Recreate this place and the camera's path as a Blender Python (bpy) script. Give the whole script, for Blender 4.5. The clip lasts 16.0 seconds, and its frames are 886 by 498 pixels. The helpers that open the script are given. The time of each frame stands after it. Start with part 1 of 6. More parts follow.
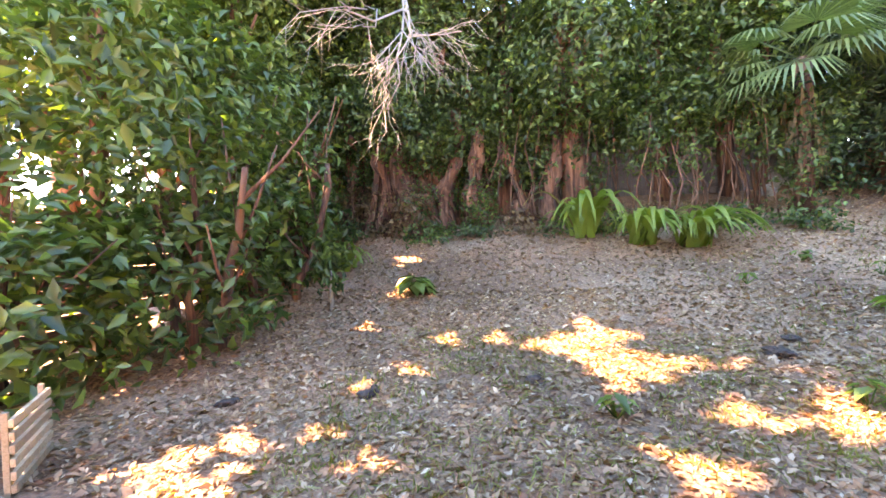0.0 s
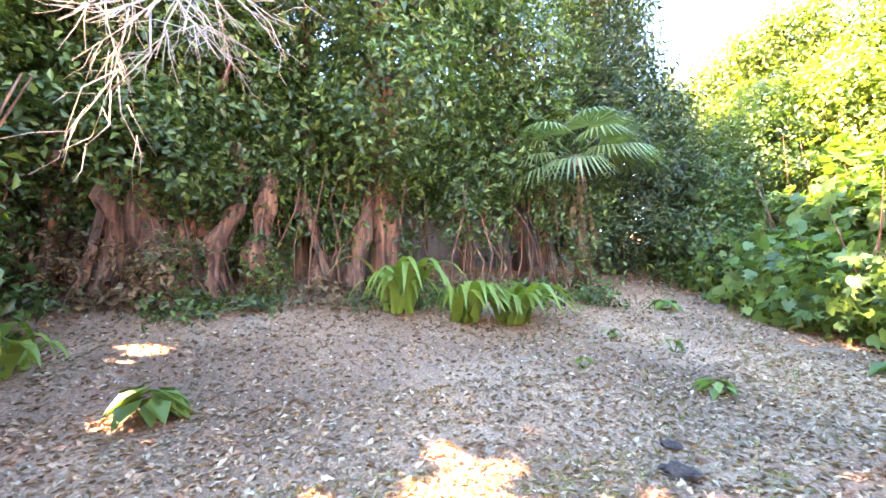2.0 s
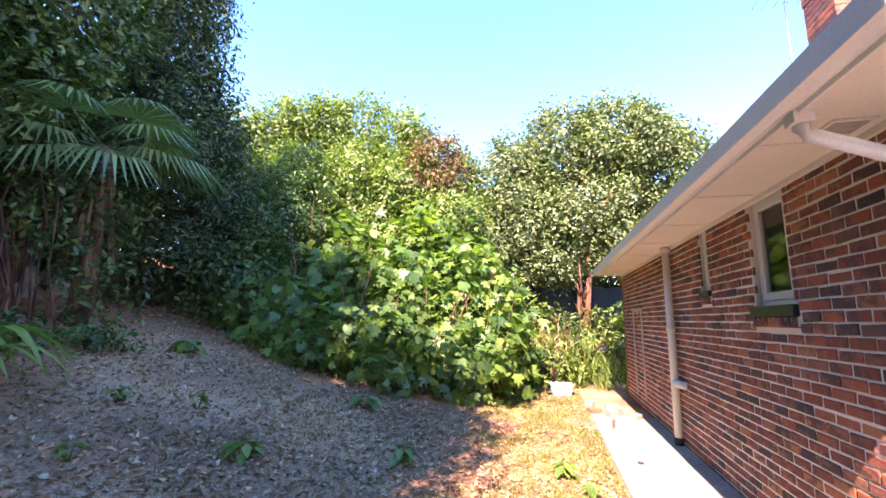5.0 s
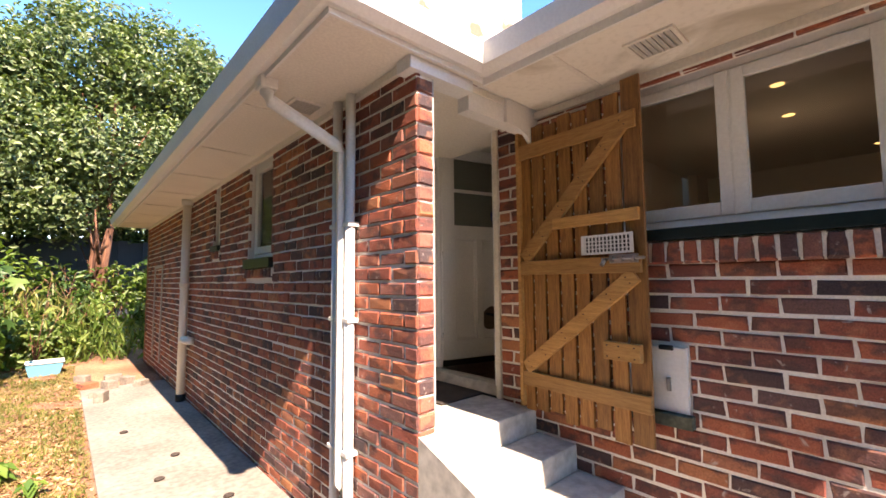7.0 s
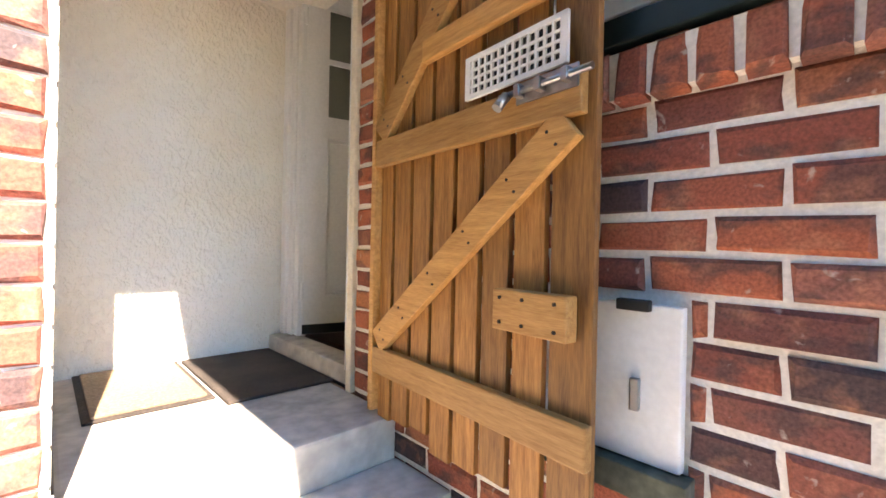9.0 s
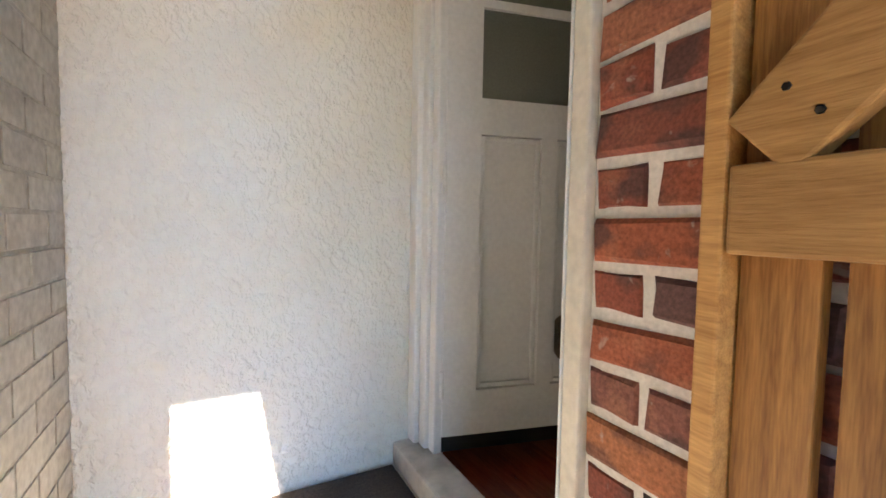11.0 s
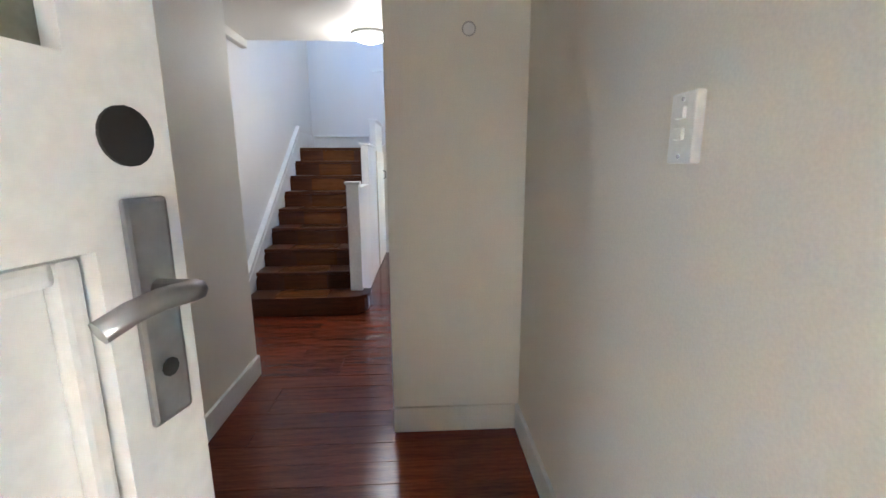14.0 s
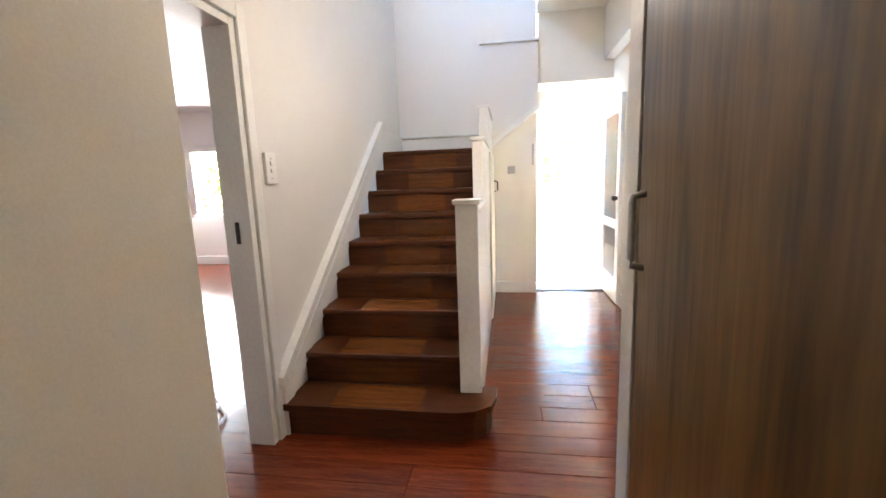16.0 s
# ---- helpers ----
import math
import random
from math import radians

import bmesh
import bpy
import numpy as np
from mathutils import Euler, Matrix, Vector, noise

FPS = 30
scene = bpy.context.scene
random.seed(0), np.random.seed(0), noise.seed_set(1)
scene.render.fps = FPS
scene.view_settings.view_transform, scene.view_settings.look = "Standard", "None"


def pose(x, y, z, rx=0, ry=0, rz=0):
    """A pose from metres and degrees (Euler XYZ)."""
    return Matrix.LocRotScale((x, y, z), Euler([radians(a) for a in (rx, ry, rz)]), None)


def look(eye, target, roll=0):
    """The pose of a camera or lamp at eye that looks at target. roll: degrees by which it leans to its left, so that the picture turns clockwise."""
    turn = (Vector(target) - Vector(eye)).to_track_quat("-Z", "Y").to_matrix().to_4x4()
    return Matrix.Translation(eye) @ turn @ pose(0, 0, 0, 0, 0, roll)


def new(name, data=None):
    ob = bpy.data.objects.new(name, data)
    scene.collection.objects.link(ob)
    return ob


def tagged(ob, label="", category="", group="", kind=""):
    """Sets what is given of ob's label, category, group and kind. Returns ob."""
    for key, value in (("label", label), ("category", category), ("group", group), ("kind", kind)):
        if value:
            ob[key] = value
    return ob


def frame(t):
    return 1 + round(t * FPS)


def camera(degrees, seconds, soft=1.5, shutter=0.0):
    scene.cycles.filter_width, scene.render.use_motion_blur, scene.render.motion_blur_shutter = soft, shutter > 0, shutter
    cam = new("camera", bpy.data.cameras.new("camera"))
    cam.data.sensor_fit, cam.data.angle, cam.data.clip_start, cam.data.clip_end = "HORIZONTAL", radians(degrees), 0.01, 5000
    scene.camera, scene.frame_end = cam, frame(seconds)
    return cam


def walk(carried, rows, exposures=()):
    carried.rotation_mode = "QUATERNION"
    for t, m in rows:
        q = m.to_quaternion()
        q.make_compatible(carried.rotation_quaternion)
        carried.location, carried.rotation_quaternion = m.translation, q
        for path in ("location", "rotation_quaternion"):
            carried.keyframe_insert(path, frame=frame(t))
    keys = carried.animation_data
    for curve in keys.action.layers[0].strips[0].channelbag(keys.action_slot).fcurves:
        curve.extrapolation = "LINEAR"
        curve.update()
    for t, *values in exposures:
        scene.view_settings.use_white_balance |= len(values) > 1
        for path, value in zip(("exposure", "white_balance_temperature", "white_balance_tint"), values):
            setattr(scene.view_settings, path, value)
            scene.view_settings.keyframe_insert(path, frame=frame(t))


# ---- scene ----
cam = camera(93.1, 16.0, soft=1.6)
PATH = [
    (0, (0.437, -1.431, 1.238), (-1.505, -1.911, 1.206), -2.0),
    (0.5, (0.09, -1.657, 1.239), (-1.903, -1.821, 1.238), -2.1),
    (1, (-0.338, -1.866, 1.247), (-2.337, -1.843, 1.314), -1.9),
    (1.5, (-0.785, -1.909, 1.348), (-2.767, -1.704, 1.528), -1.6),
    (2, (-1.216, -1.913, 1.427), (-3.125, -1.369, 1.667), -1.5),
    (2.5, (-1.623, -1.742, 1.551), (-3.36, -0.786, 1.815), -1.2),
    (3, (-1.799, -1.559, 1.677), (-3.294, -0.265, 1.976), -0.8),
    (3.2, (-1.829, -1.529, 1.697), (-3.237, -0.144, 2.009), -0.7),
    (5.3, (-1.906, -1.782, 1.737), (-2.115, 0.182, 2.053), 0.5),
    (5.5, (-1.867, -1.784, 1.74), (-1.888, 0.193, 2.041), 0.2),
    (6, (-1.794, -1.788, 1.739), (-1.386, 0.152, 1.997), -0.4),
    (6.5, (-1.642, -1.748, 1.71), (-0.744, 0.028, 1.915), -0.6),
    (7, (-1.38, -1.73, 1.655), (-0.041, -0.252, 1.806), -0.5),
    (7.5, (-1.046, -1.685, 1.579), (0.609, -0.565, 1.67), -0.1),
    (8, (-0.661, -1.597, 1.541), (1.095, -0.64, 1.582), 0.2),
    (8.5, (-0.235, -1.44, 1.453), (1.421, -0.318, 1.455), 0.7),
    (9, (0.115, -1.206, 1.401), (1.494, 0.242, 1.397), 1.2),
    (9.5, (0.322, -0.933, 1.432), (1.331, 0.793, 1.407), 1.4),
    (9.7, (0.367, -0.826, 1.453), (1.259, 0.964, 1.424), 1.9),
    (11.8, (0.582, 0.187, 1.901), (1.687, 1.835, 1.651), -2.6),
    (12, (0.61, 0.276, 1.942), (1.849, 1.82, 1.658), -2.6),
    (12.5, (0.708, 0.487, 2.036), (2.301, 1.643, 1.682), -1.6),
    (13, (0.93, 0.65, 2.046), (2.758, 1.374, 1.677), -1.4),
    (13.5, (1.247, 0.742, 2.073), (3.195, 0.995, 1.698), -0.8),
    (14, (1.609, 0.759, 2.107), (3.569, 0.659, 1.721), -0.3),
    (14.5, (2.032, 0.739, 2.12), (3.989, 0.596, 1.735), -0.3),
    (15, (2.508, 0.854, 2.069), (4.478, 0.898, 1.725), -0.5),
    (15.5, (2.942, 0.996, 2.069), (4.904, 1.207, 1.742), -1.3),
    (16, (3.365, 1.172, 2.072), (5.315, 1.475, 1.751), -2.1),
]

EXPOSURES = [(0.0, 4.5, 12300, 46), (1.5, 5.05, 11300, 45), (3.2, 4.75, 9000, 44), (5.3, 2.75, 7700, 41), (6.0, 2.5, 7800, 34), (7.0, 2.35, 8000, 27), (7.5, 2.75, 7800, 23), (8.0, 3.0, 7600, 21), (9.0, 3.4, 7500, 20), (9.7, 3.4, 7400, 19),
             (11.8, 3.8, 6500, 17), (12.5, 4.45, 6200, 16), (13.0, 5.2, 5900, 15), (13.5, 5.5, 5700, 14), (14.0, 6.1, 5700, 13), (14.5, 6.85, 6000, 13), (15.0, 7.25, 6700, 14), (15.5, 6.85, 7100, 15), (16.0, 6.4, 7300, 17)]
walk(cam, [(t, look(e, g, r)) for t, e, g, r in PATH], EXPOSURES)

# ---- sky and sun ----
SUN_FROM = Vector((-0.46, -2.55, 2.98))
world = bpy.data.worlds.new("sky")
scene.world = world
world.use_nodes = True
sky = world.node_tree.nodes.new("ShaderNodeTexSky")
sky.sky_type, sky.sun_disc = "NISHITA", False
sky.sun_elevation, sky.sun_rotation = radians(49), radians(190)
sky.air_density, sky.dust_density, sky.ozone_density = 1.0, 0.0, 3.2
back = world.node_tree.nodes["Background"]
back.inputs[1].default_value = 0.15
rich = world.node_tree.nodes.new("ShaderNodeHueSaturation")
rich.inputs["Saturation"].default_value = 1.28
world.node_tree.links.new(sky.outputs[0], rich.inputs["Color"])
world.node_tree.links.new(rich.outputs[0], back.inputs[0])
sun_data = bpy.data.lights.new("sun", "SUN")
sun_data.energy, sun_data.angle, sun_data.color = 4.0, radians(0.5), (1.0, 0.93, 0.82)
sun = new("sun", sun_data)
sun.matrix_world = look(SUN_FROM * 10, (0, 0, 0))


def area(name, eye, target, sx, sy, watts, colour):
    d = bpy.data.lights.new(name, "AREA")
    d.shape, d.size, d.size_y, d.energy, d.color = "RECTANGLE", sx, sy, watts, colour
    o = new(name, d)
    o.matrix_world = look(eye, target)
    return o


F = 0.815            # level of the inner floor
CEIL = 3.2
area("living_window_light", (9.62, 6.05, 2.2), (7.0, 5.0, 1.2), 1.3, 1.2, 2.4, (0.9, 0.95, 1.0))
area("front_window_light", (11.85, 0.0, 2.3), (8, 0.3, 1.0), 1.6, 1.2, 0.2, (1.0, 0.97, 0.9))
# added lamp in an unseen high opening, for daylight down the stairwell
area("stairwell_added_light", (6.8, 2.28, 4.75), (6.7, 0.6, 3.2), 0.6, 0.5, 0.36, (0.66, 0.80, 1.0))

# ---- materials ----


class Mat:
    """A node material under construction: a principled surface with procedural colour and relief."""

    def __init__(self, name, rough=0.8, metal=0.0, spec=0.5):
        self.m = bpy.data.materials.new(name)
        self.m.use_nodes = True
        self.t = self.m.node_tree
        self.b = self.t.nodes["Principled BSDF"]
        self.b.inputs["Roughness"].default_value = rough
        self.b.inputs["Metallic"].default_value = metal
        self.b.inputs["Specular IOR Level"].default_value = spec
        self.co = self.t.nodes.new("ShaderNodeTexCoord").outputs["Object"]

    def node(self, kind, **values):
        n = self.t.nodes.new(kind)
        for k, v in values.items():
            n.inputs[k.replace("_", " ")].default_value = v
        return n

    def wire(self, a, b):
        self.t.links.new(a, b)

    def scaled(self, s):
        n = self.t.nodes.new("ShaderNodeMapping")
        n.inputs["Scale"].default_value = s
        self.wire(self.co, n.inputs["Vector"])
        return n.outputs[0]

    def noise(self, scale, detail=4.0, stretch=(1, 1, 1), distortion=0.0):
        n = self.node("ShaderNodeTexNoise", Scale=scale, Detail=detail, Distortion=distortion)
        self.wire(self.scaled(stretch), n.inputs["Vector"])
        return n.outputs["Fac"]

    def ramp(self, fac, stops):
        n = self.t.nodes.new("ShaderNodeValToRGB")
        el = n.color_ramp.elements
        while len(el) < len(stops):
            el.new(0.5)
        for e, (p, c) in zip(el, stops):
            e.position, e.color = p, (*c, 1)
        self.wire(fac, n.inputs[0])
        return n.outputs[0]

    def mix(self, fac, a, b, mode="MIX"):
        n = self.t.nodes.new("ShaderNodeMix")
        n.data_type, n.blend_type = "RGBA", mode
        for v, i in ((fac, 0), (a, 6), (b, 7)):
            if isinstance(v, (int, float)):
                n.inputs[i].default_value = v
            elif isinstance(v, tuple):
                n.inputs[i].default_value = (*v, 1)
            else:
                self.wire(v, n.inputs[i])
        return n.outputs[2]

    def colour(self, out):
        if isinstance(out, tuple):
            self.b.inputs["Base Color"].default_value = (*out, 1)
        else:
            self.wire(out, self.b.inputs["Base Color"])
        return self

    def bump(self, fac, strength=0.3, dist=0.01):
        n = self.node("ShaderNodeBump", Strength=strength, Distance=dist)
        self.wire(fac, n.inputs["Height"])
        self.wire(n.outputs[0], self.b.inputs["Normal"])
        return self

    def rough(self, fac, lo, hi):
        n = self.t.nodes.new("ShaderNodeMapRange")
        n.inputs[3].default_value, n.inputs[4].default_value = lo, hi
        self.wire(fac, n.inputs[0])
        self.wire(n.outputs[0], self.b.inputs["Roughness"])
        return self

    def random(self, island=False):
        if island:
            return self.t.nodes.new("ShaderNodeNewGeometry").outputs["Random Per Island"]
        return self.t.nodes.new("ShaderNodeObjectInfo").outputs["Random"]


def plain(name, c, rough=0.6, metal=0.0, grain=60.0, vary=0.12, relief=0.1, patch=1.3):
    """A nearly plain surface with grain and faint patches."""
    k = Mat(name, rough, metal)
    dark = tuple(v * (1 - vary) for v in c)
    light = tuple(min(1, v * (1 + vary * 0.5)) for v in c)
    fine = k.ramp(k.noise(grain, 3), [(0.3, dark), (0.7, light)])
    broad = k.ramp(k.noise(patch, 3), [(0.35, tuple(v * (1 - vary) for v in (1, 1, 1))), (0.65, (1, 1, 1))])
    k.colour(k.mix(1.0, fine, broad, "MULTIPLY"))
    k.bump(k.noise(grain, 3), relief, 0.003)
    return k.m


def brick_mat(name, island):
    k = Mat(name, 0.85)
    rnd = k.random(island)
    base = k.ramp(rnd, [(0.0, (0.055, 0.040, 0.045)), (0.13, (0.10, 0.050, 0.048)), (0.19, (0.24, 0.065, 0.045)), (0.42, (0.34, 0.092, 0.055)), (0.6, (0.44, 0.125, 0.060)),
                        (0.72, (0.20, 0.065, 0.055)), (0.82, (0.50, 0.19, 0.08)), (0.92, (0.33, 0.12, 0.085)), (1.0, (0.14, 0.075, 0.07))])
    shift = k.node("ShaderNodeVectorMath")
    shift.operation = "MULTIPLY_ADD"
    k.wire(rnd, shift.inputs[0])
    shift.inputs[1].default_value = (37.0, 91.0, 53.0)
    k.wire(k.co, shift.inputs[2])
    k.co = shift.outputs[0]
    flash = k.ramp(k.noise(7, 3, (1, 1, 1.6)), [(0.50, (0, 0, 0)), (0.60, (1, 1, 1))])
    c = k.mix(flash, base, k.mix(0.72, base, (0.075, 0.045, 0.045)))
    warm = k.ramp(k.noise(13, 4), [(0.55, (0, 0, 0)), (0.75, (0.5, 0.5, 0.5))])
    c = k.mix(warm, c, (0.52, 0.22, 0.12))
    grit = k.ramp(k.noise(150, 5), [(0.3, (0.62, 0.62, 0.62)), (0.7, (1.15, 1.15, 1.15))])
    c = k.mix(1.0, c, grit, "MULTIPLY")
    lime = k.ramp(k.noise(24, 6, (1, 1, 1), 0.6), [(0.66, (0, 0, 0)), (0.74, (0.55, 0.55, 0.55))])
    k.colour(k.mix(lime, c, (0.58, 0.52, 0.46)))
    k.bump(k.noise(60, 7), 0.6, 0.006)
    return k.m


def wood_mat(name, dark, light, axis, rough=0.6, scale=9.0, island=False, tint=0.35):
    k = Mat(name, rough)
    st = [7.0, 7.0, 7.0]
    st[axis] = 0.55
    g = k.noise(scale, 5, tuple(st), 0.7)
    fine = k.noise(scale * 6, 3, tuple(st))
    c = k.ramp(g, [(0.3, dark), (0.5, tuple((a + b) / 2 for a, b in zip(dark, light))), (0.7, light)])
    c = k.mix(0.35, c, k.ramp(fine, [(0.35, dark), (0.65, light)]))
    v = k.ramp(k.random(island), [(0.0, (1 - tint,) * 3), (1.0, (1 + tint * 0.4,) * 3)])
    k.colour(k.mix(1.0, c, v, "MULTIPLY"))
    k.bump(fine, 0.25, 0.003)
    return k


def leaf_mat(name, stops, trans=0.35, rough=0.45):
    k = Mat(name, rough)
    c = k.ramp(k.random(True), stops)
    c = k.mix(1.0, c, k.ramp(k.noise(0.9, 3), [(0.3, (0.7, 0.72, 0.7)), (0.7, (1.15, 1.12, 1.0))]), "MULTIPLY")
    k.colour(c)
    tr = k.t.nodes.new("ShaderNodeBsdfTranslucent")
    k.wire(k.mix(1.0, c, (1.5, 1.7, 0.7), "MULTIPLY"), tr.inputs[0])
    mx = k.t.nodes.new("ShaderNodeMixShader")
    mx.inputs[0].default_value = trans
    out = k.t.nodes["Material Output"]
    k.wire(k.b.outputs[0], mx.inputs[1])
    k.wire(tr.outputs[0], mx.inputs[2])
    k.wire(mx.outputs[0], out.inputs[0])
    return k.m


def glow(name, c, strength):
    m = bpy.data.materials.new(name)
    m.use_nodes = True
    b = m.node_tree.nodes["Principled BSDF"]
    b.inputs["Emission Color"].default_value, b.inputs["Emission Strength"].default_value = (*c, 1), strength
    return m


def glass_mat():
    k = Mat("window_glass", 0.03)
    tr = k.node("ShaderNodeBsdfTransparent", Color=(0.9, 0.93, 0.92, 1))
    gl = k.node("ShaderNodeBsdfGlossy", Roughness=0.02)
    fr = k.node("ShaderNodeFresnel", IOR=1.5)
    mx = k.t.nodes.new("ShaderNodeMixShader")
    k.wire(fr.outputs[0], mx.inputs[0])
    k.wire(tr.outputs[0], mx.inputs[1])
    k.wire(gl.outputs[0], mx.inputs[2])
    k.wire(mx.outputs[0], k.t.nodes["Material Output"].inputs[0])
    return k.m


BRICK, BRICK_REST = brick_mat("brick", False), brick_mat("brick_rest", True)
MORTAR = plain("mortar", (0.86, 0.82, 0.76), 0.95, grain=90, vary=0.14, relief=0.6)
WHITE = plain("white_gloss_paint", (0.78, 0.78, 0.76), 0.4, vary=0.06, relief=0.06, patch=2)
ROUGHCREAM = plain("rough_cream_paint", (0.78, 0.72, 0.60), 0.8, grain=45, vary=0.12, relief=0.45, patch=6)
CREAM = plain("cream_soffit_paint", (0.78, 0.74, 0.66), 0.6, vary=0.1, relief=0.08)
PIPE = plain("white_pipe_plastic", (0.74, 0.74, 0.72), 0.35, vary=0.08, relief=0.03)
GREYPIPE = plain("grey_pipe_paint", (0.50, 0.49, 0.46), 0.5, vary=0.15)
CONCRETE = plain("concrete", (0.55, 0.52, 0.46), 0.9, grain=16, vary=0.26, relief=0.3, patch=3.1)
PATHCONC = plain("worn_path_concrete", (0.29, 0.26, 0.22), 0.92, grain=20, vary=0.3, relief=0.35, patch=1.3)
DARKMAT = plain("black_rubber_mat", (0.055, 0.042, 0.034), 0.9, grain=110, vary=0.6, relief=0.8, patch=5)
EARTH = plain("dark_damp_earth", (0.085, 0.055, 0.04), 0.95, grain=50, vary=0.5, relief=0.9, patch=9)
COIR = plain("coir_mat", (0.27, 0.19, 0.12), 0.95, grain=110, vary=0.35, relief=0.8)
SILLGREEN = plain("dark_green_sill_paint", (0.007, 0.016, 0.016), 0.4, vary=0.2)
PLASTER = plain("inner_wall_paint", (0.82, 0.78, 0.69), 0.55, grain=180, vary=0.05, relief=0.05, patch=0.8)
PLASTER_COOL = plain("stair_wall_paint", (0.74, 0.72, 0.70), 0.55, grain=180, vary=0.05, relief=0.05, patch=0.8)
PAINTED = plain("painted_brick", (0.55, 0.54, 0.49), 0.55, grain=40, vary=0.22, relief=0.5, patch=3)
STEEL = plain("brushed_steel", (0.42, 0.42, 0.43), 0.32, 1.0, vary=0.1)
DARKSTEEL = plain("dark_bronze", (0.05, 0.045, 0.04), 0.4, 0.8)
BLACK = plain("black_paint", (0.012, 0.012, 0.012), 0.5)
SHADEDARK = plain("roller_blind_cloth", (0.26, 0.25, 0.19), 0.9, grain=200, vary=0.2, relief=0.4)
BLUEPL = plain("pale_blue_plastic", (0.13, 0.40, 0.55), 0.45)
BLUE = plain("blue_sticker", (0.012, 0.05, 0.22), 0.4)
STONEW = plain("pale_rock", (0.50, 0.47, 0.41), 0.9, grain=30, vary=0.3, relief=0.6, patch=6)
STONEG = plain("grey_paving_lump", (0.27, 0.23, 0.19), 0.9, grain=30, vary=0.3, relief=0.6, patch=6)
STONEDARK = plain("dark_mossy_stone", (0.10, 0.11, 0.08), 0.9, grain=40, vary=0.4, relief=0.6, patch=8)
ROOFM = plain("grey_roof_iron", (0.35, 0.35, 0.35), 0.5)
FENCEBLUE = plain("blue_grey_fence_paint", (0.05, 0.065, 0.085), 0.7, vary=0.3)
AIRBRICK = plain("dark_terracotta", (0.10, 0.045, 0.035), 0.9, grain=90, vary=0.3, relief=0.4)
GLASS = glass_mat()
OBSCURE = plain("obscured_door_glass", (0.17, 0.18, 0.145), 0.3, grain=160, vary=0.12, relief=0.08)

k = Mat("stucco", 0.9)
bl = k.noise(46, 2.0, (1, 1, 0.75), 0.3)
k.colour(k.mix(k.ramp(k.noise(1.7, 4), [(0.4, (0, 0, 0)), (0.75, (1, 1, 1))]), (0.76, 0.74, 0.68), (0.70, 0.65, 0.54)))
k.bump(k.ramp(bl, [(0.40, (0, 0, 0)), (0.72, (1, 1, 1))]), 0.7, 0.012)
STUCCO = k.m
k = Mat("stained_soffit_paint", 0.65)
st_ = k.ramp(k.noise(2.6, 7, (1, 0.5, 1), 0.8), [(0.50, (0, 0, 0)), (0.62, (0.7, 0.7, 0.7))])
c = k.mix(st_, (0.78, 0.74, 0.66), (0.34, 0.29, 0.20))
k.colour(k.mix(k.ramp(k.noise(30, 5), [(0.5, (0, 0, 0)), (0.75, (0.35, 0.35, 0.35))]), c, (0.50, 0.46, 0.38)))
k.bump(k.noise(60, 4), 0.15, 0.004)
STAINED = k.m
k = Mat("weathered_render", 0.9)
k.colour(k.mix(k.ramp(k.noise(2.2, 5), [(0.53, (0, 0, 0)), (0.57, (1, 1, 1))]), (0.52, 0.50, 0.47), (0.30, 0.15, 0.10)))
k.bump(k.noise(30, 5), 0.6, 0.01)
RENDER = k.m

GATEWOOD = wood_mat("gate_pine", (0.16, 0.060, 0.014), (0.46, 0.220, 0.060), 2, 0.6).m
GATERAIL = wood_mat("gate_rail_pine", (0.33, 0.150, 0.038), (0.62, 0.34, 0.115), 1, 0.6).m
FENCEWOOD = wood_mat("fence_wood", (0.09, 0.055, 0.035), (0.22, 0.14, 0.09), 0, 0.85).m
PALING = wood_mat("weathered_paling", (0.07, 0.06, 0.055), (0.18, 0.16, 0.145), 2, 0.9).m
CRATEWOOD = wood_mat("crate_wood", (0.30, 0.22, 0.13), (0.55, 0.43, 0.28), 0, 0.8).m
kf = wood_mat("jarrah_floor", (0.085, 0.013, 0.005), (0.235, 0.046, 0.016), 1, 0.22, 6.0, tint=0.2)
kf.rough(kf.noise(14, 4), 0.08, 0.22)
kf.b.inputs["Specular IOR Level"].default_value = 0.4
FLOORWOOD = kf.m
WARDROBE = wood_mat("dark_walnut_veneer", (0.024, 0.015, 0.009), (0.27, 0.155, 0.058), 2, 0.3, 1.3, tint=0.1).m
k = Mat("bark", 0.95)
streak = k.noise(9, 6, (1, 1, 0.12), 1.2)
c = k.ramp(streak, [(0.3, (0.045, 0.020, 0.013)), (0.48, (0.15, 0.070, 0.042)), (0.6, (0.27, 0.135, 0.080)), (0.75, (0.36, 0.22, 0.15))])
k.colour(k.mix(1.0, c, k.ramp(k.noise(1.6, 4), [(0.35, (0.55, 0.5, 0.48)), (0.65, (1.1, 1.05, 1.0))]), "MULTIPLY"))
k.bump(streak, 1.0, 0.05)
BARK = k.m
GREYBARK = plain("grey_dead_twig", (0.42, 0.36, 0.29), 0.9, grain=40, vary=0.3, relief=0.5)

k = wood_mat("stair_tread_wood", (0.045, 0.012, 0.004), (0.115, 0.034, 0.010), 1, 0.32, 6.0, tint=0.15)
k.b.inputs["Specular IOR Level"].default_value = 0.25
STAIRDARK = k.m
k = wood_mat("stair_worn_wood", (0.085, 0.026, 0.007), (0.19, 0.066, 0.017), 1, 0.25, 6.0, tint=0.3)
k.b.inputs["Specular IOR Level"].default_value = 0.3
STAIRWORN = k.m

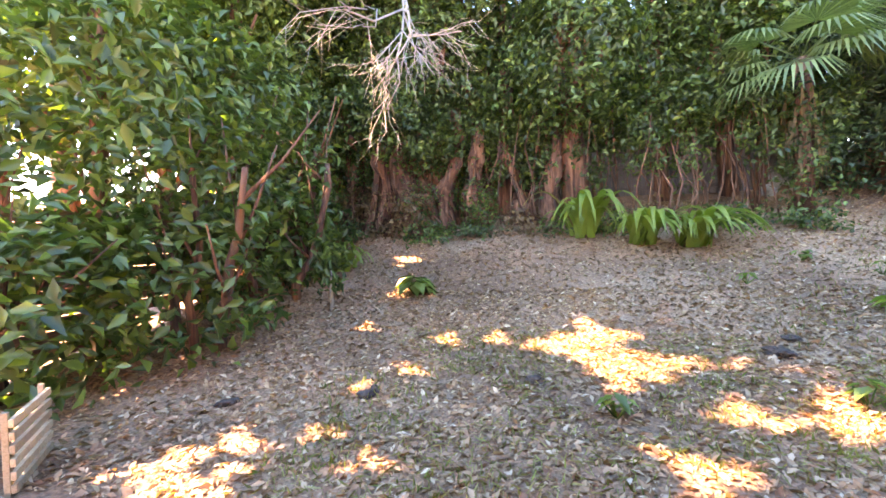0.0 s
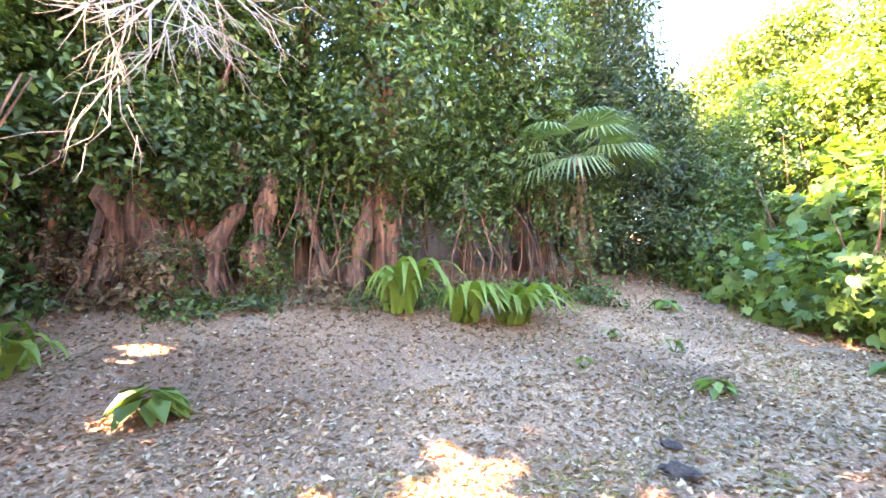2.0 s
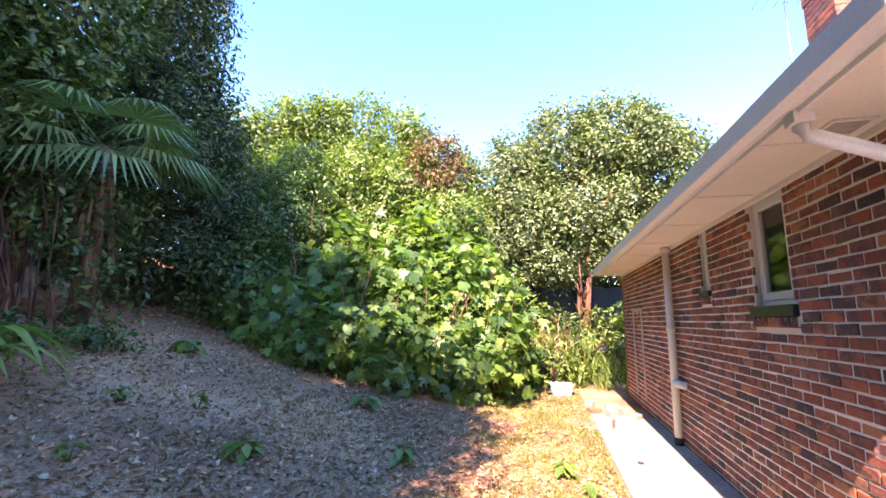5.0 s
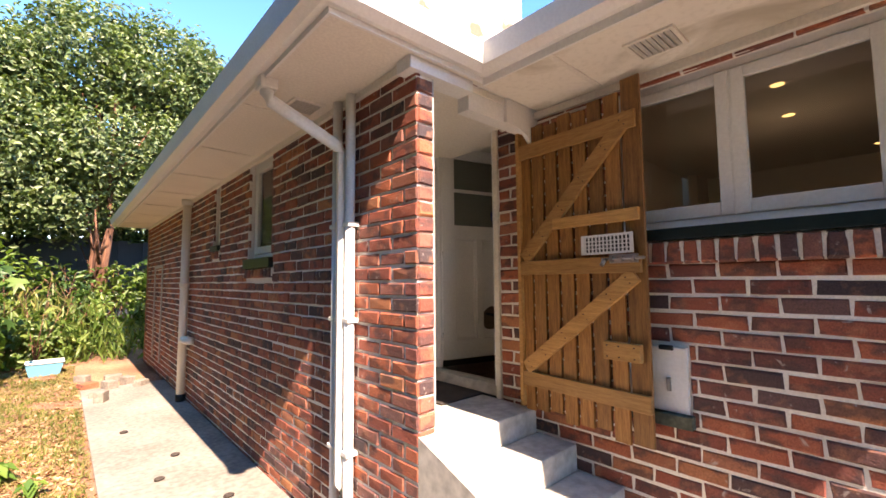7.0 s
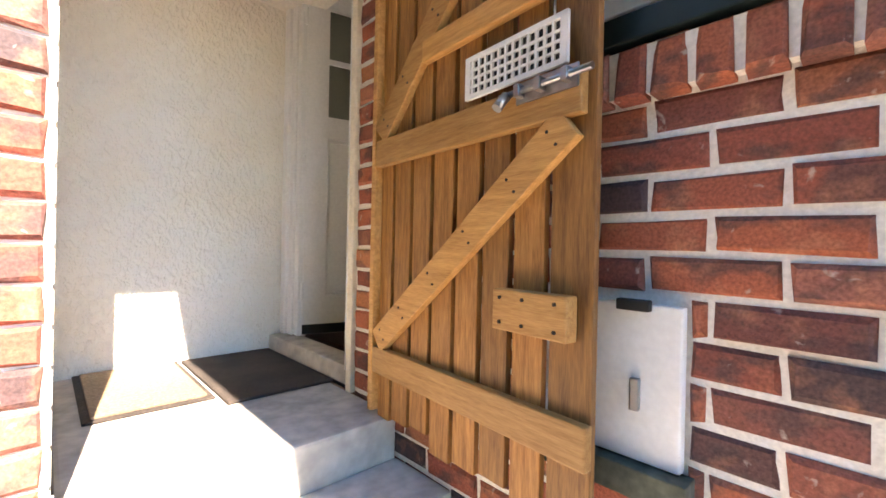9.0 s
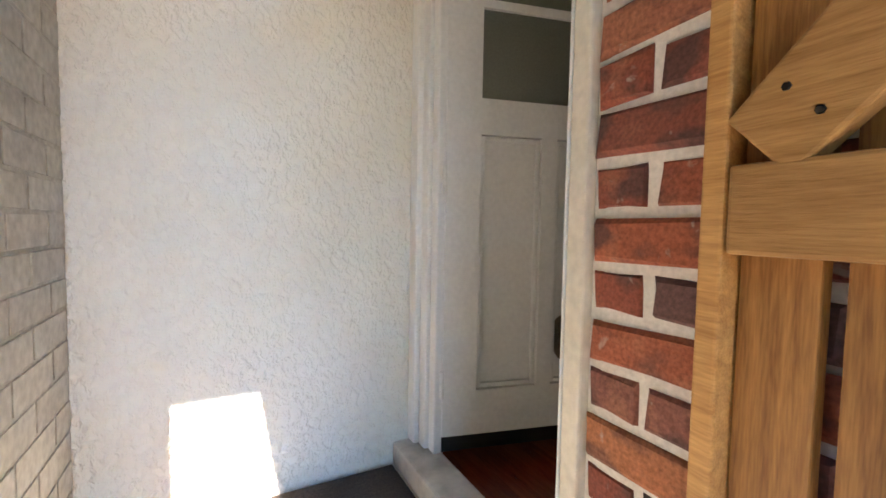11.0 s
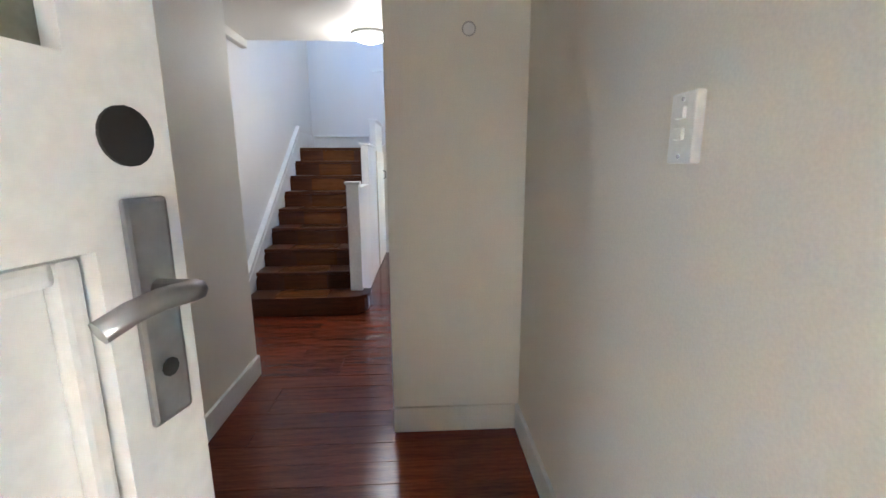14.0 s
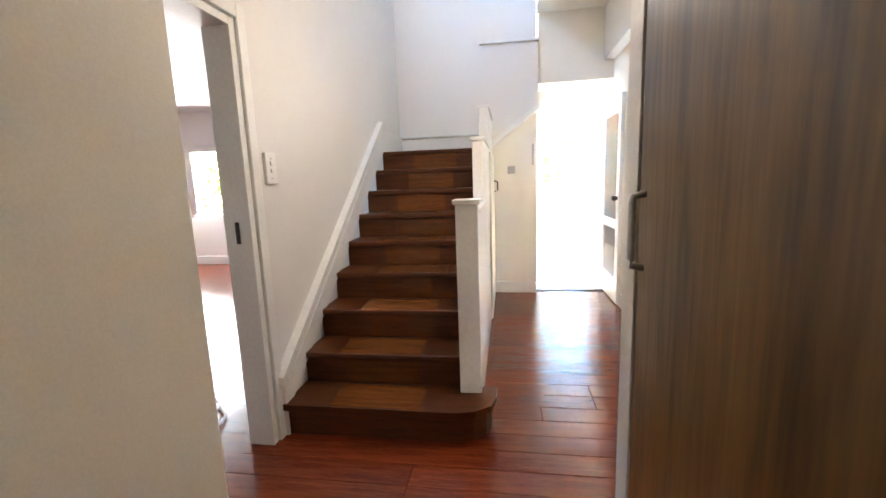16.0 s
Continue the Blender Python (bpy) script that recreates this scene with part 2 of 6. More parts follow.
k = Mat("leaf_litter_ground", 0.97)
n1 = k.ramp(k.noise(0.5, 5), [(0.36, (0.21, 0.108, 0.060)), (0.5, (0.32, 0.172, 0.098)), (0.66, (0.45, 0.258, 0.150))])
n2 = k.ramp(k.noise(38, 6, (1, 1, 1), 0.5), [(0.3, (0.42, 0.40, 0.40)), (0.5, (0.95, 0.94, 0.93)), (0.62, (1.25, 1.22, 1.2)), (0.74, (1.9, 1.85, 1.8))])
k.colour(k.mix(1.0, n1, n2, "MULTIPLY"))
k.bump(k.noise(42, 6), 0.7, 0.025)
SOIL = k.m
LITTER = leaf_mat("dry_leaf", [(0.0, (0.18, 0.082, 0.044)), (0.3, (0.30, 0.150, 0.082)), (0.65, (0.42, 0.236, 0.138)), (0.9, (0.52, 0.335, 0.21)), (1.0, (0.66, 0.50, 0.36))], 0.1, 0.7)
STRAW = leaf_mat("dry_grass", [(0.0, (0.15, 0.14, 0.05)), (0.5, (0.28, 0.24, 0.09)), (0.75, (0.38, 0.32, 0.15)), (1.0, (0.17, 0.23, 0.05))], 0.3, 0.7)
GRASS = leaf_mat("grass_blade", [(0.0, (0.06, 0.10, 0.02)), (0.5, (0.14, 0.18, 0.04)), (1.0, (0.30, 0.28, 0.10))], 0.3)
DARKLEAF = leaf_mat("ivy_leaf", [(0.0, (0.016, 0.048, 0.013)), (0.5, (0.045, 0.106, 0.029)), (0.85, (0.088, 0.176, 0.045)), (1.0, (0.160, 0.256, 0.064))], 0.3)
CONIFER = leaf_mat("conifer_spray", [(0.0, (0.012, 0.036, 0.015)), (0.6, (0.033, 0.083, 0.030)), (1.0, (0.075, 0.150, 0.045))], 0.2)
FIGLEAF = leaf_mat("fig_leaf", [(0.0, (0.038, 0.098, 0.026)), (0.5, (0.088, 0.185, 0.040)), (1.0, (0.175, 0.280, 0.062))], 0.4)
SHRUBLEAF = leaf_mat("shrub_leaf", [(0.0, (0.022, 0.068, 0.018)), (0.6, (0.060, 0.143, 0.038)), (1.0, (0.135, 0.240, 0.060))], 0.3, 0.35)
HEDGELEAF = leaf_mat("yellow_green_leaf", [(0.0, (0.052, 0.110, 0.024)), (0.5, (0.115, 0.195, 0.042)), (1.0, (0.215, 0.285, 0.085))], 0.35)
GREYLEAF = leaf_mat("grey_green_leaf", [(0.0, (0.040, 0.072, 0.029)), (0.5, (0.104, 0.160, 0.056)), (1.0, (0.240, 0.304, 0.144))], 0.25)
BROWNLEAF = leaf_mat("dead_ivy_leaf", [(0.0, (0.10, 0.06, 0.03)), (1.0, (0.26, 0.17, 0.09))], 0.2, 0.8)
STRAPLEAF = leaf_mat("strap_leaf", [(0.0, (0.104, 0.195, 0.033)), (0.6, (0.182, 0.299, 0.052)), (0.85, (0.312, 0.377, 0.078)), (1.0, (0.494, 0.364, 0.156))], 0.35)
PALMLEAF = leaf_mat("palm_leaf", [(0.0, (0.070, 0.140, 0.056)), (1.0, (0.182, 0.280, 0.126))], 0.3)

# ---- building helpers ----


def thing(name, at, label, category, group="", kind=""):
    o = new(name)
    o.location = at
    o.empty_display_size = 0.1
    return tagged(o, label, category, group, kind)


def place(o):
    """The pose of a thing or part as it was set, without waiting for the scene to update."""
    m = Matrix.LocRotScale(o.location, o.rotation_euler, o.scale)
    return place(o.parent) @ o.matrix_parent_inverse @ m if o.parent else m


def part(name, bm, material, parent=None, label=""):
    me = bpy.data.meshes.new(name)
    bm.normal_update()
    bm.to_mesh(me)
    bm.free()
    me.materials.append(material)
    o = new(name, me)
    if parent:
        o.parent = parent
        o.matrix_parent_inverse = place(parent).inverted()
    if label:
        tagged(o, label)
    return o


def add_box(bm, x0, x1, y0, y1, z0, z1, bevel=0.0, m=None):
    r = bmesh.ops.create_cube(bm, size=1)
    vs = r["verts"]
    for v in vs:
        v.co = (x1 if v.co.x > 0 else x0, y1 if v.co.y > 0 else y0, z1 if v.co.z > 0 else z0)
    if bevel:
        es = list({e for v in vs for e in v.link_edges})
        vs = list({v for f in bmesh.ops.bevel(bm, geom=es, offset=bevel, segments=2, profile=0.6, affect="EDGES")["faces"] for v in f.verts})
    if m is not None:
        bmesh.ops.transform(bm, matrix=m, verts=vs)
    return bm


def box(name, x0, x1, y0, y1, z0, z1, material, parent=None, label="", bevel=0.004, m=None):
    return part(name, add_box(bmesh.new(), x0, x1, y0, y1, z0, z1, bevel, m), material, parent, label)


def struct(ob, label="", category="structure"):
    return tagged(ob, label, category, "", "structure")


def add_tube(bm, pts, r, seg=10, r2=None, caps=True):
    """A tube along a line of points, tapering from r to r2."""
    pts = [Vector(p) for p in pts]
    r2 = r if r2 is None else r2
    rings = []
    for i, p in enumerate(pts):
        d = (pts[min(i + 1, len(pts) - 1)] - pts[max(i - 1, 0)]).normalized()
        a = d.orthogonal().normalized() if abs(d.z) > 0.9 else d.cross(Vector((0, 0, 1))).normalized()
        if abs(d.z) > 0.9:
            a = Vector((1, 0, 0)) - d * d.x
            a.normalize()
        b = d.cross(a)
        rr = r + (r2 - r) * i / max(1, len(pts) - 1)
        rings.append([bm.verts.new(p + (a * math.cos(q) + b * math.sin(q)) * rr) for q in [2 * math.pi * s / seg for s in range(seg)]])
    for u, v in zip(rings, rings[1:]):
        for s in range(seg):
            f = bm.faces.new((u[s], u[(s + 1) % seg], v[(s + 1) % seg], v[s]))
            f.smooth = True
    if caps:
        bm.faces.new(rings[0][::-1])
        bm.faces.new(rings[-1])
    return bm


def tube(name, pts, r, material, parent=None, label="", seg=10, r2=None):
    return part(name, add_tube(bmesh.new(), pts, r, seg, r2), material, parent, label)


def prism(name, outline, axis, a, b, material, parent=None, label=""):
    """An outline in the two other axes, pushed from a to b along one axis."""
    bm = bmesh.new()

    def at(p, h):
        q = list(p)
        q.insert(axis, h)
        return q
    lo = [bm.verts.new(at(p, a)) for p in outline]
    hi = [bm.verts.new(at(p, b)) for p in outline]
    bm.faces.new(lo)
    bm.faces.new(hi[::-1])
    n = len(outline)
    for i in range(n):
        bm.faces.new((lo[i], hi[i], hi[(i + 1) % n], lo[(i + 1) % n]))
    bmesh.ops.recalc_face_normals(bm, faces=bm.faces)
    return part(name, bm, material, parent, label)


def holed_wall(name, axis, a, b, u0, u1, z0, z1, holes, material, label, parent=None):
    """An upright wall between a and b on one axis, from u0 to u1 on the other, with openings (u0, u1, z0, z1)."""
    us = sorted({u0, u1, *[h[0] for h in holes], *[h[1] for h in holes]})
    zs = sorted({z0, z1, *[h[2] for h in holes], *[h[3] for h in holes]})
    bm = bmesh.new()
    for p, q in zip(us, us[1:]):
        runs = []
        for r, s in zip(zs, zs[1:]):
            mu, mz = (p + q) / 2, (r + s) / 2
            if any(h[0] < mu < h[1] and h[2] < mz < h[3] for h in holes):
                continue
            if runs and runs[-1][1] == r:
                runs[-1][1] = s
            else:
                runs.append([r, s])
        for r, s in runs:
            if axis == "x":
                add_box(bm, a, b, p, q, r, s)
            else:
                add_box(bm, p, q, a, b, r, s)
    return struct(part(name, bm, material, parent), label, "wall")


def cloud_mesh(name, pos, nrm, size, material, parent=None, aspect=0.5, fold=0.18, kind="", along=None):
    """Many small folded leaves as one mesh: place, facing and size of each."""
    n = len(pos)
    rs = np.random.RandomState(n % 9973)
    nrm = nrm / (np.linalg.norm(nrm, axis=1, keepdims=True) + 1e-9)
    t = rs.normal(size=(n, 3)) if along is None else along
    t = t - nrm * (t * nrm).sum(1, keepdims=True)
    t = t / (np.linalg.norm(t, axis=1, keepdims=True) + 1e-9)
    b = np.cross(nrm, t)
    s = size[:, None]
    v = np.empty((n, 4, 3))
    v[:, 0] = pos - t * s * 0.5
    v[:, 1] = pos + b * s * aspect * 0.5 + nrm * s * fold - t * s * 0.05
    v[:, 2] = pos + t * s * 0.5 - nrm * s * fold * 0.6
    v[:, 3] = pos - b * s * aspect * 0.5 + nrm * s * fold - t * s * 0.05
    i = np.arange(n)[:, None] * 4
    tri = np.concatenate([i + [0, 1, 2], i + [0, 2, 3]], axis=1).reshape(-1)
    me = bpy.data.meshes.new(name)
    me.vertices.add(n * 4)
    me.vertices.foreach_set("co", v.reshape(-1))
    me.loops.add(n * 6)
    me.loops.foreach_set("vertex_index", tri)
    me.polygons.add(n * 2)
    me.polygons.foreach_set("loop_start", np.arange(n * 2) * 3)
    me.update()
    me.validate()
    me.materials.append(material)
    o = new(name, me)
    if parent:
        o.parent = parent
        o.matrix_parent_inverse = place(parent).inverted()
    if kind:
        tagged(o, kind=kind)
    return o


def lobed_mesh(name, pos, nrm, size, material, parent):
    """Large five-lobed leaves as one mesh, each a drooping fan about its middle."""
    n = len(pos)
    rs = np.random.RandomState(n % 9967)
    nrm = nrm / (np.linalg.norm(nrm, axis=1, keepdims=True) + 1e-9)
    t = rs.normal(size=(n, 3)) + np.array([0.3, -0.5, -0.7])
    t = t - nrm * (t * nrm).sum(1, keepdims=True)
    t = t / (np.linalg.norm(t, axis=1, keepdims=True) + 1e-9)
    b = np.cross(nrm, t)
    ang = np.radians([180, 138, 95, 68, 44, 22, 0, -22, -44, -68, -95, -138])
    rad = np.array([0.30, 0.40, 0.46, 0.24, 0.56, 0.27, 0.66, 0.27, 0.56, 0.24, 0.46, 0.40])
    m = len(ang)
    v = np.empty((n, m + 1, 3))
    v[:, 0] = pos
    s = size[:, None]
    for i in range(m):
        v[:, i + 1] = pos + (t * math.cos(ang[i]) + b * math.sin(ang[i])) * rad[i] * s - nrm * s * 0.34 * rad[i] ** 2 + nrm * s * 0.1 * abs(math.sin(ang[i]))
    base = np.arange(n)[:, None] * (m + 1)
    tri = np.concatenate([base + [0, i + 1, (i + 1) % m + 1] for i in range(m)], axis=1).reshape(-1)
    me = bpy.data.meshes.new(name)
    me.vertices.add(n * (m + 1))
    me.vertices.foreach_set("co", v.reshape(-1))
    me.loops.add(n * m * 3)
    me.loops.foreach_set("vertex_index", tri)
    me.polygons.add(n * m)
    me.polygons.foreach_set("loop_start", np.arange(n * m) * 3)
    me.update()
    me.validate()
    me.materials.append(material)
    o = new(name, me)
    o.parent = parent
    o.matrix_parent_inverse = place(parent).inverted()
    return o


# sun flecks set on the ground; leaves in their light's way are cut out: x, y, half width
FLECKS = [(-1.85, -3.45, 0.26), (-1.5, -3.7, 0.22), (-1.4, -3.25, 0.28), (-2.8, -2.98, 0.2), (-3.18, -2.71, 0.2), (-4.1, -3.55, 0.24), (-3.85, -1.02, 0.48), (-3.3, -0.85, 0.34), (-3.54, -0.36, 0.18), (-6.96, -3.9, 0.42),
          (-5.3, -3.5, 0.3), (-3.93, -1.96, 0.18), (-3.91, -2.5, 0.18), (-1.8, -2.48, 0.2), (-2.7, 0.45, 0.3), (-2.0, -0.65, 0.28), (-2.71, -0.19, 0.24), (-2.08, -2.98, 0.18)]


def canopy_gaps(pos):
    """Which leaves to keep: those that would block a chosen sun fleck are cut out."""
    keep = np.ones(len(pos), bool)
    for x, y, r in FLECKS:
        h = pos[:, 2] - ground_z(x, y)
        dx = pos[:, 0] - h * SUN_FROM.x / SUN_FROM.z - x
        dy = pos[:, 1] - h * SUN_FROM.y / SUN_FROM.z - y
        a = np.arctan2(dy, dx)
        keep &= ~((dx * dx + dy * dy < (r * (1 + 0.3 * np.sin(3 * a + 5 * x) + 0.24 * np.sin(7 * a + y))) ** 2) & (h > 0.4))
    return keep


def crown(name, ells, clumps, per, spread, size, material, parent, seed, inner=0.55, up=0.5, aspect=0.5, zmin=None):
    """Leaves in clumps over a set of lobes (x, y, z, rx, ry, rz)."""
    rs = np.random.RandomState(seed)
    e = np.array(ells, float)
    area_w = (e[:, 3] * e[:, 4] + e[:, 3] * e[:, 5] + e[:, 4] * e[:, 5])
    pick = rs.choice(len(e), clumps, p=area_w / area_w.sum())
    d = rs.normal(size=(clumps, 3))
    d /= np.linalg.norm(d, axis=1, keepdims=True)
    rad = inner + (1.08 - inner) * rs.rand(clumps) ** 0.6
    c = e[pick, :3] + d * e[pick, 3:] * rad[:, None]
    pos = np.repeat(c, per, axis=0) + rs.normal(size=(clumps * per, 3)) * spread * np.repeat(0.6 + 0.8 * rs.rand(clumps), per)[:, None]
    nrm = np.repeat(d, per, axis=0) * 0.8 + rs.normal(size=(clumps * per, 3)) * 0.55 + np.array([0, 0, up])
    sz = size * (0.6 + 0.8 * rs.rand(clumps * per))
    if zmin is not None:
        keep = pos[:, 2] > np.array([zmin(x, y) for x, y in pos[:, :2]])
        pos, nrm, sz = pos[keep], nrm[keep], sz[keep]
    keep = canopy_gaps(pos)
    pos, nrm, sz = pos[keep], nrm[keep], sz[keep]
    if aspect > 0.7:
        return lobed_mesh(name, pos, nrm, sz, material, parent)
    return cloud_mesh(name, pos, nrm, sz, material, parent, aspect)


def ground_z(x, y):
    d = max(0.0, min(-2.4 - x, 11.0))
    return 0.13 * d + 0.018 * d * d + 0.02 * math.sin(x * 2.1 + y) * min(1, d) - 0.03 + 0.05 * noise.noise((x * 0.6, y * 0.6, 0)) * min(1, d)

# ---- the house outside ----
LONG_HOLES = [(2.1, 2.74, 1.88, 2.87), (3.8, 4.1, 2.1, 2.87)]
WIN_HOLES = [(-1.80, -0.55, 1.93, 2.78)]
wall_long = holed_wall("wall_long", "x", 0.008, 0.118, 0.006, 9.4, -0.3, 2.88, LONG_HOLES, MORTAR, "red brick outer wall with pale mortar joints")
wall_window = holed_wall("wall_window", "x", 1.088, 1.33, -3.0, 0.322, -0.3, 2.88, WIN_HOLES, MORTAR, "red brick wall beside the porch steps")
struct(box("wall_long_inner", 0.124, 0.2, 1.45, 9.4, -0.3, 3.0, PLASTER, bevel=0), "plain inner lining of the long wall", "wall")
struct(box("wall_far_end", 0.008, 6, 9.4, 9.6, -0.3, 3.0, BRICK_REST, bevel=0), "brick end wall of the house", "wall")
struct(box("wall_side", 1.088, 8.0, -3.2, -3.0, -0.3, 3.0, BRICK_REST, bevel=0), "brick side wall of the house", "wall")

# porch recess
struct(box("wall_porch_corner", 1.089, 1.198, 0.3225, 0.3465, -0.3, 2.88, MORTAR, bevel=0), "mortar bed of the brick corner beside the door", "wall")
porch_side = struct(box("wall_porch_painted", 0.119, 0.13, 0.004, 1.33, 0.0, 2.82, PAINTED, bevel=0), "white-painted brick inside the porch", "wall")
bm = bmesh.new()
for row in range(24):
    z = 0.79 + row * 0.086
    y = 0.01 - (0.12 if row % 2 else 0.0)
    while y < 1.33:
        a, b = max(0.008, y), min(1.325, y + 0.23)
        if b - a > 0.03:
            add_box(bm, 0.13, 0.1335, a, b, z, min(z + 0.076, 2.815), 0.003)
        y += 0.24
part("painted_bricks", bm, PAINTED, porch_side)
stucco = struct(box("wall_porch_stucco", 0.12, 1.2, 1.33, 1.45, 0.0, 3.0, STUCCO, bevel=0), "cream rough-cast stucco wall in the porch", "wall")
struct(box("wall_porch_end", 1.066, 1.198, 0.3475, 0.389, 0.775, 3.0, ROUGHCREAM, bevel=0.006), "rough cream-painted wall end beside the door", "wall")
struct(box("ceiling_porch", 0.12, 1.33, 0.0, 1.45, 2.82, 2.86, CREAM, bevel=0), "cream boarded porch ceiling", "ceiling")
struct(holed_wall("wall_door", "x", 1.2, 1.33, 0.322, 2.15, 0.0, 3.2, [(0.335, 1.325, 0.0, 2.98)], PLASTER, "wall round the back door"), "wall round the back door", "wall")


def steps():
    st = thing("porch_steps", (0.6, -0.3, 0), "pale worn concrete steps up to the porch", "steps")
    for i in range(5):
        y0 = 0.04 - 0.3 * i
        box("step", 0.14, 1.08, y0 if i == 0 else y0 - 0.002, (1.33 if i == 0 else y0 + 0.298), -0.1 if i else 0.0, 0.775 - 0.155 * i, CONCRETE, st, bevel=0.014)
    prism("sloping_kerb", [(0.0, -0.1), (0.0, 0.86), (-1.42, 0.33), (-1.5, -0.1)], 0, 0.004, 0.138, CONCRETE, st, "sloping concrete kerb beside the steps")
    box("threshold", 1.1, 1.24, 0.392, 1.328, 0.778, 0.865, CONCRETE, st, "grey concrete threshold", bevel=0.012)


steps()
m1 = thing("door_mat", (0.42, 0.95, 0.775), "sunlit tan coir mat with grey rubber edge", "mat")
box("mat_top", 0.24, 0.60, 0.66, 1.29, 0.785, 0.797, COIR, m1)
box("rubber_edge", 0.215, 0.625, 0.635, 1.315, 0.7755, 0.786, DARKMAT, m1, "dark rubber mat border")
m2 = thing("door_mat", (0.87, 0.8, 0.775), "worn black rubber mat before the door", "mat")
box("mat_sheet", 0.64, 1.09, 0.53, 1.30, 0.776, 0.79, DARKMAT, m2, bevel=0.005)

# eaves, gutters and roof
struct(box("soffit_long", -0.54, 0.0, -0.06, 9.55, 2.865, 2.885, CREAM, bevel=0), "cream eave soffit with cover strips", "soffit")
struct(box("soffit_corner", 0.0, 1.33, -0.06, 0.0, 2.865, 2.885, CREAM, bevel=0), "cream soffit at the inner corner", "soffit")
struct(box("soffit_window", 0.47, 1.33, -3.2, -0.06, 2.84, 2.865, STAINED, bevel=0), "stained cream soffit above the window", "soffit")
for y in (1.2, 2.4, 3.6, 4.8, 6.0, 7.2, 8.4):
    struct(box("soffit_strip", -0.54, 0.0, y, y + 0.035, 2.857, 2.865, CREAM, bevel=0), "cream cover strip on the soffit", "trim")
for y in (-0.55, -1.7, -2.6):
    struct(box("soffit_strip", 0.47, 1.08, y, y + 0.03, 2.832, 2.84, CREAM, bevel=0), "cream cover strip on the soffit", "trim")
struct(box("trim_wall_top", -0.03, 0.0, 0.0, 9.4, 2.82, 2.865, CREAM, bevel=0.004), "cream scotia along the wall top", "trim")
struct(box("trim_window_wall_top", 1.05, 1.08, -3.0, 0.3, 2.79, 2.84, CREAM, bevel=0.004), "cream scotia along the wall top", "trim")
bm = bmesh.new()
add_box(bm, -0.06, 0.42, -0.03, 0.10, 2.79, 2.864, 0.006)
add_box(bm, 0.42, 1.08, 0.01, 0.11, 2.70, 2.864, 0.006)
struct(part("beam_porch", bm, WHITE), "white-painted porch lintel beam", "beam")
prism("porch_bracket", [(0.75, 2.86), (1.09, 2.86), (1.09, 2.60), (1.02, 2.60), (0.95, 2.66), (0.86, 2.69), (0.75, 2.70)], 1, -0.02, 0.008, WHITE)
tagged(bpy.data.objects["porch_bracket"], "white curved bracket under the porch eave", "bracket")


def gutter(name, a, b, out, label):
    """A boxed gutter with rolled lip, along the line a-b, opening away from the wall towards out."""
    a, b, out = Vector(a), Vector(b), Vector(out)
    prof = [(0.0, 0.02), (0.0, -0.115), (0.045, -0.125), (0.10, -0.10), (0.118, -0.02), (0.125, 0.015), (0.105, 0.02), (0.10, 0.0), (0.09, -0.09), (0.045, -0.108), (0.012, -0.10), (0.012, 0.02)]
    bm = bmesh.new()
    ra = [bm.verts.new(a + out * p + Vector((0, 0, q))) for p, q in prof]
    rb = [bm.verts.new(b + out * p + Vector((0, 0, q))) for p, q in prof]
    n = len(prof)
    for i in range(n):
        bm.faces.new((ra[i], rb[i], rb[(i + 1) % n], ra[(i + 1) % n]))
    bm.faces.new(ra)
    bm.faces.new(rb[::-1])
    bmesh.ops.recalc_face_normals(bm, faces=bm.faces)
    o = part(name, bm, WHITE)
    return tagged(o, label, "gutter")


gutter("gutter", (-0.555, -0.198, 2.995), (-0.555, 9.6, 2.995), (-1, 0, 0), "long white metal gutter along the eave")
gutter("gutter", (-0.678, -0.075, 2.995), (0.46, -0.075, 2.995), (0, -1, 0), "short white gutter across the eave end")
gutter("gutter", (0.455, -0.13, 2.99), (0.455, -3.05, 2.99), (-1, 0, 0), "white gutter above the window wall")
struct(box("fascia_long", -0.555, -0.54, -0.06, 9.55, 2.85, 3.01, WHITE, bevel=0), "white fascia board", "fascia")
struct(box("fascia_end", -0.555, 0.47, -0.075, -0.06, 2.85, 3.01, WHITE, bevel=0), "white fascia board", "fascia")
struct(box("fascia_window", 0.455, 0.47, -3.02, -0.075, 2.83, 3.0, WHITE, bevel=0), "white fascia board", "fascia")


def sheet(name, quads, material, label, cat):
    bm = bmesh.new()
    for q in quads:
        lo = [bm.verts.new(p) for p in q]
        hi = [bm.verts.new((p[0], p[1], p[2] + 0.04)) for p in q]
        bm.faces.new(lo[::-1])
        bm.faces.new(hi)
        for i in range(len(q)):
            j = (i + 1) % len(q)
            bm.faces.new((lo[i], lo[j], hi[j], hi[i]))
    return struct(part(name, bm, material), label, cat)


sheet("roof_long", [[(-0.6, -0.1, 3.0), (3.0, 3.5, 5.32), (3.0, 9.6, 5.32), (-0.6, 9.6, 3.0)]], ROOFM, "grey iron roof over the long wing", "roof")
sheet("roof_window", [[(0.42, -3.03, 3.0), (4.5, -3.03, 5.63), (4.5, 1.44, 5.63), (0.42, 1.44, 3.0)]], ROOFM, "grey iron roof over the window wing", "roof")
struct(box("wall_upper", 0.6, 3.0, 1.5, 1.7, 3.3, 6.2, RENDER, bevel=0.01), "weathered white render with bare brick patches, upper wall", "wall")
tube("vent_pipe", [(0.57, 1.44, 3.3), (0.57, 1.44, 6.2)], 0.035, PIPE)
tagged(bpy.data.objects["vent_pipe"], "white vent pipe up the upper wall corner", "pipe")
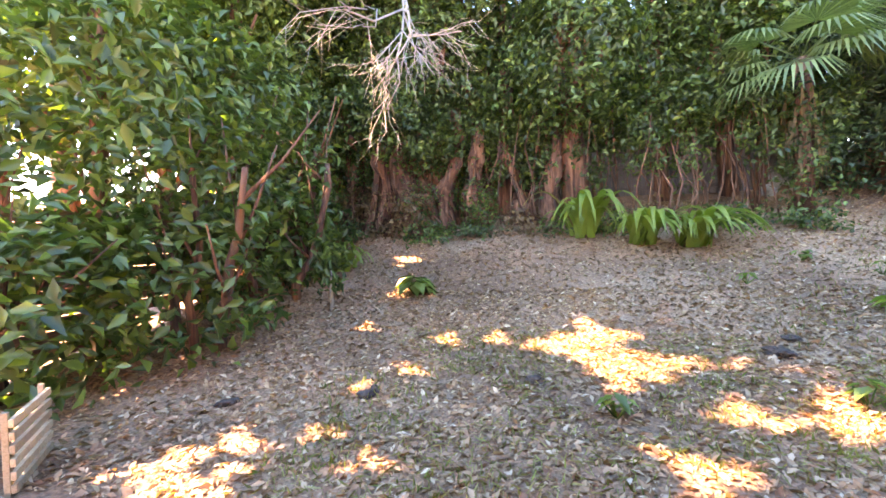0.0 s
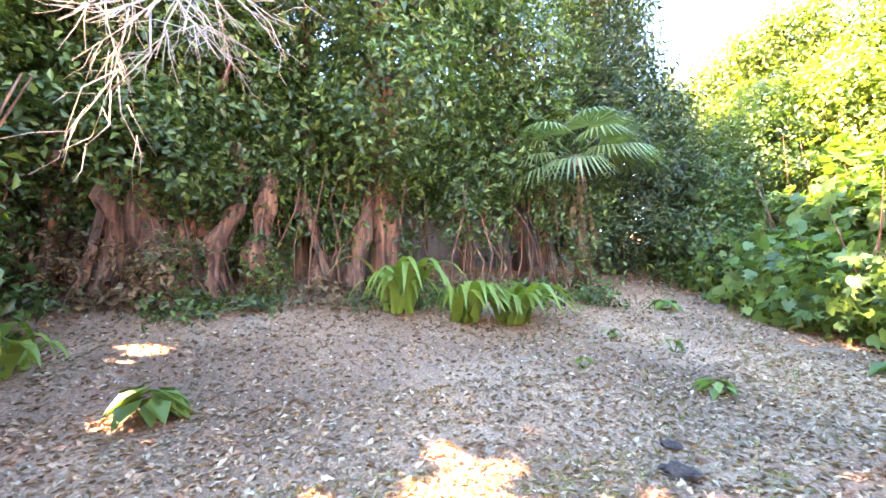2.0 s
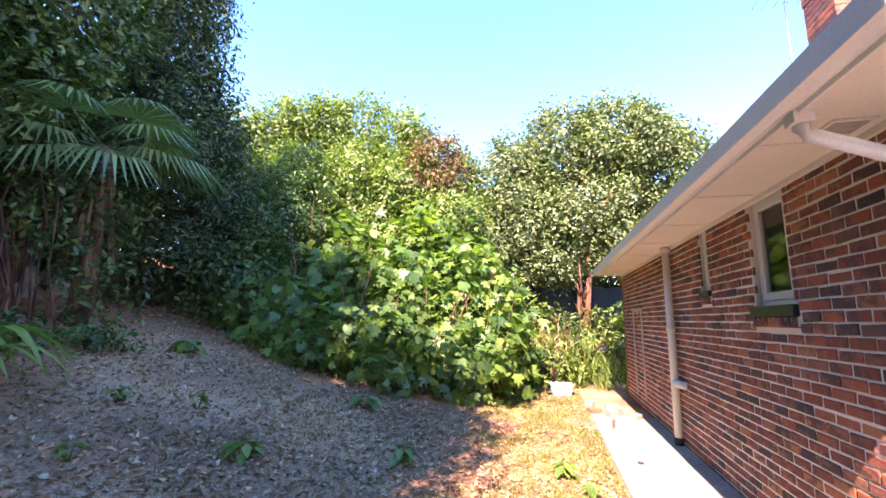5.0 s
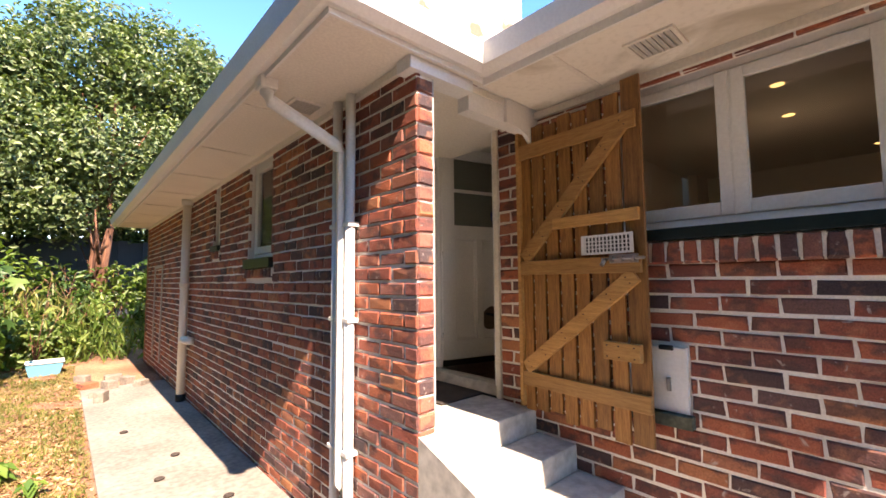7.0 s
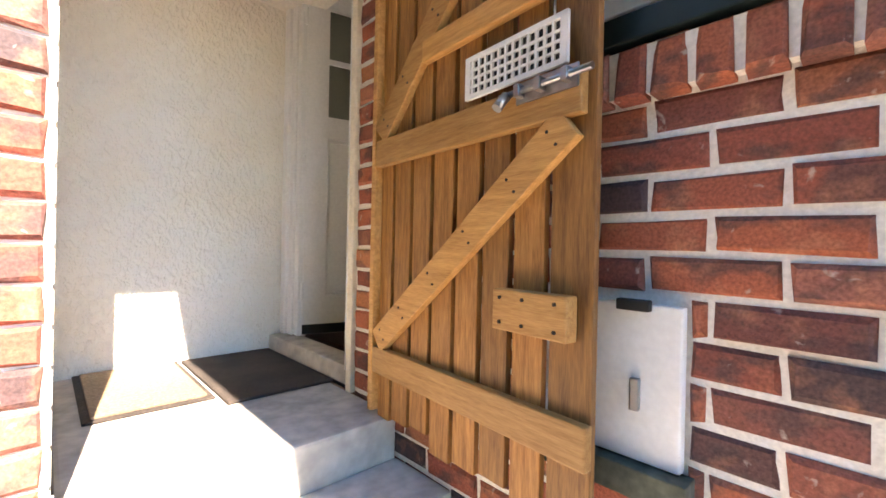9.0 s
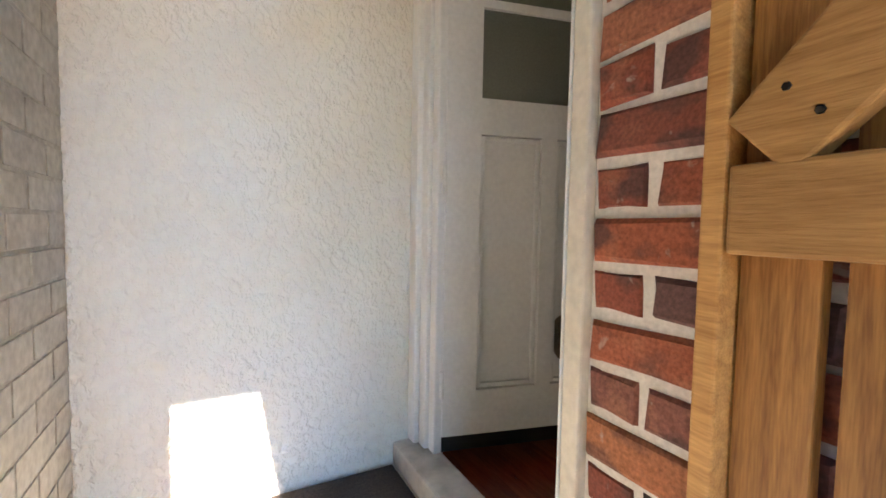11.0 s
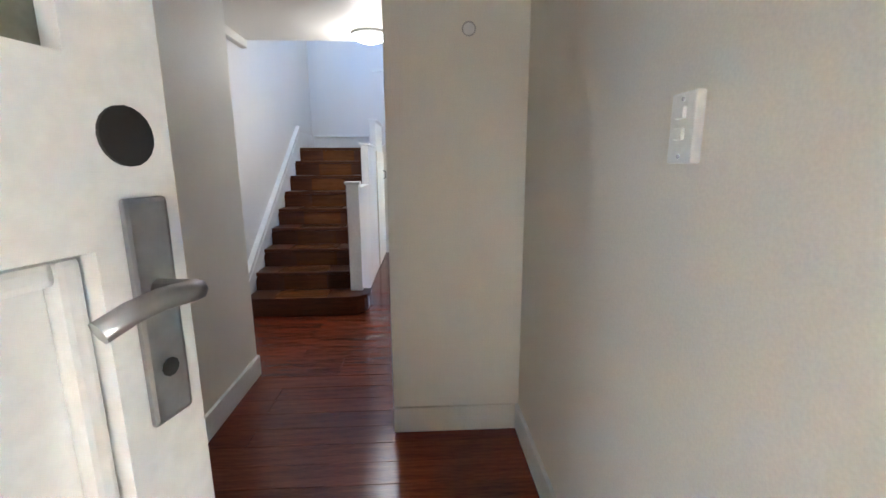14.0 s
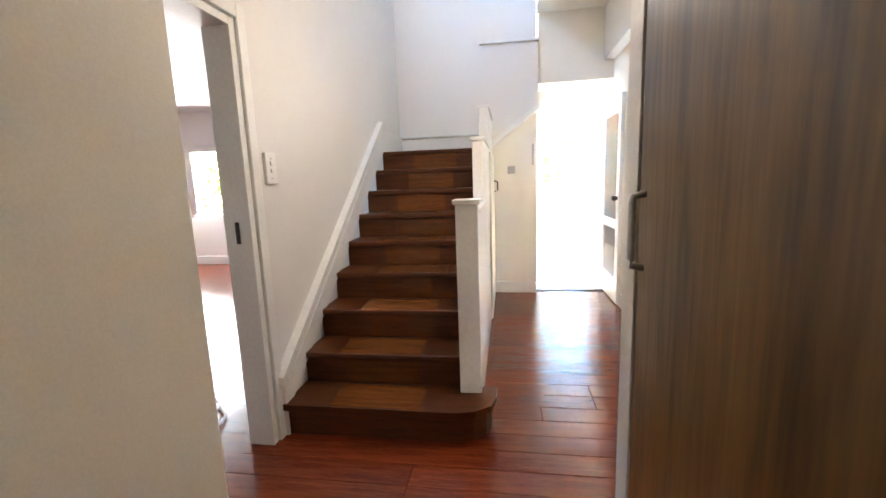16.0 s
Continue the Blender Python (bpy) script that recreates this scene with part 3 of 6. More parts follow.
ch = thing("chimney", (2.05, 4.3, 3.5), "weathered brick chimney with mossy top", "chimney")
box("core", 1.80, 2.38, 4.02, 4.58, 3.5, 6.47, MORTAR, ch, "crumbling mortar core", bevel=0)
chimney_brick = {o: add_box(bmesh.new(), -0.1 - o * 0.3, 0.1 + o * 0.3, -0.3 - o, 0.3 + o, 0.0, 0.076, 0.006) for o in (0.0, 0.02)}
for o, bm in chimney_brick.items():
    me = bpy.data.meshes.new("brick")
    bm.to_mesh(me)
    bm.free()
    me.materials.append(BRICK)
    chimney_brick[o] = me
inv = place(ch).inverted()
for row in range(36):
    for col in range(3):
        o = new("brick", chimney_brick[0.02 if row in (32, 33) else 0.0])
        o.parent, o.matrix_parent_inverse = ch, inv
        o.location = (1.882 + col * 0.21, 4.3 + random.uniform(-0.006, 0.006), 3.5 + row * 0.083)
an = thing("tv_antenna", (2.33, 6.0, 4.9), "thin metal television aerial on the roof", "antenna")
tube("mast", [(2.33, 6.0, 4.85), (2.33, 6.0, 7.5)], 0.015, STEEL, an, seg=6)
tube("boom", [(1.9, 5.9, 7.42), (2.8, 6.1, 7.42)], 0.01, STEEL, an, seg=6)
for i in range(5):
    tube("element", [(1.95 + i * 0.18, 5.7, 7.43), (1.95 + i * 0.18, 6.3, 7.43)], 0.006, STEEL, an, seg=5)



def downpipe_near():
    d = thing("downpipe", (-0.06, 0.7, 0), "white plastic downpipe with offset bend from the gutter", "downpipe")
    tube("rain_pipe", [(-0.52, 0.78, 2.87), (-0.52, 0.78, 2.78), (-0.50, 0.77, 2.74), (-0.09, 0.70, 2.53), (-0.06, 0.69, 2.48), (-0.055, 0.69, 0.42), (-0.055, 0.66, 0.3), (-0.12, 0.5, 0.05)], 0.04, PIPE, d, seg=14)
    box("gutter_outlet", -0.575, -0.47, 0.725, 0.83, 2.80, 2.875, PIPE, d, bevel=0.012)
    for i, y in enumerate((0.79, 0.62)):
        e = thing("waste_pipe", (-0.045, y, 0), "thin white pipe fixed up the brick wall", "pipe", "pipes by the porch")
        tube("pipe_run", [(-0.045, y, 2.86), (-0.045, y, 0.3), (-0.06, y - 0.02, 0.02)], 0.032, PIPE, e, seg=12)
        for z in (0.6, 1.4, 2.0):
            box("clip", -0.08, -0.002, y - 0.042, y + 0.042, z, z + 0.03, PIPE, e, bevel=0.006)


downpipe_near()
d = thing("downpipe", (-0.06, 5.25, 0), "cream downpipe with side branch near the wall's end", "downpipe")
tube("rain_pipe", [(-0.075, 5.25, 2.86), (-0.075, 5.25, -0.02)], 0.055, CREAM, d, seg=14)
tube("collar", [(-0.075, 5.25, 1.60), (-0.075, 5.25, 1.67)], 0.066, CREAM, d, seg=14)
tube("foot", [(-0.075, 5.25, -0.02), (-0.075, 5.25, 0.10)], 0.065, DARKSTEEL, d, seg=14)
tube("branch", [(-0.075, 5.25, 0.86), (-0.075, 4.95, 0.86), (-0.005, 4.9, 0.86)], 0.05, CREAM, d, seg=12)
tube("cap", [(-0.075, 5.25, 2.78), (-0.075, 5.25, 2.86)], 0.075, CREAM, d, seg=14)


def soffit_vent(x, y, z):
    v = thing("soffit_vent", (x, y, z), "small cream louvred vent in the soffit", "vent", "soffit vents")
    bm = bmesh.new()
    for a in ((-0.11, -0.09, -0.12, 0.12), (0.09, 0.11, -0.12, 0.12), (-0.09, 0.09, -0.12, -0.1), (-0.09, 0.09, 0.1, 0.12)):
        add_box(bm, x + a[0], x + a[1], y + a[2], y + a[3], z - 0.014, z - 0.001)
    part("frame", bm, CREAM, v)
    for i in range(7):
        box("slat", x - 0.09, x + 0.09, y - 0.095 + i * 0.028, y - 0.08 + i * 0.028, z - 0.012, z - 0.003, GREYPIPE, v, bevel=0)


soffit_vent(-0.2, 1.0, 2.865)
soffit_vent(0.78, -0.95, 2.84)


def sash_window(name, x, y0, y1, z0, z1, lights, label, sill=True, depth=0.05, shade=0.02):
    """Timber window in an x-facing wall: frame, sashes and glass. lights: the splits along y."""
    w = thing(name, (x, (y0 + y1) / 2, z0), label, "window", kind="structure")
    fw = 0.045
    bm = bmesh.new()
    for a in ((y0, y0 + fw, z0, z1), (y1 - fw, y1, z0, z1), (y0 + fw, y1 - fw, z0, z0 + fw), (y0 + fw, y1 - fw, z1 - fw, z1)):
        add_box(bm, x, x + depth + 0.03, a[0], a[1], a[2], a[3], 0.004)
    part("window_frame", bm, WHITE, w)
    ys = [y0 + fw, *lights, y1 - fw]
    for a, b in zip(ys, ys[1:]):
        a, b, s = a + 0.006, b - 0.006, 0.058
        c, e = z0 + fw + 0.004, z1 - fw - 0.004
        bm = bmesh.new()
        for q in ((a, a + s, c, e), (b - s, b, c, e), (a + s, b - s, c, c + s * 1.2), (a + s, b - s, e - s, e)):
            add_box(bm, x + shade - 0.03, x + shade + 0.015, q[0], q[1], q[2], q[3], 0.005)
        sash = part("sash", bm, WHITE, w)
        g = box("pane", x + shade - 0.004, x + shade, a + s - 0.005, b - s + 0.005, c + s, e - s + 0.005, GLASS, sash, bevel=0)
        g.visible_shadow = False
    for y in lights:
        box("mullion", x - 0.004, x + depth + 0.03, y - 0.012, y + 0.012, z0 + fw, z1 - fw, WHITE, w)
    return w


w1 = sash_window("window_1", 1.13, -1.795, -0.555, 1.93, 2.78, [-1.17], "white timber casement window, two lights, above dark sill")
box("window_sill", 1.04, 1.13, -1.83, -0.52, 1.865, 1.928, SILLGREEN, w1, "dark green painted sill")
for z in (2.1, 2.6):
    tube("hinge", [(1.10, -1.80, z), (1.10, -1.80, z + 0.09)], 0.009, STEEL, w1, seg=6)
w2 = sash_window("window_2", 0.06, 2.11, 2.73, 1.885, 2.865, [], "small white casement window in the brick wall")
box("window_sill", -0.035, 0.1, 2.06, 2.78, 1.79, 1.883, SILLGREEN, w2, "dark green painted sill")
w3 = sash_window("window_3", 0.06, 3.81, 4.09, 2.11, 2.865, [], "narrow white window high in the brick wall")
box("window_sill", -0.03, 0.1, 3.78, 4.12, 2.04, 2.105, SILLGREEN, w3, "dark sill")
# flat black sheets behind the panes carry the rooms' shade as colour
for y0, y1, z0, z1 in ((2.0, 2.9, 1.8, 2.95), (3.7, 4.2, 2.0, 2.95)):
    struct(box("wall_shade_sheet", 0.122, 0.1235, y0, y1, z0, z1, BLACK, bevel=0), "black sheet with the unlit room's shade in its colour", "wall")
av = thing("air_brick", (1.08, -2.04, 2.06), "dark terracotta louvred air brick in the wall", "vent")
bm = bmesh.new()
for q in ((-2.16, -2.13, 2.08, 2.253), (-1.955, -1.925, 2.08, 2.253), (-2.13, -1.955, 2.08, 2.10), (-2.13, -1.955, 2.232, 2.253), (-2.052, -2.036, 2.10, 2.232)):
    add_box(bm, 1.068, 1.09, *q)
part("frame", bm, AIRBRICK, av)
box("backing", 1.082, 1.087, -2.13, -1.955, 2.10, 2.232, BLACK, av, bevel=0)
for i in range(5):
    box("louvre", 1.068, 1.086, -2.13, -1.955, 2.111 + i * 0.025, 2.121 + i * 0.025, AIRBRICK, av, bevel=0)
mb = thing("meter_box", (1.08, -0.8, 0.93), "white painted meter box door with small latch", "meter box")
box("door", 1.05, 1.08, -0.93, -0.60, 0.95, 1.29, WHITE, mb, bevel=0.005)
box("sill", 1.02, 1.08, -0.95, -0.58, 0.88, 0.945, STONEDARK, mb, "dark mossy stone ledge")
box("latch", 1.035, 1.052, -0.85, -0.83, 1.06, 1.13, STEEL, mb, "steel latch")
box("hasp", 1.03, 1.052, -0.87, -0.80, 1.275, 1.30, BLACK, mb, "black hasp")
lv = thing("louvre_hatch", (0, 7.9, 1.1), "narrow weathered hatch frame on the brick wall", "hatch")
for q in ((7.5, 7.56, 0.2, 2.0), (8.3, 8.36, 0.2, 2.0), (7.56, 8.3, 1.94, 2.0)):
    box("frame_bar", -0.02, 0.0, *q, GREYPIPE, lv)


def gate():
    g = thing("timber_gate", (1.0, 0.08, 0.8), "open boarded pine gate folded back against the brick wall", "gate")
    x = 1.0
    n, y = 8, 0.075
    wds = [0.075, 0.092, 0.092, 0.092, 0.092, 0.092, 0.092, 0.11]
    tops = [2.70, 2.72, 2.70, 2.73, 2.71, 2.74, 2.74, 2.80]
    for i, wd in enumerate(wds):
        bot = 0.78 + 0.02 * ((i * 7) % 3) - 0.005 * i
        b = box("board", x - 0.002, x + 0.018, y - wd, y, bot, tops[i], GATEWOOD, g, bevel=0.003)
        y -= wd + (0.019 if i < n - 1 else 0)
    yr = y
    box("stile", x - 0.03, x + 0.03, 0.078, 0.105, 0.80, 2.72, GATERAIL, g, "pale pine edge strip")
    for z0, z1, yy in ((2.50, 2.60, -0.775), (1.98, 2.05, -0.775), (1.69, 1.785, -0.775), (0.945, 1.04, -0.80)):
        y1 = 0.075 if z0 != 1.98 else -0.2
        box("rail", x - 0.03, x - 0.003, yy, y1, z0, z1, GATERAIL, g, bevel=0.005)
    for (ya, za), (yb, zb) in (((0.05, 1.80), (-0.74, 2.58)), ((0.05, 1.06), (-0.74, 1.68))):
        dirv = Vector((0, yb - ya, zb - za))
        ln = dirv.length
        ang = math.atan2(dirv.z, dirv.y)
        m = Matrix.Translation((x - 0.016, (ya + yb) / 2, (za + zb) / 2)) @ Matrix.Rotation(ang, 4, "X")
        br = box("brace", -0.0135, 0.0135, -ln / 2, ln / 2, -0.045, 0.045, GATERAIL, g, bevel=0.004, m=m)
        for q in (0.05, 0.2, 0.4, 0.6, 0.8, 0.95):
            for s in (-0.02, 0.02):
                p = m @ Vector((-0.0135, -ln / 2 + ln * q, s))
                tube("nail", [p, p - Vector((0.002, 0, 0))], 0.0042, DARKSTEEL, br, seg=6)
    blk = box("latch_block", x - 0.045, x - 0.004, -0.76, -0.545, 1.205, 1.305, GATERAIL, g, "short pine block with nail heads", bevel=0.005)
    for q in (-0.57, -0.64, -0.73):
        for z in (1.225, 1.285):
            tube("nail", [(x - 0.045, q, z), (x - 0.048, q, z)], 0.0048, DARKSTEEL, blk, seg=6)
    bm = bmesh.new()
    y0, y1, z0, z1 = -0.745, -0.42, 1.80, 1.915
    for q in ((y0, y1, z0, z0 + 0.014), (y0, y1, z1 - 0.014, z1), (y0, y0 + 0.02, z0, z1), (y1 - 0.02, y1, z0, z1)):
        add_box(bm, x - 0.04, x - 0.03, *q, 0.002)
    vf = part("vent_grille", bm, WHITE, g, "white pressed-metal vent grille")
    box("vent_back", x - 0.032, x - 0.028, y0 + 0.02, y1 - 0.02, z0 + 0.014, z1 - 0.014, BLACK, g, bevel=0)
    for i in range(12):
        yy = y0 + 0.035 + i * 0.0235
        box("grille_bar", x - 0.039, x - 0.032, yy, yy + 0.007, z0 + 0.012, z1 - 0.012, WHITE, vf, bevel=0)
    for i in range(3):
        zz = z0 + 0.03 + i * 0.022
        box("grille_bar", x - 0.0385, x - 0.0325, y0 + 0.02, y1 - 0.02, zz, zz + 0.006, WHITE, vf, bevel=0)
    bo = box("bolt_plate", x - 0.036, x - 0.03, -0.77, -0.60, 1.745, 1.795, STEEL, g, "galvanised sliding bolt", bevel=0.002)
    tube("bolt", [(x - 0.047, -0.81, 1.77), (x - 0.047, -0.56, 1.77)], 0.008, STEEL, bo, seg=8)
    tube("bolt_knob", [(x - 0.047, -0.58, 1.77), (x - 0.075, -0.575, 1.735)], 0.013, STEEL, bo, seg=8)
    for q in (-0.75, -0.68, -0.62):
        box("staple", x - 0.06, x - 0.034, q - 0.008, q + 0.008, 1.755, 1.785, STEEL, bo, bevel=0.003)
    for z in (1.1, 2.5):
        tube("gate_hinge", [(1.03, 0.112, z), (1.03, 0.112, z + 0.12)], 0.012, STEEL, g, seg=8)
    box("hinge_packer", 1.032, 1.079, -0.2, -0.1, 1.0, 1.1, GATERAIL, g)
    box("hinge_packer", 1.032, 1.079, 0.03, 0.1, 2.3, 2.45, GATERAIL, g)
    box("hinge_packer", 1.032, 1.079, 0.03, 0.1, 0.9, 1.05, GATERAIL, g)

    g.location.x = 1.02
    g.rotation_euler.z = -0.085


gate()


def porch_lamp():
    l = thing("porch_lamp", (0.53, 0.53, 2.82), "bare white bulb on a short porch ceiling holder", "lamp")
    tube("holder", [(0.53, 0.53, 2.82), (0.53, 0.53, 2.76)], 0.03, BLACK, l)
    bm = bmesh.new()
    bmesh.ops.create_uvsphere(bm, u_segments=14, v_segments=10, radius=0.038, matrix=Matrix.Translation((0.53, 0.53, 2.70)) @ Matrix.Diagonal((1, 1, 1.35, 1)))
    for f in bm.faces:
        f.smooth = True
    part("bulb", bm, WHITE, l, "white bulb")


porch_lamp()

# ---- back door ----
fr = thing("door_frame", (1.22, 0.8, 0.86), "white painted timber door frame", "door frame", kind="structure")
for x0, x1, y0, y1 in ((1.165, 1.215, 1.27, 1.33), (1.185, 1.26, 1.215, 1.268), (1.2, 1.34, 1.165, 1.213), (1.2, 1.30, 0.337, 0.35), (1.205, 1.33, 0.351, 0.362)):
    box("jamb", x0, x1, y0, y1, 0.866, 2.98, WHITE, fr, bevel=0.006)
box("outer_bead", 1.064, 1.12, 0.3895, 0.395, 0.866, 2.98, WHITE, fr, bevel=0.002)
box("head", 1.19, 1.33, 0.36, 1.33, 2.945, 2.985, WHITE, fr, bevel=0.006)
MD = Matrix.Translation((1.228, 1.156, 0)) @ Matrix.Rotation(math.atan2(-0.244, 0.97), 4, "Z")
W, Z0, Z1 = 0.775, 0.93, 2.935
door = thing("door_1", (1.228, 1.156, Z0), "open white panelled back door with glazed top", "door", kind="structure")
CX, CZ, CR = 0.555, 1.285, 0.112
bm = bmesh.new()
for q in ((0, 0.13, Z0, Z1), (0.70, W, Z0, Z1), (0.13, 0.70, Z1 - 0.11, Z1), (0.13, 0.70, 2.05, 2.18), (0.13, 0.70, Z0, 1.10), (0.375, 0.435, 1.10, 2.05), (0.13, 0.70, 2.50, 2.53)):
    add_box(bm, q[0], q[1], 0, 0.042, q[2], q[3], 0.0, MD)
part("stiles_and_rails", bm, WHITE, door)
box("panel", 0.13, 0.375, 0.026, 0.036, 1.10, 2.05, WHITE, door, bevel=0, m=MD)
bm = bmesh.new()
x0, x1, z0, z1 = 0.435, 0.70, 1.10, 2.05
NS = 28
ring, outer = [], []
for i in range(NS):
    a = 2 * math.pi * i / NS
    c, s = math.cos(a), math.sin(a)
    rr = CR * (1 + 0.05 * math.sin(5 * a) + (0.06 if 0.2 < a < 1.0 else 0))
    kx = min(((x1 if c > 0 else x0) - CX) / c if abs(c) > 1e-6 else 1e9, ((z1 if s > 0 else z0) - CZ) / s if abs(s) > 1e-6 else 1e9)
    ring.append((CX + rr * c, CZ + rr * s))
    outer.append((CX + kx * c, CZ + kx * s))
for y in (0.026, 0.0335):
    va = [bm.verts.new((p[0], y, p[1])) for p in ring]
    vb = [bm.verts.new((p[0], y, p[1])) for p in outer]
    for i in range(NS):
        bm.faces.new((va[i], va[(i + 1) % NS], vb[(i + 1) % NS], vb[i]))
for cx_, cz_ in ((x0, z0), (x1, z0), (x0, z1), (x1, z1)):
    for y in (0.026, 0.0335):
        near = sorted(outer, key=lambda p: (p[0] - cx_) ** 2 + (p[1] - cz_) ** 2)[:2]
        bm.faces.new([bm.verts.new((p[0], y, p[1])) for p in (near[0], (cx_, cz_), near[1])])
bmesh.ops.transform(bm, matrix=MD, verts=bm.verts)
part("panel", bm, WHITE, door, "white panel with a ragged round hole cut in it")
for a, b in ((0.13, 0.375), (0.435, 0.70)):
    bm = bmesh.new()
    for q in ((a + 0.003, a + 0.02, 1.103, 2.047), (b - 0.02, b - 0.003, 1.103, 2.047), (a + 0.02, b - 0.02, 1.103, 1.12), (a + 0.02, b - 0.02, 2.03, 2.047)):
        add_box(bm, q[0], q[1], 0.010, 0.0262, q[2], q[3], 0.005, MD)
    part("panel_moulding", bm, WHITE, door)
fl = thing("cat_flap", tuple(MD @ Vector((CX, 0.03, CZ - CR))), "tan board behind the round pet-door hole", "pet flap")
box("flap_board", CX - 0.125, CX + 0.125, 0.0345, 0.04, CZ - 0.13, CZ + 0.13, COIR, fl, m=MD, bevel=0)
box("flap_slot", CX - 0.07, CX + 0.08, 0.030, 0.0342, CZ + 0.02, CZ + 0.045, BLACK, fl, m=MD @ Matrix.Translation((CX, 0, CZ)) @ Matrix.Rotation(0.2, 4, "Y") @ Matrix.Translation((-CX, 0, -CZ)), bevel=0)
for z0, z1 in ((2.18, 2.50), (2.53, Z1 - 0.11)):
    g = box("pane", 0.13, 0.70, 0.016, 0.020, z0, z1, OBSCURE, door, m=MD, bevel=0)
    g.visible_shadow = False
bl = thing("door_blind", tuple(MD @ Vector((0.415, 0.03, 2.15))), "grey-green slatted blind behind the door glass", "blind")
for i in range(26):
    box("slat", 0.131, 0.699, 0.024, 0.028, 2.165 + i * 0.026, 2.1905 + i * 0.026, SHADEDARK, bl, m=MD, bevel=0)
for i in range(25):
    tube("cord_knot", [MD @ Vector((0.41, 0.0232, 2.175 + i * 0.026)), MD @ Vector((0.425, 0.0228, 2.185 + i * 0.026))], 0.003, BLACK, bl, seg=4)
stk = thing("alarm_sticker", tuple(MD @ Vector((0.63, 0.014, 2.19))), "blue octagonal alarm-company sticker on the glass", "sticker")
bm = bmesh.new()
bmesh.ops.create_circle(bm, cap_ends=True, segments=8, radius=0.078, matrix=MD @ Matrix.Translation((0.62, 0.0135, 2.28)) @ Matrix.Rotation(math.pi / 2, 4, "X") @ Matrix.Rotation(math.pi / 8, 4, "Z") @ Matrix.Diagonal((0.85, 1.15, 1, 1)))
part("badge", bm, BLUE, stk)
for a, b, c, d2 in ((-0.036, -0.012, -0.012, 0.018), (-0.008, 0.012, -0.012, 0.018), (0.016, 0.036, -0.012, 0.018), (-0.04, 0.04, 0.026, 0.030), (-0.04, 0.04, -0.024, -0.020), (-0.03, 0.03, -0.04, -0.034)):
    box("mark", 0.62 + a * 1.25, 0.62 + b * 1.25, 0.0115, 0.0125, 2.28 + c * 1.25, 2.28 + d2 * 1.25, WHITE, stk, "white bar", m=MD, bevel=0)
dl = box("draught_strip", 0.0, W - 0.005, 0.006, 0.036, 0.872, 0.929, BLACK, door, "black draught strip", m=MD, bevel=0)
hp = box("handle_plate", 0.72, 0.759, -0.006, -0.0005, 1.90, 2.085, STEEL, door, "brushed steel lever handle plate", bevel=0.004, m=MD)
tube("keyhole", [MD @ Vector((0.74, -0.0062, 1.945)), MD @ Vector((0.74, -0.0075, 1.945))], 0.008, BLACK, hp, "dark keyhole", seg=10)
tube("lever", [MD @ Vector(p) for p in ((0.74, -0.006, 2.012), (0.74, -0.036, 2.013), (0.735, -0.045, 2.015), (0.72, -0.048, 2.017), (0.70, -0.047, 2.018), (0.68, -0.044, 2.015), (0.662, -0.039, 2.008))], 0.0085, STEEL, hp, seg=8)
tube("spindle", [MD @ Vector(p) for p in ((0.74, 0.042, 2.0), (0.74, 0.09, 2.0), (0.66, 0.095, 1.99))], 0.009, STEEL, hp, seg=8)
tube("lock_cylinder", [MD @ Vector((0.735, -0.003, 2.13)), MD @ Vector((0.735, 0.002, 2.13))], 0.022, BLACK, door, "black lock hole", seg=20)
for z in (1.08, 1.83, 2.7):
    tube("hinge", [MD @ Vector((-0.006, -0.004, z)), MD @ Vector((-0.006, -0.004, z + 0.1))], 0.009, WHITE, door, seg=8)

# ---- inside ----
struct(box("wall_hall_right", 1.33, 3.5, 0.17, 0.29, F - 0.1, CEIL, PLASTER, bevel=0), "cream plaster wall of the entry hall", "wall")
struct(box("wall_hall_end", 3.5, 3.6, 0.17, 0.91, F - 0.1, CEIL, PLASTER, bevel=0.004), "cream plaster wall end facing the door", "wall")
struct(box("wall_hall_left", 1.33, 3.3, 2.03, 2.15, F - 0.1, CEIL, PLASTER, bevel=0), "cream plaster wall behind the open door", "wall")
struct(box("wall_hall_nib", 3.3, 4.14, 1.81, 2.44, F - 0.1, CEIL, PLASTER, bevel=0.006), "cream plaster wall projection in the hall", "wall")
# the small high opening is added, out of view, for the stairwell lamp
holed_wall("wall_stair", "y", 2.32, 2.44, 4.14, 8.1, F - 0.1, 5.7, [(4.26, 5.14, F - 0.1, 2.79), (6.5, 7.1, 4.5, 5.0)], PLASTER_COOL, "white plaster wall beside the stairs")
struct(box("wall_stair_back", 7.98, 8.1, 0.86, 2.32, 2.36, 5.7, PLASTER_COOL, bevel=0), "white plaster wall at the stair landing", "wall")
struct(box("wall_stair_far_side", 5.65, 8.1, 0.1, 0.2, CEIL, 5.7, PLASTER_COOL, bevel=0), "white upper stairwell wall", "wall")
struct(box("wall_stairwell_front", 5.53, 5.65, 0.2, 2.32, 3.32, 5.7, PLASTER_COOL, bevel=0), "white stairwell wall above the hall ceiling", "wall")
struct(box("ceiling_stairwell", 5.53, 8.1, 0.1, 2.44, 5.7, 5.8, PLASTER_COOL, bevel=0), "white stairwell ceiling", "ceiling")
struct(box("ceiling_hall", 1.2, 5.65, 0.0, 2.44, CEIL, CEIL + 0.12, PLASTER, bevel=0), "off-white hall ceiling", "ceiling")
struct(box("ceiling_passage", 5.65, 8.0, 0.2, 0.86, 3.69, 3.78, PLASTER, bevel=0), "off-white passage ceiling", "ceiling")
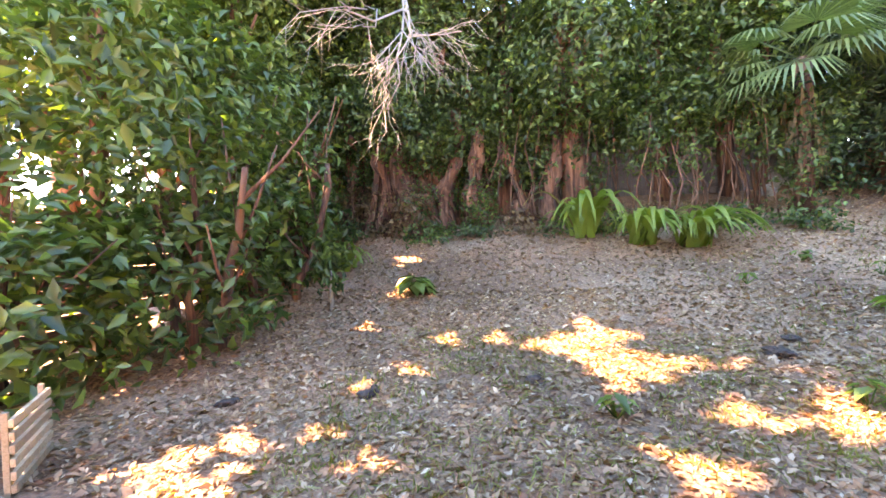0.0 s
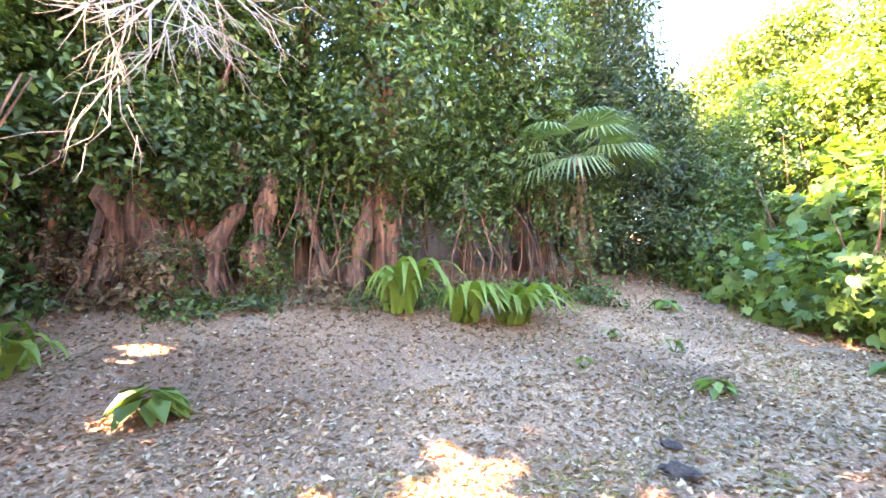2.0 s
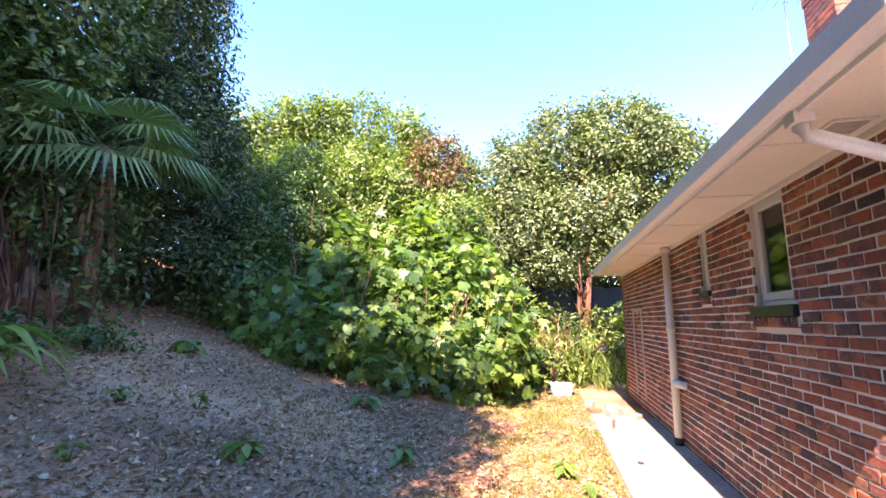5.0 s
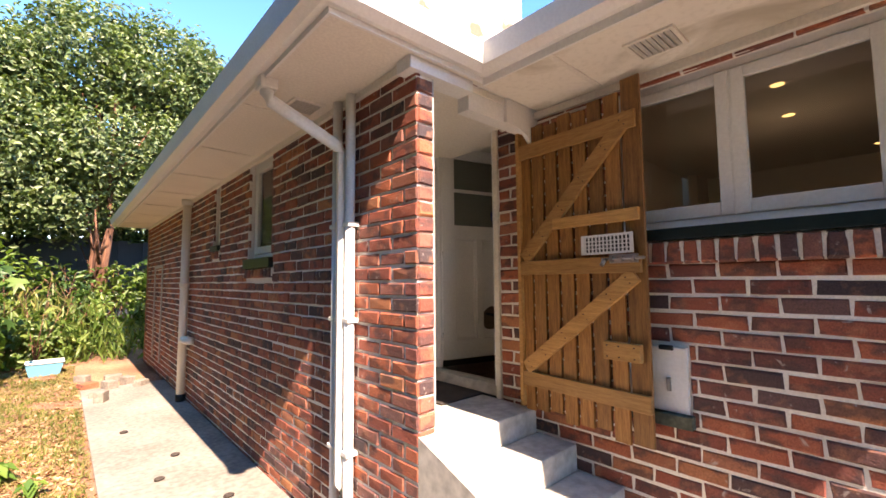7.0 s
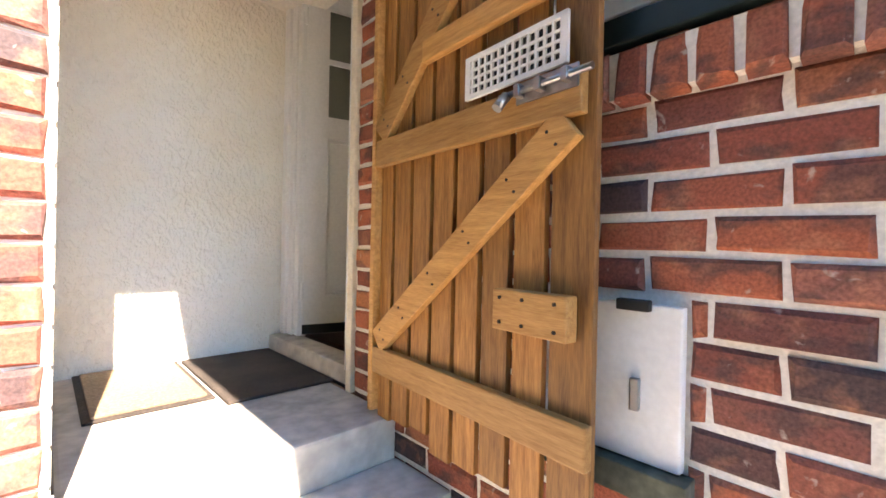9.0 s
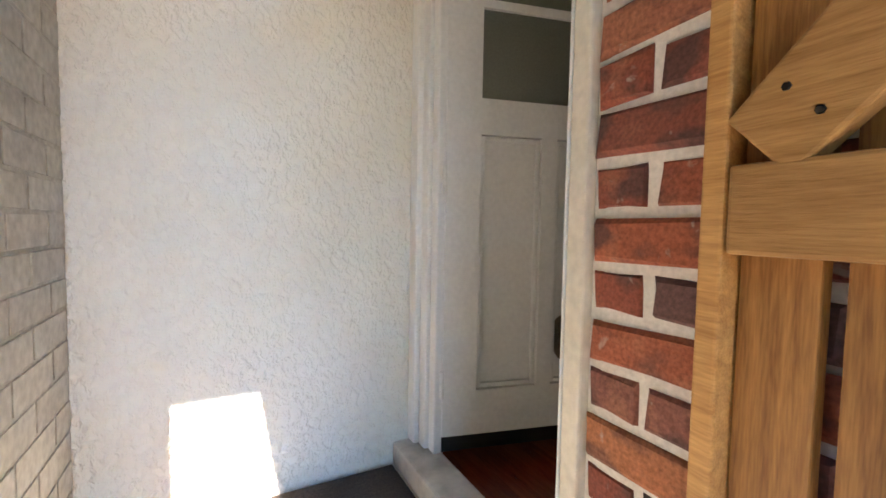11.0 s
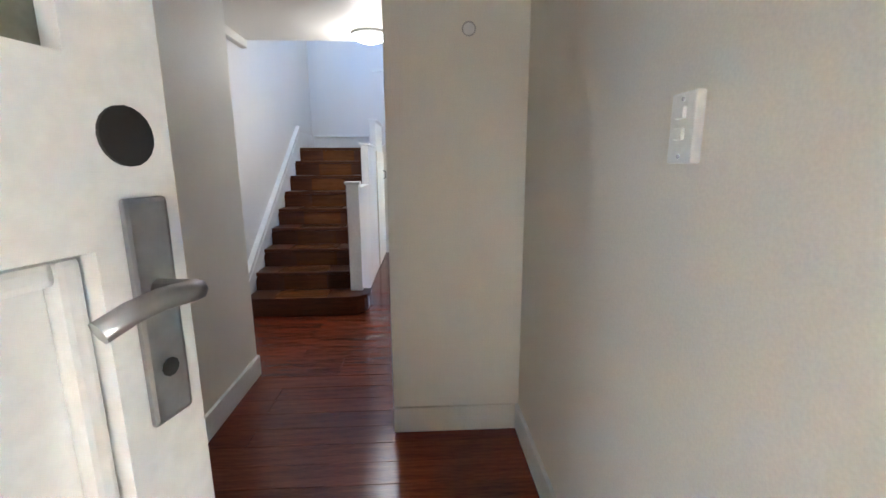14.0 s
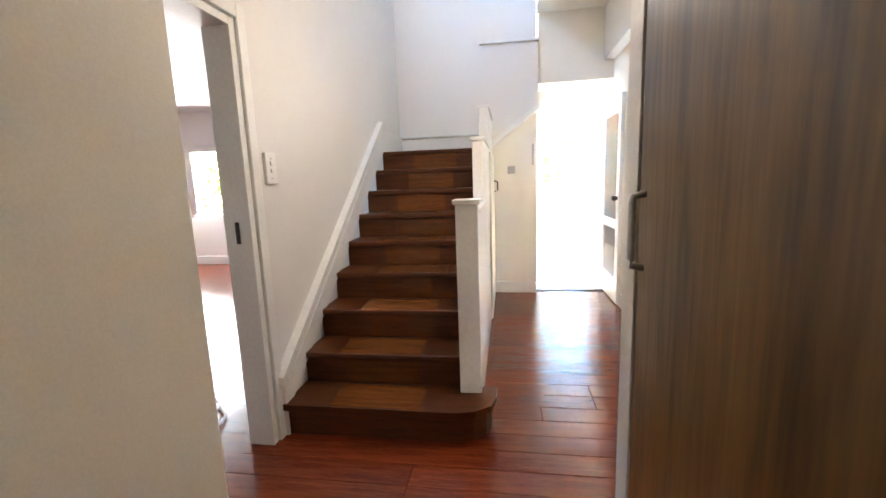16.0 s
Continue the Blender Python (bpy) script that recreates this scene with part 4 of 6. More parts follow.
struct(box("cornice_stair", 4.14, 5.65, 2.26, 2.32, CEIL - 0.07, CEIL, PLASTER, bevel=0.012), "plaster cornice", "trim")
struct(box("wall_passage_right", 4.56, 8.0, 0.0, 0.1, F - 0.1, CEIL, PLASTER, bevel=0), "cream passage wall", "wall")
struct(box("wall_cupboard_back", 3.6, 4.56, 0.17, 0.3, F - 0.1, CEIL, PLASTER, bevel=0), "wall behind the wardrobe", "wall")
cupwall = struct(prism("wall_understair", [(1.34, F - 0.1), (1.34, 2.38), (0.86, 2.74), (0.86, F - 0.1)], 0, 7.972, 8.06, PLASTER), "cream panelled understair wall", "wall")
struct(prism("wall_upper_flight", [(1.42, 2.47), (1.42, 3.44), (0.84, 3.42), (0.84, 2.83), (0.86, 2.80), (1.34, 2.44)], 0, 7.96, 7.978, PLASTER_COOL), "white panelled side of the upper flight", "wall")
prism("stringer", [(1.36, 2.375), (1.36, 2.435), (0.82, 2.835), (0.82, 2.775)], 0, 7.93, 7.978, WHITE)
struct(bpy.data.objects["stringer"], "white sloping stair stringer", "trim")
struct(box("trim_flight_cap", 7.94, 7.99, 0.84, 1.43, 3.43, 3.46, WHITE), "white capping", "trim")
struct(box("wall_bulkhead", 7.98, 8.3, 0.0, 0.84, 3.02, 5.6, PLASTER, bevel=0), "cream bulkhead over the passage opening", "wall")
struct(box("trim_opening_head", 8.3, 8.36, -0.3, 0.9, 2.80, 3.0, WHITE), "pale opening head", "trim")

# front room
# floor takes the pale wall colour to carry the room's brightness
struct(box("floor_front_room", 8.06, 12.0, -2.0, 2.3, F - 0.12, F - 0.003, PLASTER, bevel=0), "front room floor, sunlit brightness put into its pale colour", "floor")
holed_wall("wall_front", "x", 12.0, 12.15, -2.0, 2.3, F - 0.1, 3.4, [(-0.5, 0.55, 1.82, 2.93)], WHITE, "white front room wall with window")
struct(box("ceiling_front_room", 8.06, 12.1, -2.0, 2.3, 3.35, 3.45, PLASTER, bevel=0), "white front room ceiling", "ceiling")
struct(box("wall_front_left", 8.06, 12.0, 0.9, 1.0, F - 0.1, 3.35, PLASTER, bevel=0), "white front room side wall", "wall")
struct(box("wall_front_right", 8.3, 12.0, -1.1, -1.0, F - 0.1, 3.35, PLASTER, bevel=0), "white front room side wall", "wall")
struct(box("wall_front_brick", 11.4, 11.98, -0.98, -0.62, F, 3.3, BRICK_REST, bevel=0.01), "orange brick pier in the front room", "wall")
w4 = sash_window("window_4", 12.03, -0.5, 0.55, 1.82, 2.93, [], "bright white-framed front room window")
od = thing("glazed_door", (8.1, 0.05, F), "open white glazed inner door with dark knob", "door", kind="structure")
for q in ((7.5, 7.6, F + 0.01, 2.8), (8.2, 8.3, F + 0.01, 2.8), (7.6, 8.2, F + 0.01, 1.05), (7.6, 8.2, 2.65, 2.8), (7.6, 8.2, 1.55, 1.63)):
    box("door_rail", q[0], q[1], 0.102, 0.14, q[2], q[3], WHITE, od)
box("pane", 7.6, 8.2, 0.118, 0.122, 1.05, 2.65, GLASS, od, bevel=0)
tube("knob", [(7.56, 0.14, 1.85), (7.56, 0.19, 1.85)], 0.022, DARKSTEEL, od)
struct(box("threshold_strip", 8.04, 8.09, 0.1, 0.86, F, F + 0.008, DARKSTEEL, bevel=0), "dark metal threshold strip", "trim")
fb = thing("switch_box", (7.97, 1.12, 2.13), "small grey switch box on the understair wall", "switch")
box("body", 7.955, 7.979, 1.08, 1.16, 2.12, 2.20, GREYPIPE, fb)
hk = thing("coat_hook", (7.97, 0.9, 2.25), "dark slim metal latch on the understair panel", "latch")
box("bar", 7.965, 7.979, 0.885, 0.905, 2.2, 2.42, GREYPIPE, hk)
cd = thing("understair_door", (7.3, 1.318, F), "white understair cupboard door with dark pull", "door", kind="structure")
box("leaf", 7.0, 7.9, 1.302, 1.318, F + 0.02, 2.3, PLASTER, cd)
tube("pull", [(7.82, 1.30, 1.94), (7.82, 1.265, 1.95), (7.82, 1.265, 2.04), (7.82, 1.30, 2.05)], 0.008, DARKSTEEL, cd)

# living room
struct(box("floor_living_room", 2.5, 9.7, 2.44, 7.5, F - 0.12, F - 0.002, FLOORWOOD, bevel=0), "polished dark red boards of the living room", "floor")
struct(box("ceiling_living_room", 2.5, 9.8, 2.44, 7.6, 3.3, 3.4, PLASTER_COOL, bevel=0), "white living room ceiling", "ceiling")
holed_wall("wall_living_far", "x", 9.7, 9.82, 2.44, 7.5, F - 0.1, 3.3, [(5.72, 6.42, 1.6, 2.78)], PLASTER_COOL, "white living room wall with window")
struct(box("wall_living_end", 2.5, 9.7, 7.5, 7.6, F - 0.1, 3.3, PLASTER_COOL, bevel=0), "white living room wall", "wall")
struct(box("wall_living_near", 2.4, 2.5, 2.15, 7.6, F - 0.1, 3.3, PLASTER_COOL, bevel=0), "white living room wall", "wall")
sash_window("window_5", 9.73, 5.72, 6.42, 1.6, 2.78, [], "bright white-framed living room window")
struct(box("baseboard_living", 9.68, 9.7, 2.44, 7.5, F, F + 0.14, WHITE, bevel=0.004), "white skirting board", "baseboard")
cb = thing("loose_cable", (5.2, 2.9, F), "loop of pale cable on the floorboards", "cable")
tube("loop", [(5.2 + 0.22 * math.cos(a) * (1 + 0.2 * math.sin(3 * a)), 2.85 + 0.14 * math.sin(a), F + 0.012 + 0.03 * max(0, math.sin(a * 2))) for a in [i * 0.35 for i in range(19)]], 0.008, WHITE, cb, seg=6)

# doorway trim
dw = thing("doorway_lining", (4.7, 2.38, F), "white painted doorway lining to the living room", "door frame", kind="structure")
for q in ((5.10, 5.138, 2.315, 2.445, F, 2.785), (4.262, 4.30, 2.315, 2.445, F, 2.785), (4.30, 5.10, 2.315, 2.445, 2.75, 2.785)):
    box("lining", *q, WHITE, dw)
for q in ((5.142, 5.20, 2.30, 2.32, F, 2.85), (4.2, 4.258, 2.30, 2.32, F, 2.85), (4.258, 5.142, 2.30, 2.32, 2.79, 2.85)):
    box("architrave", *q, WHITE, dw, bevel=0.006)
box("strike_plate", 5.094, 5.1, 2.37, 2.39, 1.82, 1.92, DARKSTEEL, dw, "dark latch plate")

# skirting boards
for n, q in enumerate(((3.482, 3.5, 0.308, 0.91), (1.35, 3.5, 0.29, 0.308), (3.282, 3.3, 1.81, 2.03), (3.3, 4.14, 1.792, 1.81), (1.35, 3.28, 2.012, 2.03), (7.96, 7.98, 0.86, 1.32), (4.56, 8.0, 0.1, 0.12))):
    struct(box("baseboard", *q, F, F + 0.13, WHITE if n != 0 else PLASTER, bevel=0.005), "painted skirting board", "baseboard")


def staircase():
    st = thing("staircase", (6.3, 1.85, F), "dark timber staircase with worn lighter tread centres", "stairs")
    R, G, X0 = 0.1707, 0.25, 5.18
    for k in range(9):
        z, x = F + R * (k + 1), X0 + G * k
        end = x + G + 0.02 if k < 8 else 7.98
        ya = 1.39
        if k == 0:
            pts = [(x, 2.30), (x, 1.42), (x + 0.025, 1.33), (x + 0.08, 1.26), (x + 0.17, 1.235), (x + G + 0.02, 1.235), (x + G + 0.02, 2.30)]
            prism("tread", pts, 2, z - 0.032, z, STAIRDARK, st)
            pts2 = [(x + 0.025, 2.30), (x + 0.025, 1.42), (x + 0.05, 1.345), (x + 0.10, 1.285), (x + 0.18, 1.262), (x + G + 0.02, 1.262), (x + G + 0.02, 2.30)]
            prism("riser", pts2, 2, F + 0.001, z - 0.015, STAIRDARK, st)
        else:
            box("tread", x, end, ya, 2.30, z - 0.032, z, STAIRDARK, st, bevel=0.008)
            box("riser", x + 0.025, x + 0.045, ya, 2.30, z - R - 0.012, z - 0.015, STAIRDARK, st, bevel=0)
            w = 0.03 * math.sin(k * 2.3)
            box("worn_riser", x + 0.023, x + 0.0249, 1.63 + w, 2.02 + w, z - R + 0.002, z - 0.034, STAIRWORN, st, "lighter worn timber", bevel=0)
        if k < 8:
            w = 0.04 * math.sin(k * 1.7)
            box("worn_tread", x + 0.012, end - 0.03, 1.60 + w, 2.06 + w, z, z + 0.0018, STAIRWORN, st, "lighter worn timber", bevel=0)
    # closed balustrade in three rising bays, with newel
    for x0, x1, z1, nm in ((5.375, 5.485, 1.955, "newel"), (5.487, 6.26, 1.90, "balustrade"), (6.262, 7.10, 2.33, "balustrade"), (7.102, 7.96, 2.67, "balustrade")):
        ya, yb = (1.31, 1.42) if nm == "newel" else (1.32, 1.40)
        b = box(nm, x0, x1, ya, yb, F + (R if nm == "newel" else 0.0), z1, WHITE, st, "white painted timber", bevel=0.006)
        box("cap", x0 - 0.012, x1 + 0.0, ya - 0.012, yb + 0.012, z1, z1 + 0.025, WHITE, b, bevel=0.006)
    # sloping wall string
    prism("wall_string", [(5.19, F), (5.25, F), (5.25, 0.97), (7.20, 2.36), (7.20, 2.60), (5.19, 1.11)], 1, 2.285, 2.32, WHITE, st, "white moulded string along the wall")
    prism("string_mould", [(5.165, 1.10), (7.17, 2.585), (7.17, 2.62), (5.165, 1.14)], 1, 2.27, 2.319, WHITE, st)
    prism("string_bead", [(5.185, 1.05), (7.17, 2.52), (7.17, 2.535), (5.185, 1.065)], 1, 2.278, 2.319, WHITE, st)
    box("landing_skirting", 7.19, 7.98, 2.29, 2.32, 2.36, 2.55, WHITE, st)
    box("landing_skirting", 7.945, 7.98, 1.42, 2.29, 2.36, 2.53, WHITE, st)
    box("landing_mould", 7.93, 7.98, 1.42, 2.29, 2.53, 2.56, WHITE, st)


staircase()

# fittings
cl = thing("ceiling_light", (5.42, 1.17, CEIL), "round glowing white dome ceiling light", "lamp")
bm = bmesh.new()
bmesh.ops.create_uvsphere(bm, u_segments=24, v_segments=10, radius=0.14, matrix=Matrix.Translation((5.42, 1.17, CEIL - 0.02)) @ Matrix.Diagonal((1, 1, 0.4, 1)))
bmesh.ops.delete(bm, geom=[v for v in bm.verts if v.co.z > CEIL - 0.015], context="VERTS")
for f in bm.faces:
    f.smooth = True
part("dome", bm, glow("lamp_dome", (1.0, 0.97, 0.92), 0.35), cl)
tube("base_ring", [(5.42, 1.17, CEIL - 0.025), (5.42, 1.17, CEIL)], 0.15, WHITE, cl, seg=28)
pl = bpy.data.lights.new("ceiling_lamp", "POINT")
pl.energy, pl.shadow_soft_size, pl.color = 0.28, 0.12, (1.0, 0.93, 0.82)
new("ceiling_lamp", pl).location = (5.42, 1.17, CEIL - 0.22)


def wall_switch(x, y, z, facing, label, w=0.07, h=0.115):
    s = thing("light_switch", (x, y, z), label, "switch")
    sg = 1 if facing > 0 else -1
    box("plate", x - w / 2, x + w / 2, min(y, y + sg * 0.018), max(y, y + sg * 0.018), z - h / 2, z + h / 2, WHITE, s, bevel=0.004)
    for dz in (-0.02, 0.015):
        box("rocker", x - 0.012, x + 0.012, min(y + sg * 0.018, y + sg * 0.025), max(y + sg * 0.018, y + sg * 0.025), z + dz, z + dz + 0.02, WHITE, s, bevel=0.002)
    for dz in (-0.048, 0.048):
        tube("screw", [(x, y + sg * 0.017, z + dz), (x, y + sg * 0.0195, z + dz)], 0.004, STEEL, s, seg=8)


wall_switch(2.34, 0.29, 2.17, 1, "white two-gang light switch on the hall wall", 0.07, 0.12)
wall_switch(5.30, 2.32, 2.16, -1, "white light switch beside the stairs", 0.09, 0.15)
sd_ = thing("wall_button", (3.5, 0.55, 2.67), "small round cream wall fitting", "fitting")
bm = bmesh.new()
for i in range(24):
    a, b = 2 * math.pi * i / 24, 2 * math.pi * (i + 1) / 24
    q = [bm.verts.new((3.4975 - d_, 0.55 + r_ * math.cos(w_), 2.67 + r_ * math.sin(w_))) for r_, d_, w_ in ((0.022, 0, a), (0.03, 0.004, a), (0.03, 0.004, b), (0.022, 0, b))]
    bm.faces.new(q)
part("ring", bm, GREYPIPE, sd_)
tube("face", [(3.5, 0.55, 2.67), (3.494, 0.55, 2.67)], 0.024, WHITE, sd_, seg=20)
sen = thing("thermostat", (2.1, 0.29, 2.32), "white box fitting high on the hall wall", "fitting")
box("case", 2.02, 2.19, 0.29, 0.32, 2.32, 2.47, WHITE, sen, bevel=0.01)


def wardrobe():
    w = thing("hall_cupboard", (4.0, 0.6, F), "tall dark walnut cupboard with steel pull handle", "cupboard")
    box("body", 3.64, 4.36, 0.32, 0.86, F + 0.05, CEIL - 0.02, WARDROBE, w, bevel=0)
    box("door", 3.645, 4.35, 0.862, 0.882, F + 0.06, CEIL - 0.03, WARDROBE, w, bevel=0.002)
    box("plinth", 3.64, 4.36, 0.33, 0.84, F + 0.001, F + 0.05, BLACK, w, bevel=0)
    box("end_panel", 4.362, 4.46, 0.32, 0.885, F + 0.001, CEIL - 0.01, WHITE, w, "white painted end panel")
    box("jamb", 3.602, 3.638, 0.32, 0.905, F + 0.001, CEIL - 0.01, WHITE, w, "white-painted edge trim")
    tube("pull", [(4.31, 0.882, 2.03), (4.31, 0.906, 2.025), (4.31, 0.908, 2.01), (4.31, 0.908, 1.89), (4.31, 0.906, 1.875), (4.31, 0.882, 1.87)], 0.008, STEEL, w, "brushed steel bow handle", seg=10)


wardrobe()

# kitchen seen through the window
struct(box("floor_kitchen", 1.33, 5.0, -3.0, 0.17, F - 0.12, F, FLOORWOOD, bevel=0), "kitchen floor", "floor")
struct(box("ceiling_kitchen", 1.33, 5.0, -3.0, 0.17, 2.98, 3.1, PLASTER, bevel=0), "dim kitchen ceiling", "ceiling")
struct(box("wall_kitchen_far", 5.0, 5.1, -3.0, 0.0, F - 0.1, 3.0, PLASTER, bevel=0), "dim kitchen wall", "wall")
struct(box("wall_kitchen_door", 4.98, 4.998, -0.9, -0.1, F, 2.7, WHITE), "white door in the dim kitchen", "door")
struct(box("window_1_reveal", 1.33, 1.345, -2.9, 0.16, 1.0, 1.85, PLASTER, bevel=0), "inner wall below the window", "wall")
for i, (x, y) in enumerate(((2.2, -1.21), (2.95, -1.16), (4.55, -1.63))):
    dl_ = thing("downlight", (x, y, 2.98), "small warm recessed ceiling downlight", "lamp", "kitchen downlights")
    tube("lens", [(x, y, 2.975), (x, y, 2.982)], 0.04, glow("downlight_glow", (1.0, 0.62, 0.22), 0.5), dl_, seg=18)
    tube("rim", [(x, y, 2.977), (x, y, 2.981)], 0.055, WHITE, dl_, seg=18)

kl = bpy.data.lights.new("kitchen_downlight", "POINT")
kl.energy, kl.shadow_soft_size, kl.color = 0.5, 0.1, (1.0, 0.72, 0.5)
new("kitchen_downlight", kl).location = (2.95, -1.16, 2.35)

# slab path
struct(box("pavement_slab", -1.1, 0.0, -6.0, 7.0, -0.3, 0.0, PATHCONC, bevel=0.012), "pale concrete path along the house wall", "pavement")
struct(box("pavement_porch", 0.0, 1.09, -6.0, -1.2, -0.3, -0.004, PATHCONC, bevel=0), "pale concrete path before the steps", "pavement")

# ---- garden ----


def make_ground():
    xs = [-400, -200, -100, -60, -40, -30, -22, -18] + [-16 + 0.25 * i for i in range(62)] + [0.0]
    ys = [-400, -200, -100, -50, -25, -16, -13] + [-12 + 0.3 * i for i in range(88)] + [15, 17, 20, 30, 50, 100, 200, 400]
    xs = xs + [0.1, 12.5, 13, 30, 100, 400]
    bm = bmesh.new()
    g = [[bm.verts.new((x, y, ground_z(x, y) if x < 0.05 else (-0.28 if x < 12.6 else -0.2))) for y in ys] for x in xs]
    for i in range(len(xs) - 1):
        for j in range(len(ys) - 1):
            f = bm.faces.new((g[i][j], g[i + 1][j], g[i + 1][j + 1], g[i][j + 1]))
            f.smooth = True
    return struct(part("ground", bm, SOIL), "sloping garden earth strewn with dry leaf litter", "ground")


make_ground()
rs = np.random.RandomState(5)


def scatter(n, x0, x1, y0, y1):
    x, y = rs.uniform(x0, x1, n), rs.uniform(y0, y1, n)
    z = np.array([ground_z(a, b) for a, b in zip(x, y)])
    return np.stack([x, y, z], 1)


p = np.concatenate([scatter(52000, -10, -1.2, -6.5, 6), scatter(22000, -5.5, -1.2, -4.5, 5.5), scatter(4000, -3.2, -1.1, 0, 11)])
nm = rs.normal(size=p.shape) * 0.38 + np.array([0, 0, 1])
lit = cloud_mesh("leaf_litter", p + np.array([0, 0, 0.012]), nm, 0.03 + 0.075 * rs.rand(len(p)) ** 2, LITTER, aspect=0.42, fold=0.1)
tagged(lit, "dry brown and grey fallen leaves over the ground", "leaf litter", kind="stuff")
p = np.concatenate([scatter(7000, -2.9, -1.15, 1.2, 9.5), scatter(2200, -3.9, -1.2, -3.4, 0.8), scatter(1200, -8.0, -3.5, 0.5, 4.5)])
keep = np.array([noise.noise((a * 1.3, b * 1.3, 3.0)) > 0.02 for a, b in p[:, :2]])
p = p[keep]
nm = rs.normal(size=p.shape) * np.array([1, 1, 0.2])
gr = cloud_mesh("grass", p + np.array([0, 0, 0.028]), nm, 0.05 + 0.05 * rs.rand(len(p)), GRASS, aspect=0.16, fold=0.05, along=np.tile(np.array([[0.0, 0.0, 1.0]]), (len(p), 1)) + rs.normal(size=p.shape) * 0.45)
tagged(gr, "thin patchy yellow-green grass", "grass", kind="stuff")


p = np.concatenate([scatter(16000, -3.1, -1.12, 1.0, 9.8), scatter(5000, -4.2, -1.3, -3.0, 1.2)])
keep = np.array([noise.noise((a * 0.9, b * 0.9, 8.0)) > -0.22 for a, b in p[:, :2]])
p = p[keep]
dg = cloud_mesh("dry_lawn", p + np.array([0, 0, 0.016]), rs.normal(size=p.shape) * np.array([1, 1, 0.6]), 0.05 + 0.06 * rs.rand(len(p)), STRAW, aspect=0.13, fold=0.05, along=rs.normal(size=p.shape) * np.array([1, 1, 0.45]) + np.array([0, 0, 0.35]))
tagged(dg, "sparse straw-yellow dry lawn grass", "grass", kind="stuff")


def weed(x, y, n=9, size=0.16, mat=None, h=0.16, label="small leafy green weed on bare soil"):
    z = ground_z(x, y)
    t = thing("weed", (x, y, z), label, "weed", "garden weeds")
    r_ = np.random.RandomState(int(abs(x * 97 + y * 31) * 10) % 9999)
    a = r_.uniform(0, 2 * np.pi, n)
    rad = size * (0.35 + 0.65 * r_.rand(n))
    pos = np.stack([x + np.cos(a) * rad * 0.8, y + np.sin(a) * rad * 0.8, z + h * (0.3 + 0.7 * r_.rand(n))], 1)
    nrm_ = np.stack([np.cos(a) * 0.5, np.sin(a) * 0.5, np.ones(n)], 1)
    al = np.stack([np.cos(a), np.sin(a), np.full(n, -0.1)], 1)
    cloud_mesh("leaves", pos, nrm_, size * (0.7 + 0.6 * r_.rand(n)), mat or FIGLEAF, t, 0.55, 0.12, along=al)
    bm = bmesh.new()
    for q in pos[:6]:
        add_tube(bm, [(x, y, z - 0.01), tuple(q)], 0.006, 4)
    part("stem", bm, FIGLEAF, t)


for q in ((-4.63, 4.53, 12, 0.26), (-3.49, 2.94, 12, 0.2), (-4.78, 2.03, 12, 0.2), (-7.6, 4.1, 14, 0.28), (-5.9, 2.6, 8, 0.14), (-2.7, 2.1, 10, 0.16), (-2.35, 2.0, 14, 0.18), (-2.0, 1.2, 14, 0.2),
          (-1.6, 1.6, 12, 0.17), (-1.75, 3.5, 12, 0.15), (-1.5, 3.0, 10, 0.12), (-6.4, 2.0, 9, 0.13), (-5.6, 1.0, 8, 0.12), (-2.6, -1.0, 10, 0.14), (-2.9, 0.6, 9, 0.12)):
    weed(*q)
weed(-5.35, -3.3, 26, 0.30, HEDGELEAF, 0.22, "sunlit yellow-green low weed clump")


def clod(x, y, s):
    z = ground_z(x, y)
    o = thing("soil_clod", (x, y, z), "dark clump of earth on the leaf litter", "clod", "soil clods")
    bm = bmesh.new()
    bmesh.ops.create_icosphere(bm, subdivisions=4, radius=s * 0.85)
    for v in bm.verts:
        k_ = 1 + 0.5 * noise.noise(v.co * 11 + Vector((x, y, 0))) + 0.3 * noise.noise(v.co * 40 + Vector((y, x, 0)))
        v.co = Vector((v.co.x * k_ * 1.3 + x, v.co.y * k_ + y, max(-0.01, v.co.z * k_ * 0.45) + z + 0.01))
    part("lump", bm, EARTH, o)


for q in ((-3.78, 0.5, 0.13), (-4.1, 0.75, 0.09), (-2.75, -2.9, 0.10), (-3.1, -1.55, 0.09), (-2.45, -4.0, 0.09)):
    clod(*q)


def branchy(bm, base, top, r, seed, n=5, spread=0.9):
    """A tapered, slightly crooked trunk with limbs."""
    r_ = random.Random(seed)
    base, top = Vector(base), Vector(top)
    pts = []
    for i in range(7):
        f = i / 6
        pts.append(base.lerp(top, f) + Vector((r_.uniform(-1, 1), r_.uniform(-1, 1), 0)) * 0.10 * (0 if i == 0 else 1))
    add_tube(bm, pts, r, 10, r * 0.45)
    for i in range(n):
        s = pts[2 + i % 4]
        e = s + Vector((r_.uniform(-1, 1) * spread, r_.uniform(-1, 1) * spread, r_.uniform(0.6, 1.6)))
        add_tube(bm, [s, s.lerp(e, 0.5) + Vector((0, 0, -0.08)), e], r * 0.4, 6, r * 0.12)
    return bm


